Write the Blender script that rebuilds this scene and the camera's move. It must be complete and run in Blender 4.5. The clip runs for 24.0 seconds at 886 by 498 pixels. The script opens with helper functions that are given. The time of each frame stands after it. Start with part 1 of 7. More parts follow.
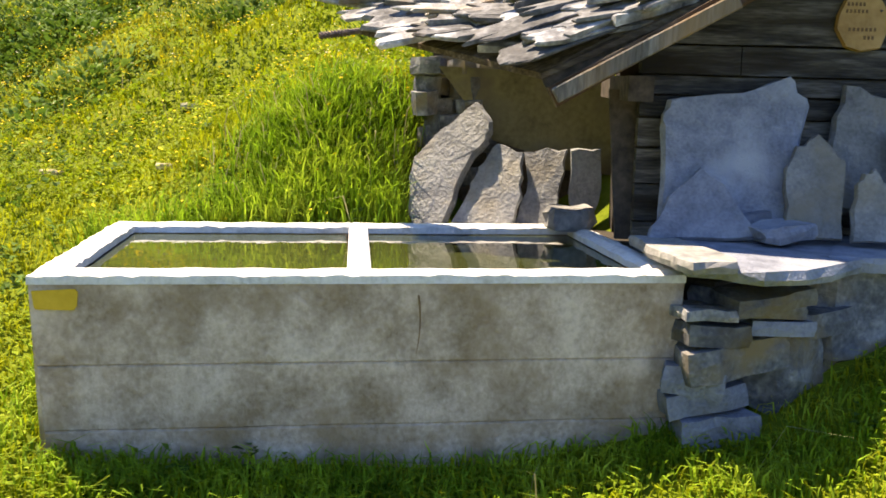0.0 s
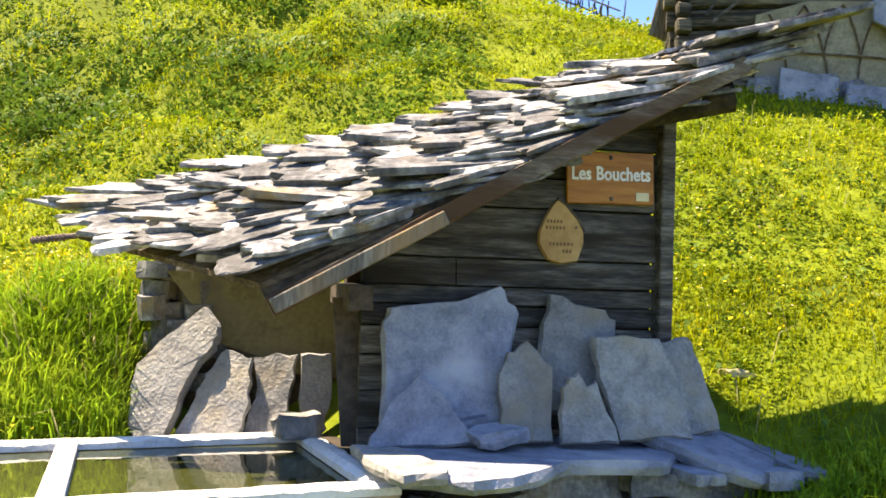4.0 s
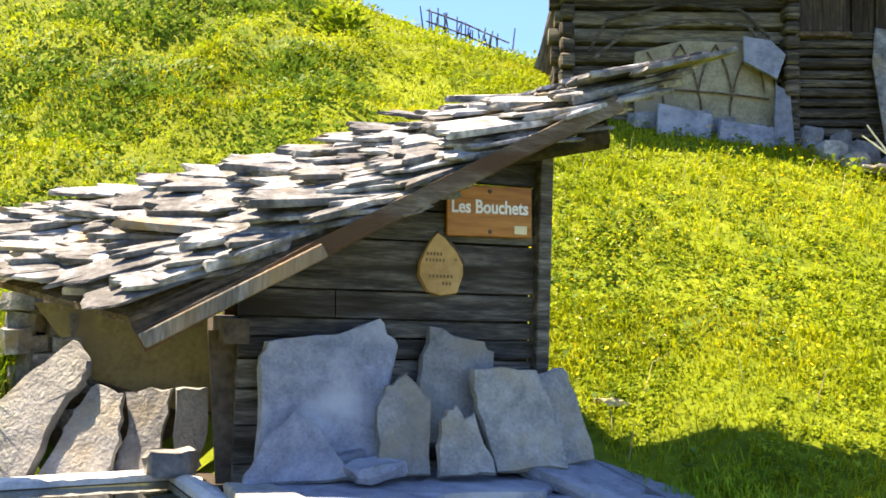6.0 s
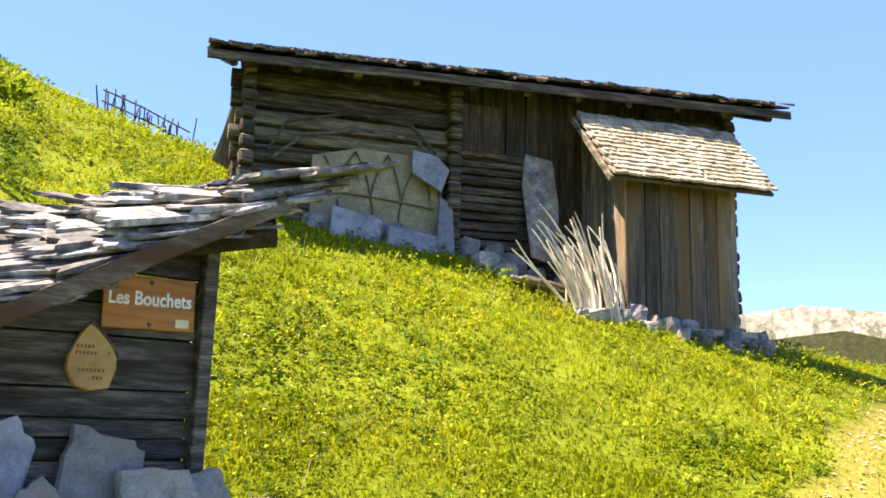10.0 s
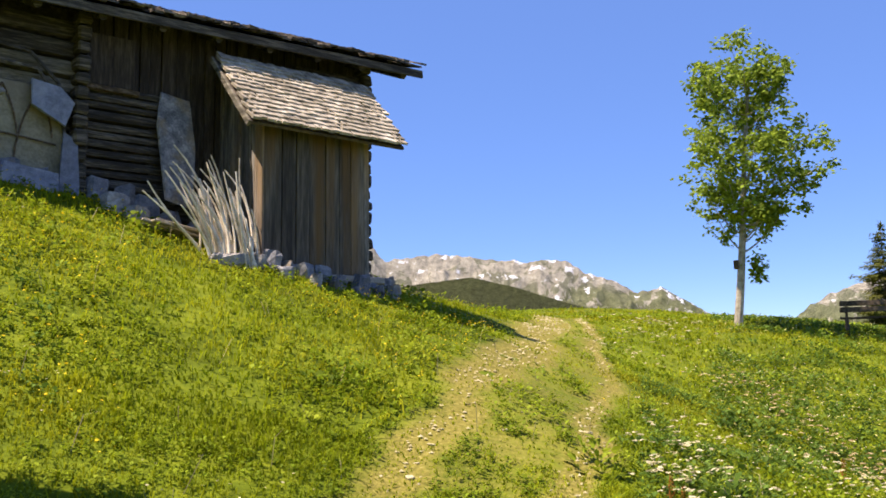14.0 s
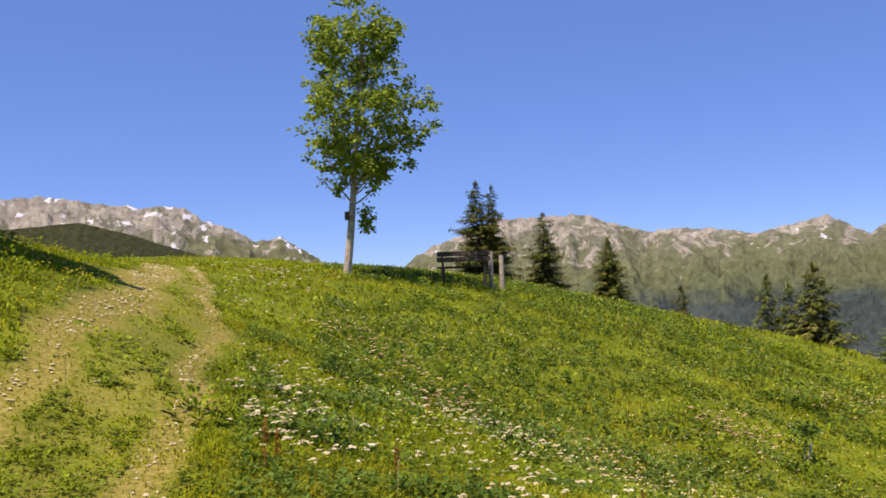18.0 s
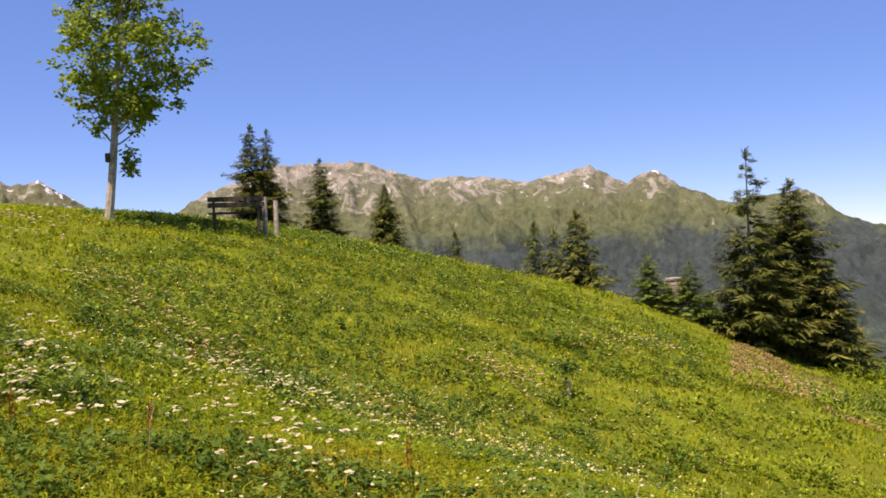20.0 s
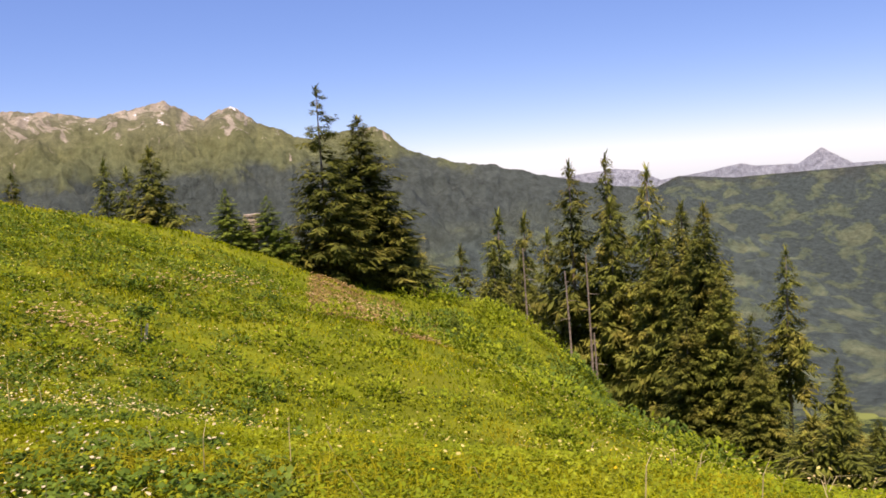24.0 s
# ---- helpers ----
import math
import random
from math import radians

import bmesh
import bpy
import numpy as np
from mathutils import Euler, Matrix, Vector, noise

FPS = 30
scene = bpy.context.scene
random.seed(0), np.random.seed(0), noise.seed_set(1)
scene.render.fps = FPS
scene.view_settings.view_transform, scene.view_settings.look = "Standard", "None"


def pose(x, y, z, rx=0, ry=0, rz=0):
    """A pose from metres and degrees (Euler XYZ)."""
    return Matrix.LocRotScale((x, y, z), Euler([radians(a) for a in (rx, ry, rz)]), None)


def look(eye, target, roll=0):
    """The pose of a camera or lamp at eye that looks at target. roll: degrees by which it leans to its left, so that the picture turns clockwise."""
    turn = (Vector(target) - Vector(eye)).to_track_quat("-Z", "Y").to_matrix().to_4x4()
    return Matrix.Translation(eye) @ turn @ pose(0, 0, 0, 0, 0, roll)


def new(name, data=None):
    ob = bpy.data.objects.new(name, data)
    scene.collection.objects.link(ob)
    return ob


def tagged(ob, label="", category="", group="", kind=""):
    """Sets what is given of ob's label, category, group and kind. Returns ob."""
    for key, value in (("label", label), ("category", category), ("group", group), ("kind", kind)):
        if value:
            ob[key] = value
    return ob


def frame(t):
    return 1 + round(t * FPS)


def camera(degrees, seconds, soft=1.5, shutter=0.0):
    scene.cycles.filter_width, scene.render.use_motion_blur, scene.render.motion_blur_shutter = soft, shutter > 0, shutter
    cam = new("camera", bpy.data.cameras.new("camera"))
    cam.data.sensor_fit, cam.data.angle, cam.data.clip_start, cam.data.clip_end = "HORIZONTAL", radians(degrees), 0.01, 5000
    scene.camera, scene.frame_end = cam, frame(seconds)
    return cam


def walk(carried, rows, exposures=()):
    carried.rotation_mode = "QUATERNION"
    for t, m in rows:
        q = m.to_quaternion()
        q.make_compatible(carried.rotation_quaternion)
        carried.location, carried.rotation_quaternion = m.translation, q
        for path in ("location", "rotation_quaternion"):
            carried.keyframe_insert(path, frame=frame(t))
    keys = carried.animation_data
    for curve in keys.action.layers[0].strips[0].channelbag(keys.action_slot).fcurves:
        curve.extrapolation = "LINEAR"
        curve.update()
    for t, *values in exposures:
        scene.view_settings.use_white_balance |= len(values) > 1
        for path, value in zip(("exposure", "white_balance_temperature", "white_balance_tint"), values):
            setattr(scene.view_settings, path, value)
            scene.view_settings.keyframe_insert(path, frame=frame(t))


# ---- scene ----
cam = camera(51.01, 24.0, soft=1.7)
# seconds, place, yaw, pitch, roll
PATH = [
    (0.0, 0.000, 0.000, 1.500, 0.25, -8.85, -1.33),
    (0.5, 0.017, 0.002, 1.528, -1.69, -7.84, -1.66),
    (1.0, 0.025, 0.004, 1.546, -3.72, -6.27, -1.81),
    (1.5, 0.039, 0.000, 1.561, -5.71, -4.61, -1.82),
    (2.0, 0.074, 0.002, 1.572, -7.51, -2.88, -1.75),
    (2.5, 0.096, 0.006, 1.582, -9.44, -1.14, -1.70),
    (3.0, 0.156, 0.003, 1.592, -10.86, 0.60, -1.63),
    (3.5, 0.208, -0.004, 1.599, -12.29, 2.10, -1.50),
    (5.5, 0.309, -0.035, 1.655, -18.33, 4.16, -1.16),
    (6.0, 0.318, -0.041, 1.655, -20.25, 4.66, -1.18),
    (6.5, 0.326, -0.059, 1.668, -22.46, 5.25, -1.33),
    (7.0, 0.330, -0.050, 1.663, -24.84, 6.56, -1.34),
    (7.5, 0.320, -0.060, 1.672, -27.31, 7.82, -1.50),
    (8.0, 0.322, -0.065, 1.680, -29.75, 9.17, -1.62),
    (8.5, 0.330, -0.071, 1.678, -32.15, 10.59, -1.50),
    (9.0, 0.337, -0.072, 1.673, -34.70, 11.76, -1.38),
    (9.5, 0.337, -0.097, 1.667, -37.39, 11.85, -1.33),
    (10.0, 0.344, -0.135, 1.661, -40.13, 10.95, -1.22),
    (10.5, 0.338, -0.166, 1.652, -42.93, 9.88, -0.98),
    (12.5, 0.368, -0.226, 1.642, -53.78, 8.39, 0.14),
    (13.0, 0.321, -0.268, 1.637, -56.36, 8.19, 0.45),
    (13.5, 0.353, -0.284, 1.635, -58.95, 7.95, 0.68),
    (14.0, 0.384, -0.287, 1.639, -61.58, 7.71, 0.89),
    (14.5, 0.410, -0.293, 1.644, -64.22, 7.44, 1.15),
    (15.0, 0.433, -0.302, 1.645, -66.92, 7.11, 1.45),
    (15.5, 0.441, -0.324, 1.638, -69.65, 6.72, 1.63),
    (16.0, 0.450, -0.348, 1.636, -72.47, 6.23, 1.66),
    (16.5, 0.458, -0.364, 1.631, -75.41, 5.70, 1.69),
    (17.0, 0.439, -0.382, 1.624, -78.44, 5.16, 1.74),
    (17.5, 0.389, -0.400, 1.615, -81.56, 4.58, 1.79),
    (18.0, 0.426, -0.408, 1.615, -84.75, 4.01, 1.88),
    (18.5, 0.469, -0.405, 1.614, -88.13, 3.39, 1.82),
    (20.5, 0.700, -0.523, 1.594, -101.72, -0.76, 2.55),
    (21.0, 0.692, -0.521, 1.595, -105.13, -1.46, 2.60),
    (21.5, 0.673, -0.525, 1.603, -108.53, -1.93, 2.65),
    (22.0, 0.673, -0.522, 1.607, -111.87, -2.40, 2.65),
    (22.5, 0.695, -0.546, 1.601, -115.06, -2.94, 2.85),
    (23.0, 0.729, -0.582, 1.589, -118.10, -3.57, 3.05),
    (23.5, 0.747, -0.608, 1.580, -121.09, -4.30, 3.45),
    (24.0, 0.744, -0.656, 1.573, -123.82, -5.02, 3.82),
]
EXPOSURES = [(0.0, 1.5, 7900, 15), (4.0, 1.93, 8000, 15), (7.0, 2.13, 8100, 16), (8.0, 1.98, 8100, 17), (9.0, 2.0, 8100, 18), (10.5, 1.8, 7700, 19), (12.5, 1.24, 7300, 20), (14.0, 0.98, 7100, 22), (15.0, 0.93, 7250, 23), (16.0, 0.62, 6900, 25), (18.0, 0.52, 7000, 28), (20.5, 0.66, 7500, 31), (24.0, 0.62, 7800, 32)]
walk(cam, [(t, pose(x, y, z, 90 + pitch, roll, yaw)) for t, x, y, z, yaw, pitch, roll in PATH], EXPOSURES)

# ---- world and sun ----
SUN_AZ, SUN_EL = radians(-52), radians(65)
world = bpy.data.worlds.new("sky")
scene.world = world
world.use_nodes = True
wn = world.node_tree
wn.nodes.clear()
sky = wn.nodes.new("ShaderNodeTexSky")
sky.sky_type, sky.sun_disc = "NISHITA", False
sky.sun_elevation, sky.sun_rotation = SUN_EL, SUN_AZ
sky.altitude, sky.air_density, sky.dust_density, sky.ozone_density = 2500, 0.85, 0.0, 3.0
bg = wn.nodes.new("ShaderNodeBackground")
bg.inputs["Strength"].default_value = 0.128
wo = wn.nodes.new("ShaderNodeOutputWorld")
deep = wn.nodes.new("ShaderNodeHueSaturation")
deep.inputs["Saturation"].default_value = 1.25
deep.inputs["Hue"].default_value = 0.505
wn.links.new(sky.outputs[0], deep.inputs["Color"])
even = wn.nodes.new("ShaderNodeMixRGB")
even.inputs[0].default_value, even.inputs[2].default_value = 0.47, (0.93, 1.76, 4.2, 1)
wn.links.new(deep.outputs[0], even.inputs[1])
wn.links.new(even.outputs[0], bg.inputs[0])
wn.links.new(bg.outputs[0], wo.inputs[0])
sun = new("sun", bpy.data.lights.new("sun", "SUN"))
sun.data.energy, sun.data.angle, sun.data.color = 5.0, radians(0.53), (1.0, 0.93, 0.8)
SUN_DIR = Vector((math.sin(SUN_AZ) * math.cos(SUN_EL), math.cos(SUN_AZ) * math.cos(SUN_EL), math.sin(SUN_EL)))
sun.matrix_world = look(SUN_DIR * 50, (0, 0, 0))


# ---- materials ----
def mat(name, cols, scale=6.0, rough=0.85, bump=0.3, fine=40.0, spec=0.3, stretch=(1, 1, 1), rnd=0.0, island=0.0, stain=None, stain_scale=1.2, stain_at=(0.52, 0.66), dist=0.02, metal=0.0, detail=6):
    """Two scales of noise in world space between the colours, an optional stain, grain relief, and a chance shift in value by piece."""
    m = bpy.data.materials.new(name)
    m.use_nodes = True
    n, l = m.node_tree.nodes, m.node_tree.links
    b = n["Principled BSDF"]
    geo = n.new("ShaderNodeNewGeometry")
    mp = n.new("ShaderNodeMapping")
    mp.inputs["Scale"].default_value = stretch
    l.new(geo.outputs["Position"], mp.inputs[0])
    n1 = n.new("ShaderNodeTexNoise")
    n1.inputs["Scale"].default_value, n1.inputs["Detail"].default_value, n1.inputs["Roughness"].default_value = scale, detail, 0.62
    l.new(mp.outputs[0], n1.inputs["Vector"])
    n2 = n.new("ShaderNodeTexNoise")
    n2.inputs["Scale"].default_value, n2.inputs["Detail"].default_value = fine, 4
    l.new(mp.outputs[0], n2.inputs["Vector"])
    mix = n.new("ShaderNodeMath")
    mix.operation = "MULTIPLY_ADD"
    l.new(n2.outputs["Fac"], mix.inputs[0])
    mix.inputs[1].default_value = 0.45
    mul = n.new("ShaderNodeMath")
    mul.operation = "MULTIPLY_ADD"
    l.new(n1.outputs["Fac"], mul.inputs[0])
    mul.inputs[1].default_value, mul.inputs[2].default_value = 1.0, -0.22
    l.new(mul.outputs[0], mix.inputs[2])
    fac = mix.outputs[0]
    ramp = n.new("ShaderNodeValToRGB")
    el = ramp.color_ramp.elements
    for k, c in enumerate(cols):
        p = 0.28 + 0.44 * k / max(1, len(cols) - 1)
        e = el[k] if k < 2 else el.new(p)
        e.position, e.color = p, (*c, 1)
    l.new(fac, ramp.inputs[0])
    col = ramp.outputs[0]
    if stain:
        n3 = n.new("ShaderNodeTexNoise")
        n3.inputs["Scale"].default_value, n3.inputs["Detail"].default_value = stain_scale, 5
        l.new(mp.outputs[0], n3.inputs["Vector"])
        mr = n.new("ShaderNodeMapRange")
        mr.inputs[1].default_value, mr.inputs[2].default_value = stain_at
        l.new(n3.outputs["Fac"], mr.inputs[0])
        mx = n.new("ShaderNodeMixRGB")
        mx.inputs[2].default_value = (*stain, 1)
        l.new(mr.outputs[0], mx.inputs[0])
        l.new(col, mx.inputs[1])
        col = mx.outputs[0]
    for amount, source in ((rnd, "object"), (island, "island")):
        if amount:
            if source == "object":
                r = n.new("ShaderNodeObjectInfo").outputs["Random"]
            else:
                r = geo.outputs["Random Per Island"]
            mr = n.new("ShaderNodeMapRange")
            mr.inputs[3].default_value, mr.inputs[4].default_value = 1 - amount, 1 + amount
            l.new(r, mr.inputs[0])
            hs = n.new("ShaderNodeHueSaturation")
            l.new(mr.outputs[0], hs.inputs["Value"])
            l.new(col, hs.inputs["Color"])
            col = hs.outputs[0]
    l.new(col, b.inputs["Base Color"])
    b.inputs["Roughness"].default_value, b.inputs["Metallic"].default_value = rough, metal
    b.inputs["Specular IOR Level"].default_value = spec
    if bump:
        bp = n.new("ShaderNodeBump")
        bp.inputs["Strength"].default_value, bp.inputs["Distance"].default_value = bump, dist
        l.new(fac, bp.inputs["Height"])
        l.new(bp.outputs[0], b.inputs["Normal"])
    return m


M_CONCRETE = mat("concrete", [(0.25, 0.185, 0.12), (0.45, 0.355, 0.27), (0.67, 0.555, 0.45)], 4.0, 0.92, 0.9, 38, stain=(0.27, 0.185, 0.1), stain_scale=3.2, stain_at=(0.48, 0.74), stretch=(1.1, 1.1, 1.0), detail=9)
M_RIM = mat("worn rim concrete", [(0.5, 0.48, 0.44), (0.7, 0.68, 0.64), (0.78, 0.76, 0.72)], 5, 0.9, 0.6, 45)
M_SLATE = mat("slate", [(0.09, 0.095, 0.103), (0.16, 0.165, 0.175), (0.265, 0.27, 0.272)], 8.0, 0.72, 1.0, 55, rnd=0.22, stain=(0.26, 0.19, 0.1), stain_scale=2.6, stain_at=(0.6, 0.75))
M_SLATE_BLUE = mat("blue slate", [(0.115, 0.124, 0.15), (0.18, 0.194, 0.23), (0.255, 0.272, 0.31)], 9.0, 0.7, 1.0, 60, rnd=0.18, stain=(0.33, 0.34, 0.36), stain_scale=3.0, stain_at=(0.5, 0.72), detail=9)
M_SLATE_GREY = mat("pale grey slate", [(0.13, 0.13, 0.128), (0.215, 0.213, 0.205), (0.32, 0.315, 0.295)], 7, 0.72, 1.0, 50, rnd=0.18, stain=(0.26, 0.22, 0.15), stain_scale=2.4, stain_at=(0.52, 0.72), detail=9)
M_STONE = mat("field stone", [(0.13, 0.13, 0.125), (0.26, 0.25, 0.23), (0.42, 0.4, 0.36)], 5, 0.9, 0.8, 30, rnd=0.2)
M_LOG = mat("weathered log", [(0.012, 0.009, 0.006), (0.045, 0.037, 0.026), (0.17, 0.145, 0.105)], 2.6, 0.85, 0.7, 12, stretch=(0.7, 0.7, 9), rnd=0.25)
M_TURF_COLS = [(0.045, 0.068, 0.005), (0.105, 0.14, 0.008), (0.18, 0.21, 0.014)]
M_PLYWOOD = mat("stained board", [(0.1, 0.08, 0.03), (0.19, 0.155, 0.065), (0.26, 0.22, 0.1)], 3, 0.7, 0.2, 30, stain=(0.14, 0.11, 0.06), stain_scale=3)
M_PLANK = mat("sunbleached plank", [(0.045, 0.04, 0.034), (0.13, 0.118, 0.1), (0.29, 0.262, 0.22)], 2.4, 0.85, 0.7, 12, stretch=(6, 6, 0.7), rnd=0.22, stain=(0.3, 0.19, 0.09), stain_scale=0.5, stain_at=(0.48, 0.74))
M_SHINGLE = mat("weathered shingle", [(0.13, 0.108, 0.075), (0.33, 0.285, 0.21), (0.54, 0.48, 0.38)], 4, 0.85, 0.5, 20, rnd=0.22)
M_SHINGLE_DARK = mat("mossy dark shingle", [(0.025, 0.02, 0.016), (0.07, 0.058, 0.044), (0.2, 0.17, 0.13)], 4, 0.9, 0.6, 20, rnd=0.4)
M_STICK = mat("dry stripped stick", [(0.38, 0.32, 0.22), (0.6, 0.53, 0.41), (0.74, 0.68, 0.56)], 5, 0.8, 0.3, 30, rnd=0.3)
# the brown stain is its own; darker than M_PLANK for the front's shade
M_SHED = mat("shade-darkened weathered brown plank", [(0.03, 0.024, 0.018), (0.1, 0.084, 0.065), (0.22, 0.185, 0.14)], 2.4, 0.85, 0.7, 16, stretch=(3, 3, 0.25), rnd=0.4, stain=(0.2, 0.115, 0.042), stain_scale=1.1, stain_at=(0.5, 0.66))
M_PLASTER = mat("old lime plaster", [(0.13, 0.115, 0.07), (0.23, 0.205, 0.135), (0.33, 0.3, 0.21)], 2.5, 0.95, 0.6, 25, stain=(0.2, 0.17, 0.12))
M_BARK = mat("grey bark", [(0.18, 0.15, 0.11), (0.35, 0.31, 0.24), (0.5, 0.46, 0.38)], 8, 0.9, 0.6, 40)
M_BARK_DARK = mat("spruce bark", [(0.09, 0.075, 0.06), (0.19, 0.16, 0.13), (0.33, 0.29, 0.24)], 6, 0.9, 0.6, 40)
M_RAFTER = mat("brown rafter wood", [(0.035, 0.022, 0.011), (0.09, 0.06, 0.033), (0.18, 0.135, 0.085)], 4, 0.8, 0.5, 16, stretch=(1.0, 4, 4))
M_SIGN = mat("varnished sign board", [(0.2, 0.07, 0.012), (0.36, 0.14, 0.022), (0.46, 0.2, 0.04)], 3, 0.5, 0.15, 14, stretch=(0.6, 3, 5))
M_DISC = mat("pale sawn wood", [(0.3, 0.165, 0.05), (0.42, 0.25, 0.085), (0.5, 0.32, 0.125)], 4, 0.6, 0.15, 22)
M_WHITE = mat("white paint", [(0.7, 0.7, 0.67), (0.8, 0.8, 0.78)], 20, 0.6, 0.0)
M_YELLOW = mat("yellow paint mark", [(0.6, 0.36, 0.02), (0.72, 0.46, 0.04)], 14, 0.6, 0.2, 50)
M_INK = mat("burnt lettering", [(0.13, 0.07, 0.03), (0.2, 0.12, 0.05)], 20, 0.8, 0.0)
M_IRON = mat("rusty iron", [(0.08, 0.06, 0.05), (0.16, 0.12, 0.1)], 30, 0.6, 0.3, 80, metal=0.6)
# near-black fill behind planks and stones: shade of the gaps as colour
M_GAPDARK = mat("dark gap fill", [(0.03, 0.024, 0.017), (0.07, 0.055, 0.04)], 6, 1.0, 0.6)


def leaf_mat(name, cols, through_light=0.35, island=0.35, scale=0.5, rough=0.65, rnd=0.0, spec=0.12, stain=None, stain_scale=0.25):
    """Thin green blades and leaves: gloss on the face, some light passing through."""
    m = mat(name, cols, scale, rough, 0.0, 6.0, spec=spec, island=island, rnd=rnd, stain=stain, stain_scale=stain_scale, stain_at=(0.47, 0.7))
    n, l = m.node_tree.nodes, m.node_tree.links
    b = n["Principled BSDF"]
    tr = n.new("ShaderNodeBsdfTranslucent")
    l.new(b.inputs["Base Color"].links[0].from_socket, tr.inputs["Color"])
    mx = n.new("ShaderNodeMixShader")
    mx.inputs[0].default_value = through_light
    l.new(b.outputs[0], mx.inputs[1])
    l.new(tr.outputs[0], mx.inputs[2])
    l.new(mx.outputs[0], n["Material Output"].inputs["Surface"])
    return m


M_BLADE = leaf_mat("grass blade", [(0.16, 0.205, 0.006), (0.27, 0.325, 0.01), (0.46, 0.455, 0.02)], 0.48, 0.35, 0.5, stain=(0.33, 0.31, 0.018))
M_RANK = leaf_mat("long grass blade", [(0.1, 0.19, 0.012), (0.22, 0.35, 0.02), (0.4, 0.5, 0.045)], 0.45, 0.4, 1.5)
M_HERB = leaf_mat("small meadow herb leaf", [(0.085, 0.14, 0.008), (0.19, 0.26, 0.014), (0.32, 0.37, 0.028)], 0.4, 0.4, 0.8)
M_DOCK = leaf_mat("rusty dock seed", [(0.2, 0.07, 0.015), (0.36, 0.14, 0.03)], 0.2, 0.3, 3.0)
M_DRY = leaf_mat("dry stalk", [(0.3, 0.26, 0.12), (0.45, 0.4, 0.22)], 0.3, 0.3)
M_RUSSET = leaf_mat("dry russet leaf", [(0.2, 0.13, 0.05), (0.33, 0.23, 0.09), (0.45, 0.34, 0.17)], 0.3, 0.3)
M_BROAD = leaf_mat("broad weed leaf", [(0.04, 0.085, 0.012), (0.09, 0.16, 0.02), (0.16, 0.24, 0.04)], 0.3, 0.3, 1.0)
M_ASHLEAF = leaf_mat("ash leaf", [(0.12, 0.18, 0.018), (0.21, 0.29, 0.03), (0.31, 0.39, 0.05)], 0.35, 0.35, 0.6)
M_NEEDLE = leaf_mat("spruce needles", [(0.055, 0.078, 0.015), (0.125, 0.148, 0.026), (0.24, 0.22, 0.048)], 0.25, 0.45, 0.35, rnd=0.25)
M_NEEDLE_YOUNG = leaf_mat("young spruce needles", [(0.08, 0.13, 0.022), (0.14, 0.2, 0.03), (0.2, 0.26, 0.05)], 0.2, 0.35, 0.6)
M_PETAL_W = leaf_mat("white petals", [(0.48, 0.43, 0.25), (0.64, 0.58, 0.38)], 0.25, 0.15)
M_PETAL_C = leaf_mat("cream petals", [(0.45, 0.41, 0.13), (0.6, 0.54, 0.2)], 0.25, 0.2)
M_PETAL_Y = leaf_mat("yellow petals", [(0.62, 0.42, 0.01), (0.8, 0.6, 0.03)], 0.25, 0.15)
M_PETAL_P = leaf_mat("faded tan seed heads", [(0.42, 0.31, 0.15), (0.56, 0.44, 0.24)], 0.25, 0.25)


def track_mat():
    """Bare yellowish earth and grit where wear is high, turf where it is low, broken up by noise."""
    m = mat("earth and turf track", M_TURF_COLS, 0.9, 0.95, 0.9, 14, dist=0.03, spec=0.1)
    n, l = m.node_tree.nodes, m.node_tree.links
    b = n["Principled BSDF"]
    green = b.inputs["Base Color"].links[0].from_socket
    geo = n.new("ShaderNodeNewGeometry")
    at = n.new("ShaderNodeAttribute")
    at.attribute_name = "wear"
    nz = n.new("ShaderNodeTexNoise")
    nz.inputs["Scale"].default_value, nz.inputs["Detail"].default_value, nz.inputs["Roughness"].default_value = 2.6, 12, 0.86
    l.new(geo.outputs["Position"], nz.inputs["Vector"])
    ad = n.new("ShaderNodeMath")
    ad.operation = "MULTIPLY_ADD"
    l.new(nz.outputs["Fac"], ad.inputs[0])
    ad.inputs[1].default_value = 1.75
    l.new(at.outputs["Fac"], ad.inputs[2])
    mr = n.new("ShaderNodeMapRange")
    mr.inputs[1].default_value, mr.inputs[2].default_value = 1.06, 1.56
    l.new(ad.outputs[0], mr.inputs[0])
    grit = n.new("ShaderNodeTexNoise")
    grit.inputs["Scale"].default_value, grit.inputs["Detail"].default_value, grit.inputs["Roughness"].default_value = 22, 8, 0.82
    l.new(geo.outputs["Position"], grit.inputs["Vector"])
    rp = n.new("ShaderNodeValToRGB")
    el = rp.color_ramp.elements
    el[0].position, el[0].color = 0.36, (0.09, 0.085, 0.018, 1)
    el[1].position, el[1].color = 0.72, (0.45, 0.385, 0.18, 1)
    e = el.new(0.56)
    e.color = (0.24, 0.205, 0.042, 1)
    l.new(grit.outputs["Fac"], rp.inputs[0])
    mx = n.new("ShaderNodeMixRGB")
    l.new(mr.outputs[0], mx.inputs[0])
    l.new(green, mx.inputs[1])
    l.new(rp.outputs[0], mx.inputs[2])
    l.new(mx.outputs[0], b.inputs["Base Color"])
    return m


M_TRACK = track_mat()


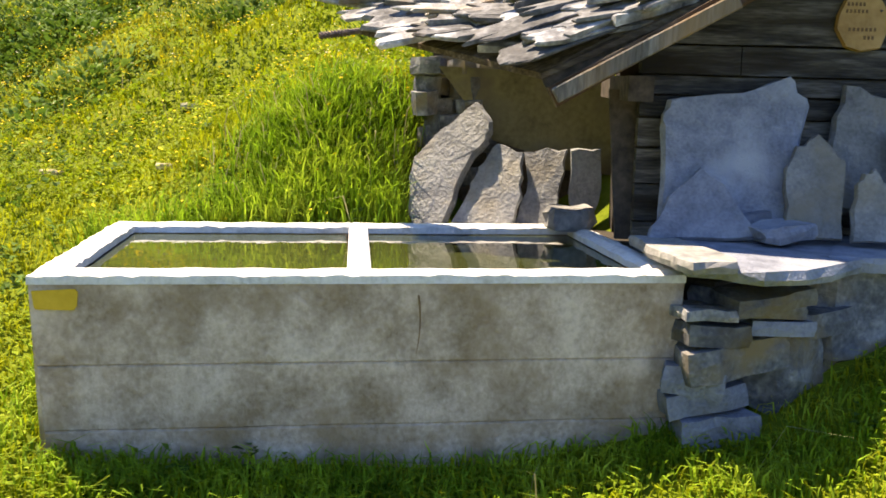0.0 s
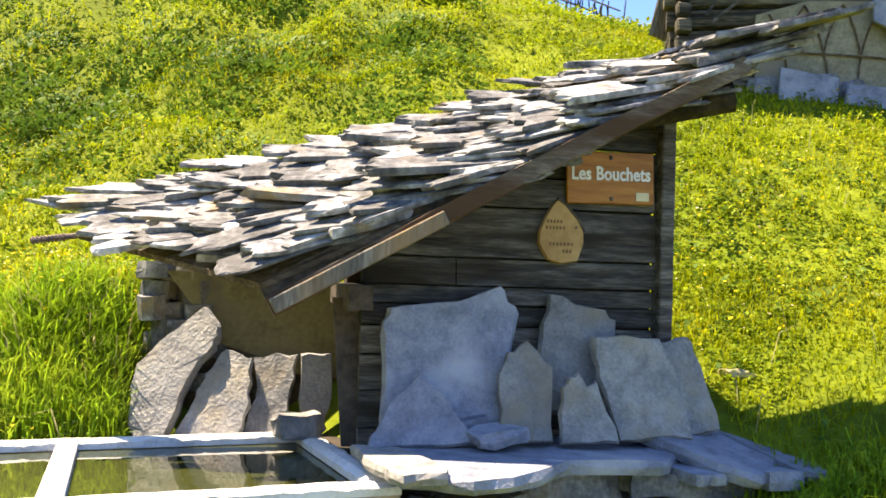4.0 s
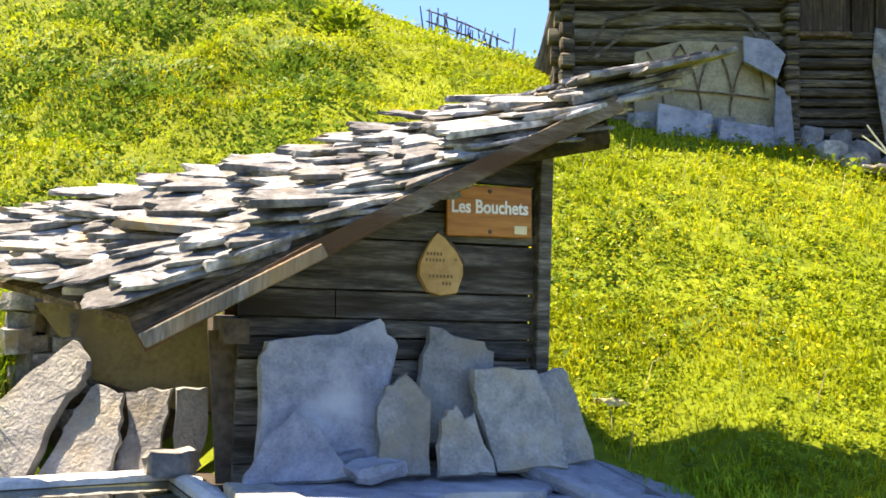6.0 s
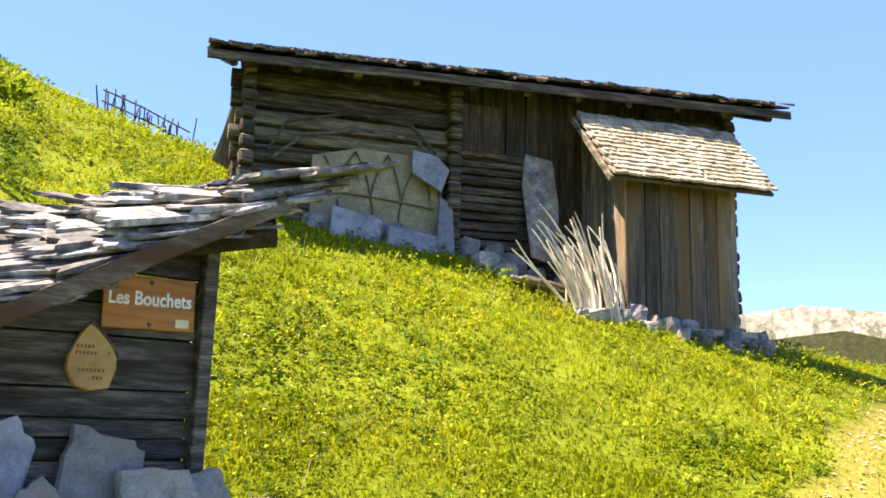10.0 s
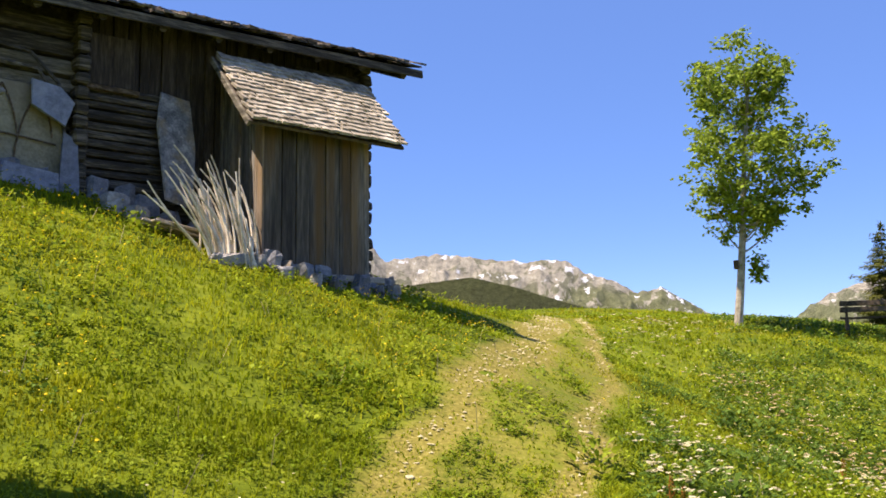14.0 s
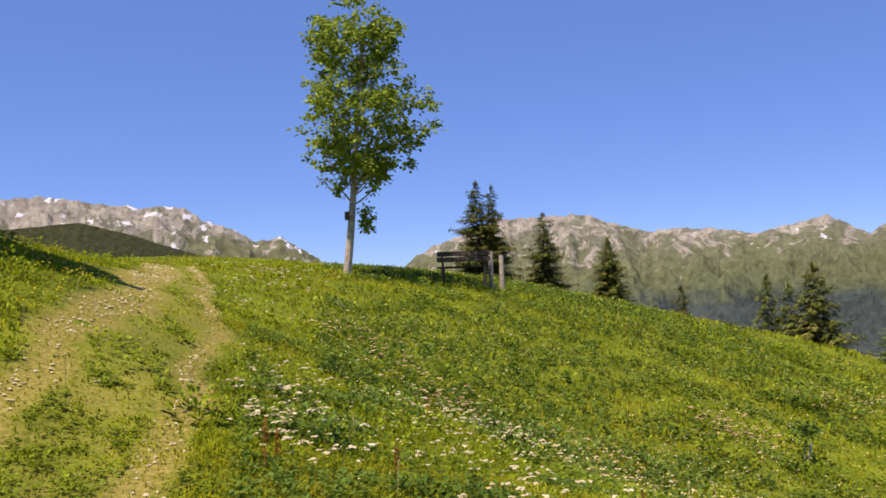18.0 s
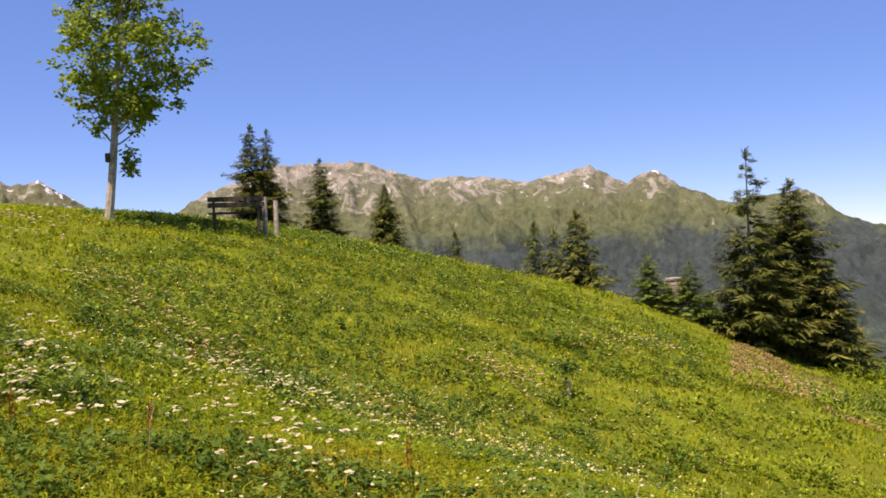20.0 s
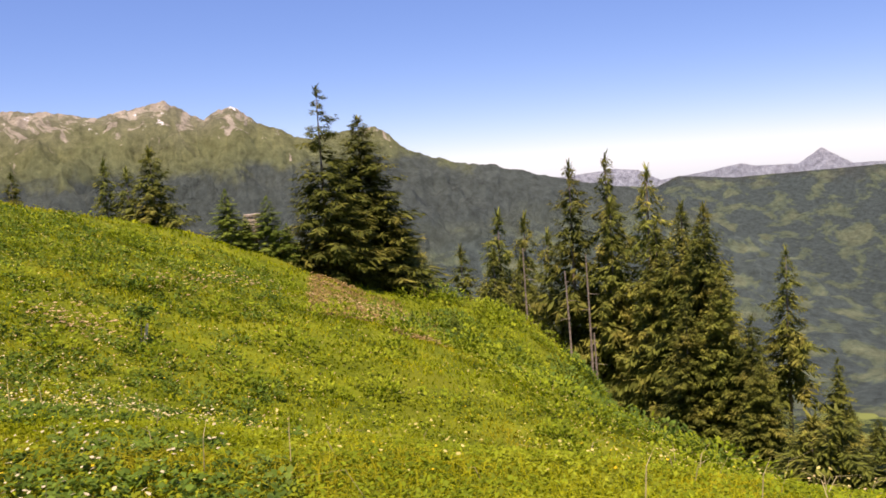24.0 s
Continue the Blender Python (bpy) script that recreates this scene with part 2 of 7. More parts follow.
def turf_mat():
    """Turf near by; on the low ground of the valley, fields broken by dark woods."""
    m = mat("meadow turf", M_TURF_COLS, 0.9, 0.95, 0.8, 14, dist=0.05, spec=0.1, stain=(0.12, 0.14, 0.01), stain_scale=0.35, stain_at=(0.5, 0.7))
    n, l = m.node_tree.nodes, m.node_tree.links
    b = n["Principled BSDF"]
    near = b.inputs["Base Color"].links[0].from_socket
    geo = n.new("ShaderNodeNewGeometry")
    sep = n.new("ShaderNodeSeparateXYZ")
    l.new(geo.outputs["Position"], sep.inputs[0])
    nz = n.new("ShaderNodeTexNoise")
    nz.inputs["Scale"].default_value, nz.inputs["Detail"].default_value, nz.inputs["Roughness"].default_value = 0.009, 8, 0.62
    l.new(geo.outputs["Position"], nz.inputs["Vector"])
    rp = n.new("ShaderNodeValToRGB")
    el = rp.color_ramp.elements
    el[0].position, el[0].color = 0.47, (0.02, 0.034, 0.016, 1)
    el[1].position, el[1].color = 0.53, (0.15, 0.19, 0.055, 1)
    l.new(nz.outputs["Fac"], rp.inputs[0])
    mr = n.new("ShaderNodeMapRange")
    mr.inputs[1].default_value, mr.inputs[2].default_value, mr.inputs[3].default_value, mr.inputs[4].default_value = -60, -30, 1, 0
    l.new(sep.outputs["Z"], mr.inputs[0])
    mx = n.new("ShaderNodeMixRGB")
    l.new(mr.outputs[0], mx.inputs[0])
    l.new(near, mx.inputs[1])
    l.new(rp.outputs[0], mx.inputs[2])
    l.new(mx.outputs[0], b.inputs["Base Color"])
    return m


M_GRASS = turf_mat()


# ---- small builders ----
def thing(name, label, category, place=None, group="", kind=""):
    ob = new(name)
    if place is not None:
        ob.matrix_world = place
    return tagged(ob, label, category, group, kind)


def mesh_of(bm, name, smooth=False):
    me = bpy.data.meshes.new(name)
    bmesh.ops.recalc_face_normals(bm, faces=bm.faces)
    bm.to_mesh(me)
    bm.free()
    if smooth:
        me.polygons.foreach_set("use_smooth", [True] * len(me.polygons))
    return me


def part(name, bm, material, parent, label="", smooth=False):
    me = bm if isinstance(bm, bpy.types.Mesh) else mesh_of(bm, name, smooth)
    if not me.materials:
        me.materials.append(material)
    ob = new(name, me)
    ob.parent = parent
    return tagged(ob, label)


def solo(name, bm, material, label, category, group="", kind="", smooth=False, place=None):
    me = bm if isinstance(bm, bpy.types.Mesh) else mesh_of(bm, name, smooth)
    if not me.materials:
        me.materials.append(material)
    ob = new(name, me)
    if place is not None:
        ob.matrix_world = place
    return tagged(ob, label, category, group, kind)


def box(bm, x0, x1, y0, y1, z0, z1, m=None, bevel=0.0, jit=0.0):
    vs = [bm.verts.new((x + random.uniform(-jit, jit), y + random.uniform(-jit, jit), z + random.uniform(-jit, jit))) for x in (x0, x1) for y in (y0, y1) for z in (z0, z1)]
    fs = [bm.faces.new([vs[i] for i in q]) for q in ((0, 1, 3, 2), (4, 6, 7, 5), (0, 4, 5, 1), (2, 3, 7, 6), (0, 2, 6, 4), (1, 5, 7, 3))]
    if bevel:
        es = list({e for f in fs for e in f.edges})
        r = bmesh.ops.bevel(bm, geom=es, offset=bevel, segments=1, affect="EDGES")
        vs = list({v for f in r["faces"] for v in f.verts} | {v for v in vs if v.is_valid})
    if m is not None:
        bmesh.ops.transform(bm, matrix=m, verts=vs)
    return vs


def rod(bm, p0, p1, r0, r1, n=8, bend=None, seg=1):
    """A tapered round bar from p0 to p1, optionally bowed by the vector bend."""
    p0, p1 = Vector(p0), Vector(p1)
    d = (p1 - p0).normalized()
    a = d.orthogonal().normalized()
    b = d.cross(a)
    rings = []
    for k in range(seg + 1):
        s = k / seg
        c = p0.lerp(p1, s) + (Vector(bend) * (4 * s * (1 - s)) if bend is not None else Vector())
        r = r0 + (r1 - r0) * s
        rings.append([bm.verts.new(c + (a * math.cos(2 * math.pi * i / n) + b * math.sin(2 * math.pi * i / n)) * r) for i in range(n)])
    for u, v in zip(rings, rings[1:]):
        for i in range(n):
            bm.faces.new((u[i], u[(i + 1) % n], v[(i + 1) % n], v[i]))
    bm.faces.new(rings[0][::-1])
    bm.faces.new(rings[-1])


def slab_bm(outline, thick, rough=0.0, rnd=random):
    """A split stone plate: an outline in x, y, laid at z 0, with a stepped, broken edge and a slightly uneven face."""
    bm = bmesh.new()
    n = len(outline)
    cx, cy = sum(p[0] for p in outline) / n, sum(p[1] for p in outline) / n
    low, mid, top = [], [], []
    uneven = 0.13 if thick < 0.05 else 0.035
    for x, y in outline:
        j = 1 + rnd.uniform(-rough, rough)
        x, y = cx + (x - cx) * j, cy + (y - cy) * j
        k = 1 - rnd.uniform(0.0, 0.06)
        low.append(bm.verts.new((cx + (x - cx) * k, cy + (y - cy) * k, 0)))
        mid.append(bm.verts.new((x, y, thick * rnd.uniform(0.35, 0.7))))
        k = 1 - rnd.uniform(0.01, 0.07)
        top.append(bm.verts.new((cx + (x - cx) * k, cy + (y - cy) * k, thick * rnd.uniform(1 - uneven, 1 + uneven))))
    for u, v in ((low, mid), (mid, top)):
        for i in range(n):
            bm.faces.new((u[i], u[(i + 1) % n], v[(i + 1) % n], v[i]))
    bm.faces.new(low[::-1])
    c = bm.verts.new((cx, cy, thick * rnd.uniform(1 - uneven / 3, 1 + uneven * 0.7)))
    for i in range(n):
        bm.faces.new((top[i], top[(i + 1) % n], c))
    return bm


def poly(n, rx, ry, jit=0.2, rnd=random):
    o = rnd.uniform(0, 6.28)
    return [(rx * (1 + rnd.uniform(-jit, jit)) * math.cos(o + 2 * math.pi * k / n), ry * (1 + rnd.uniform(-jit, jit)) * math.sin(o + 2 * math.pi * k / n)) for k in range(n)]


def rect_poly(w, h, n=3, jit=0.05, rnd=random):
    pts = []
    for (x0, y0), (x1, y1) in (((0, 0), (w, 0)), ((w, 0), (w, h)), ((w, h), (0, h)), ((0, h), (0, 0))):
        for k in range(n):
            s = k / n
            pts.append((x0 + (x1 - x0) * s - w / 2 + rnd.uniform(-jit, jit) * w, y0 + (y1 - y0) * s - h / 2 + rnd.uniform(-jit, jit) * h))
    return pts


# ---- the lie of the land: a tilted plane and rings of broad swells ----
RINGS = ((0, 4, 1, 0), (5.5, 3.6, 9, 0), (13, 8, 9, 15), (25, 13, 10, 0), (48, 24, 9, 20))
EXTRA = ((-0.75, 6.5, 0.75), (3.9, 5.4, 1.3), (-0.2, 3.4, 1.5), (20, -14, 7), (14, -20, 7), (27, -20, 7), (22, -28, 7), (33, -28, 8), (38, -15, 8), (8, 19, 5), (14, 24, 6), (56.38, 20.52, 16), (60, 0, 16), (56.38, -20.52, 16), (45.96, -38.57, 16), (30, -51.96, 16), (34.7, -17.7, 5), (33.1, -20.7, 5), (31.1, -23.5, 6), (30.7, -28.6, 6), (28.1, -31.2, 6), (28.3, -36.2, 6), (22.9, -35.2, 7), (18.6, -39.9, 9), (0.35, 5.85, 0.42))
SWELL = [6.421, -3.312, 2.020, -1.130, -0.035, -0.714, -0.191, 1.058, -0.736, 1.153, -0.152, 0.384, -0.011, 1.749, -1.224, -0.356, 0.617, 5.684, -4.130, 0.332, 2.056, -8.141, 12.700, -1.471, -1.208, 12.080, -25.300, 10.041, -5.363, -4.566, -5.721, 1.140, -7.129, 8.325, -2.932, -7.759, -3.590, 2.359, -1.086, -0.692, -15.013, 0.571, 0.114, -0.326, 6.101, 8.710, 2.033, 5.984, 9.348, 4.982, -1.328, 0.488, 2.748, 11.073, -0.664, 6.964, 2.355, 1.01, -2.7, 1.08, 2.76, -2.03, -3.62, -3.63, -5.67, -0.42]
NODES = [(r * math.sin(radians(o + 360 / n * k)), r * math.cos(radians(o + 360 / n * k)), s) for r, s, n, o in RINGS for k in range(n)] + list(EXTRA)


def land(x, y):
    """Height of the meadow at x, y (arrays or numbers); beyond 60 m it falls away into the valley."""
    x, y = np.asarray(x, float), np.asarray(y, float)
    h = SWELL[0] + SWELL[1] * x / 10 + SWELL[2] * y / 10
    for (a, b, s), c in zip(NODES, SWELL[3:]):
        h = h + c * np.exp(-((x - a) ** 2 + (y - b) ** 2) / (2 * s * s))
    h = h + 0.05 * np.sin(x * 1.3 + 0.7 * np.sin(y * 0.9)) * np.sin(y * 1.1 + 1.0) + 0.02 * np.sin(x * 3.1 + y * 1.7) * np.sin(y * 2.7 - x)
    hill = np.clip((y - 6.5) / 4, 0, 1) * np.clip((7 - x) / 4, 0, 1) + 0.5 * np.clip((-4 - y) / 5, 0, 1) * np.clip((x - 12) / 5, 0, 1)
    h = h + hill * (0.2 * np.sin(x * 1.9 + 1.4 * np.sin(y * 1.1)) * np.sin(y * 1.6 + np.sin(x * 1.3)) + 0.05 * np.sin(x * 4.3 + y * 2.1) * np.sin(y * 3.7 - x * 1.1))
    r = np.hypot(x, y)
    s = np.clip((r - 58) / 50, 0, 1)
    s = s * s * (3 - 2 * s)
    return h * (1 - s) + s * (-16 - 700 * (1 - np.exp(-np.maximum(r - 58, 0) / 1100)))


def floor_at(x, y):
    return float(land(x, y))


def build_ground():
    radii = [0.0]
    step = 0.16
    while radii[-1] < 4800:
        radii.append(radii[-1] + step)
        step = step * (1.012 if radii[-1] < 60 else 1.09)
    na = 300
    ang = np.linspace(0, 2 * np.pi, na, endpoint=False)
    rr, aa = np.meshgrid(np.array(radii[1:]), ang, indexing="ij")
    x, y = 0.4 + rr * np.sin(aa), -0.2 + rr * np.cos(aa)
    z = land(x, y)
    co = np.concatenate([[[0.4, -0.2, floor_at(0.4, -0.2)]], np.stack([x.ravel(), y.ravel(), z.ravel()], 1)])
    nr = len(radii) - 1
    i, j = np.meshgrid(np.arange(nr - 1), np.arange(na), indexing="ij")
    a = 1 + i * na + j
    b = 1 + i * na + (j + 1) % na
    quads = np.stack([a, b, b + na, a + na], -1).reshape(-1, 4)
    faces = [tuple(q) for q in quads.tolist()] + [(0, 1 + (k + 1) % na, 1 + k) for k in range(na)]
    me = bpy.data.meshes.new("ground")
    me.from_pydata(co.tolist(), [], faces)
    me.polygons.foreach_set("use_smooth", [True] * len(me.polygons))
    me.materials.append(M_GRASS)
    bm = bmesh.new()
    bm.from_mesh(me)
    bmesh.ops.recalc_face_normals(bm, faces=bm.faces)
    bm.to_mesh(me)
    bm.free()
    return tagged(new("ground", me), "sunny green alpine meadow sloping up to a hill", "meadow", kind="structure")


build_ground()


# ---- mountains, far off ----
def height_mat(name, bands, snow=0.0, scale=0.004):
    """Rock, meadow and forest by height, steepness left to the relief; a few lingering snow patches. Far bands carry
    haze in their colours.
    """
    m = bpy.data.materials.new(name)
    m.use_nodes = True
    n, l = m.node_tree.nodes, m.node_tree.links
    b = n["Principled BSDF"]
    geo = n.new("ShaderNodeNewGeometry")
    sep = n.new("ShaderNodeSeparateXYZ")
    l.new(geo.outputs["Position"], sep.inputs[0])
    nz = n.new("ShaderNodeTexNoise")
    nz.inputs["Scale"].default_value, nz.inputs["Detail"].default_value, nz.inputs["Roughness"].default_value = scale, 9, 0.68
    l.new(geo.outputs["Position"], nz.inputs["Vector"])
    ma = n.new("ShaderNodeMath")
    ma.operation = "MULTIPLY_ADD"
    l.new(nz.outputs["Fac"], ma.inputs[0])
    ma.inputs[1].default_value = bands["wobble"]
    l.new(sep.outputs["Z"], ma.inputs[2])
    mr = n.new("ShaderNodeMapRange")
    mr.inputs[1].default_value, mr.inputs[2].default_value = bands["low"], bands["high"]
    l.new(ma.outputs[0], mr.inputs[0])
    ramp = n.new("ShaderNodeValToRGB")
    el = ramp.color_ramp.elements
    for k, (p, c) in enumerate(bands["cols"]):
        e = el[k] if k < 2 else el.new(p)
        e.position, e.color = p, (*c, 1)
    l.new(mr.outputs[0], ramp.inputs[0])
    tone = ramp.outputs[0]
    if "rock" in bands:
        sn = n.new("ShaderNodeSeparateXYZ")
        l.new(geo.outputs["Normal"], sn.inputs[0])
        st = n.new("ShaderNodeMapRange")
        st.inputs[1].default_value, st.inputs[2].default_value, st.inputs[3].default_value, st.inputs[4].default_value = bands["rock"], bands["rock"] - 0.12, 0, 1
        l.new(sn.outputs["Z"], st.inputs[0])
        n4 = n.new("ShaderNodeTexNoise")
        n4.inputs["Scale"].default_value, n4.inputs["Detail"].default_value, n4.inputs["Roughness"].default_value, n4.inputs["Distortion"].default_value = scale * 3.2, 9, 0.66, 0.8
        l.new(geo.outputs["Position"], n4.inputs["Vector"])
        up2 = n.new("ShaderNodeMath")
        up2.operation = "MULTIPLY_ADD"
        l.new(mr.outputs[0], up2.inputs[0])
        up2.inputs[1].default_value, up2.inputs[2].default_value = 0.75, -0.75 * bands.get("rockline", 0.86)
        ledge = n.new("ShaderNodeMath")
        ledge.operation = "MULTIPLY_ADD"
        l.new(st.outputs[0], ledge.inputs[0])
        ledge.inputs[1].default_value = 0.05
        l.new(up2.outputs[0], ledge.inputs[2])
        total = n.new("ShaderNodeMath")
        l.new(n4.outputs["Fac"], total.inputs[0])
        l.new(ledge.outputs[0], total.inputs[1])
        mm = n.new("ShaderNodeMapRange")
        mm.inputs[1].default_value, mm.inputs[2].default_value = 0.53, 0.575
        l.new(total.outputs[0], mm.inputs[0])
        rk = n.new("ShaderNodeMixRGB")
        rk.inputs[2].default_value = (0.37, 0.345, 0.275, 1)
        l.new(mm.outputs[0], rk.inputs[0])
        l.new(tone, rk.inputs[1])
        tone = rk.outputs[0]
    if "fields" in bands:
        n5 = n.new("ShaderNodeTexNoise")
        n5.inputs["Scale"].default_value, n5.inputs["Detail"].default_value, n5.inputs["Roughness"].default_value, n5.inputs["Distortion"].default_value = 0.009, 8, 0.6, 0.5
        l.new(geo.outputs["Position"], n5.inputs["Vector"])
        fr = n.new("ShaderNodeValToRGB")
        fe = fr.color_ramp.elements
        # woods and fields paled towards blue: valley haze painted into the colours
        fe[0].position, fe[0].color = 0.49, (0.064, 0.092, 0.088, 1)
        fe[1].position, fe[1].color = 0.53, (0.094, 0.132, 0.088, 1)
        e = fe.new(0.62)
        e.color = (0.135, 0.168, 0.105, 1)
        l.new(n5.outputs["Fac"], fr.inputs[0])
        fm = n.new("ShaderNodeMapRange")
        fm.inputs[1].default_value, fm.inputs[2].default_value, fm.inputs[3].default_value, fm.inputs[4].default_value = bands["fields"] - 60, bands["fields"], 1, 0
        l.new(ma.outputs[0], fm.inputs[0])
        fx = n.new("ShaderNodeMixRGB")
        l.new(fm.outputs[0], fx.inputs[0])
        l.new(tone, fx.inputs[1])
        l.new(fr.outputs[0], fx.inputs[2])
        tone = fx.outputs[0]
    n2 = n.new("ShaderNodeTexNoise")
    n2.inputs["Scale"].default_value, n2.inputs["Detail"].default_value, n2.inputs["Roughness"].default_value = scale * 7, 9, 0.76
    l.new(geo.outputs["Position"], n2.inputs["Vector"])
    hs = n.new("ShaderNodeHueSaturation")
    vr = n.new("ShaderNodeMapRange")
    vr.inputs[1].default_value, vr.inputs[2].default_value, vr.inputs[3].default_value, vr.inputs[4].default_value = 0.3, 0.7, 0.5, 1.5
    l.new(n2.outputs["Fac"], vr.inputs[0])
    l.new(vr.outputs[0], hs.inputs["Value"])
    l.new(tone, hs.inputs["Color"])
    col = hs.outputs[0]
    if snow:
        n3 = n.new("ShaderNodeTexNoise")
        n3.inputs["Scale"].default_value, n3.inputs["Detail"].default_value, n3.inputs["Roughness"].default_value = scale * 3.5, 5, 0.6
        l.new(geo.outputs["Position"], n3.inputs["Vector"])
        s2 = n.new("ShaderNodeMapRange")
        s2.inputs[1].default_value, s2.inputs[2].default_value, s2.inputs[4].default_value = 1 - snow, 1 - snow + 0.03, 1.0
        l.new(n3.outputs["Fac"], s2.inputs[0])
        up = n.new("ShaderNodeMapRange")
        up.inputs[1].default_value, up.inputs[2].default_value = bands["snowline"], bands["snowline"] + 40
        l.new(sep.outputs["Z"], up.inputs[0])
        mu = n.new("ShaderNodeMath")
        mu.operation = "MULTIPLY"
        l.new(s2.outputs[0], mu.inputs[0])
        l.new(up.outputs[0], mu.inputs[1])
        mx = n.new("ShaderNodeMixRGB")
        mx.inputs[2].default_value = (0.8, 0.82, 0.85, 1)
        l.new(mu.outputs[0], mx.inputs[0])
        l.new(col, mx.inputs[1])
        col = mx.outputs[0]
    l.new(col, b.inputs["Base Color"])
    b.inputs["Roughness"].default_value = 0.95
    b.inputs["Specular IOR Level"].default_value = 0.1
    bp = n.new("ShaderNodeBump")
    bp.inputs["Strength"].default_value, bp.inputs["Distance"].default_value = 1.0, 26
    l.new(n2.outputs["Fac"], bp.inputs["Height"])
    l.new(bp.outputs[0], b.inputs["Normal"])
    return m


def ridge(name, label, crest, dist, depth, base, material, rug=0.05, seed=1, per_deg=5, nv=40, spur=560.0):
    """A range whose crest follows (bearing in degrees, rise per metre) at the distance given, its flank falling in spurs and gullies towards the meadow."""
    az = [c[0] for c in crest]
    el = [c[1] for c in crest]
    nu = int((az[-1] - az[0]) * per_deg) + 2
    us = np.linspace(az[0], az[-1], nu)
    e = np.interp(us, az, el)
    verts = []
    for j in range(nv + 1):
        v = (j / nv) ** 1.15
        for i in range(nu):
            a = radians(us[i])
            top = 1.5 + dist * e[i]
            r = dist - depth * v
            x, y = r * math.sin(a), r * math.cos(a)
            big = min(0.0, noise.ridged_multi_fractal(Vector((x / spur, y / spur, seed * 3.7)), 0.85, 2.1, 3, 1.0, 2.0) - 1.7)
            small = noise.fractal(Vector((x / 75, y / 75, seed * 1.3)), 0.75, 2.1, 3)
            h = base + (top - base) * ((1 - v) ** 1.25)
            amp = (top - base) * rug
            h += amp * (0.9 * big) * min(1, v * 9.0) * (1 - 0.3 * v) + amp * 0.2 * small * min(1, v * 14)
            h += 0.08 * amp * noise.fractal(Vector((us[i] * 1.1, seed, 0)), 0.7, 2.1, 3) * (1 - v) ** 12
            verts.append((x, y, h))
    faces = [(j * nu + i, j * nu + i + 1, (j + 1) * nu + i + 1, (j + 1) * nu + i) for j in range(nv) for i in range(nu - 1)]
    me = bpy.data.meshes.new(name)
    me.from_pydata(verts, [], faces)
    me.polygons.foreach_set("use_smooth", [True] * len(me.polygons))
    me.materials.append(material)
    bm = bmesh.new()
    bm.from_mesh(me)
    bmesh.ops.recalc_face_normals(bm, faces=bm.faces)
    if sum(f.normal.z for f in bm.faces) < 0:
        bmesh.ops.reverse_faces(bm, faces=bm.faces)
    bm.to_mesh(me)
    bm.free()
    return tagged(new(name, me), label, "mountains", kind="structure")


FOREST = (0.035, 0.042, 0.03)
# massif forest and pasture tones are lifted to paint in the haze
M_MASSIF = height_mat("massif rock", dict(low=-250, high=600, wobble=300, snowline=230, rock=0.72, rockline=0.88, cols=[(0.0, (0.06, 0.068, 0.055)), (0.9, (0.2, 0.2, 0.135)), (0.5, (0.07, 0.078, 0.06)), (0.6, (0.12, 0.135, 0.065)), (0.74, (0.14, 0.155, 0.075)), (0.86, (0.17, 0.18, 0.1))]), snow=0.4)
M_MASSIF2 = height_mat("massif slopes", dict(low=-350, high=480, wobble=300, snowline=190, rock=0.7, rockline=0.9, fields=-60, cols=[(0.0, (0.09, 0.12, 0.065)), (0.95, (0.2, 0.205, 0.14)), (0.3, (0.075, 0.1, 0.078)), (0.4, (0.062, 0.085, 0.08)), (0.62, (0.066, 0.088, 0.08)), (0.67, (0.12, 0.145, 0.075)), (0.76, (0.15, 0.17, 0.08)), (0.86, (0.165, 0.178, 0.1))]), snow=0.36)
M_WOODED = height_mat("wooded hill", dict(low=-300, high=400, wobble=200, cols=[(0.0, FOREST), (1.0, (0.075, 0.085, 0.03))]), scale=0.01)
# ridge and peaks: distance haze is painted in as bluish, paler colour
M_FARBLUE = height_mat("far ridge", dict(low=-350, high=250, wobble=300, fields=60, cols=[(0.0, (0.07, 0.085, 0.075)), (0.9, (0.06, 0.078, 0.075)), (0.5, (0.065, 0.08, 0.072))]), scale=0.008)
M_FARHAZE = height_mat("far peaks", dict(low=-300, high=100, wobble=60, cols=[(0.0, (0.19, 0.24, 0.29)), (1.0, (0.36, 0.4, 0.46))]), scale=0.006)
ridge("mountain_range", "rocky mountain range with snow patches above wooded slopes", [(50, 0.13), (57.4, 0.137), (58.1, 0.122), (59.5, 0.127), (62.0, 0.129), (64.8, 0.122), (66.6, 0.12), (69.3, 0.12), (70.4, 0.106), (72.1, 0.096), (73.5, 0.083), (74.9, 0.087), (75.9, 0.078), (77.6, 0.059), (79.3, 0.047), (82, 0.03), (86, 0.0)], 4000, 1500, -300, M_MASSIF, 0.2, 1, 18, 84, 300.0)
ridge("wooded_hill", "dark wooded hill in front of the rocky range", [(50, 0.08), (58.4, 0.092), (60.0, 0.097), (63.4, 0.104), (66.2, 0.092), (68.9, 0.076), (70.3, 0.069), (73.1, 0.061), (77, 0.045), (82, 0.0)], 2200, 900, -300, M_WOODED, 0.03, 2)
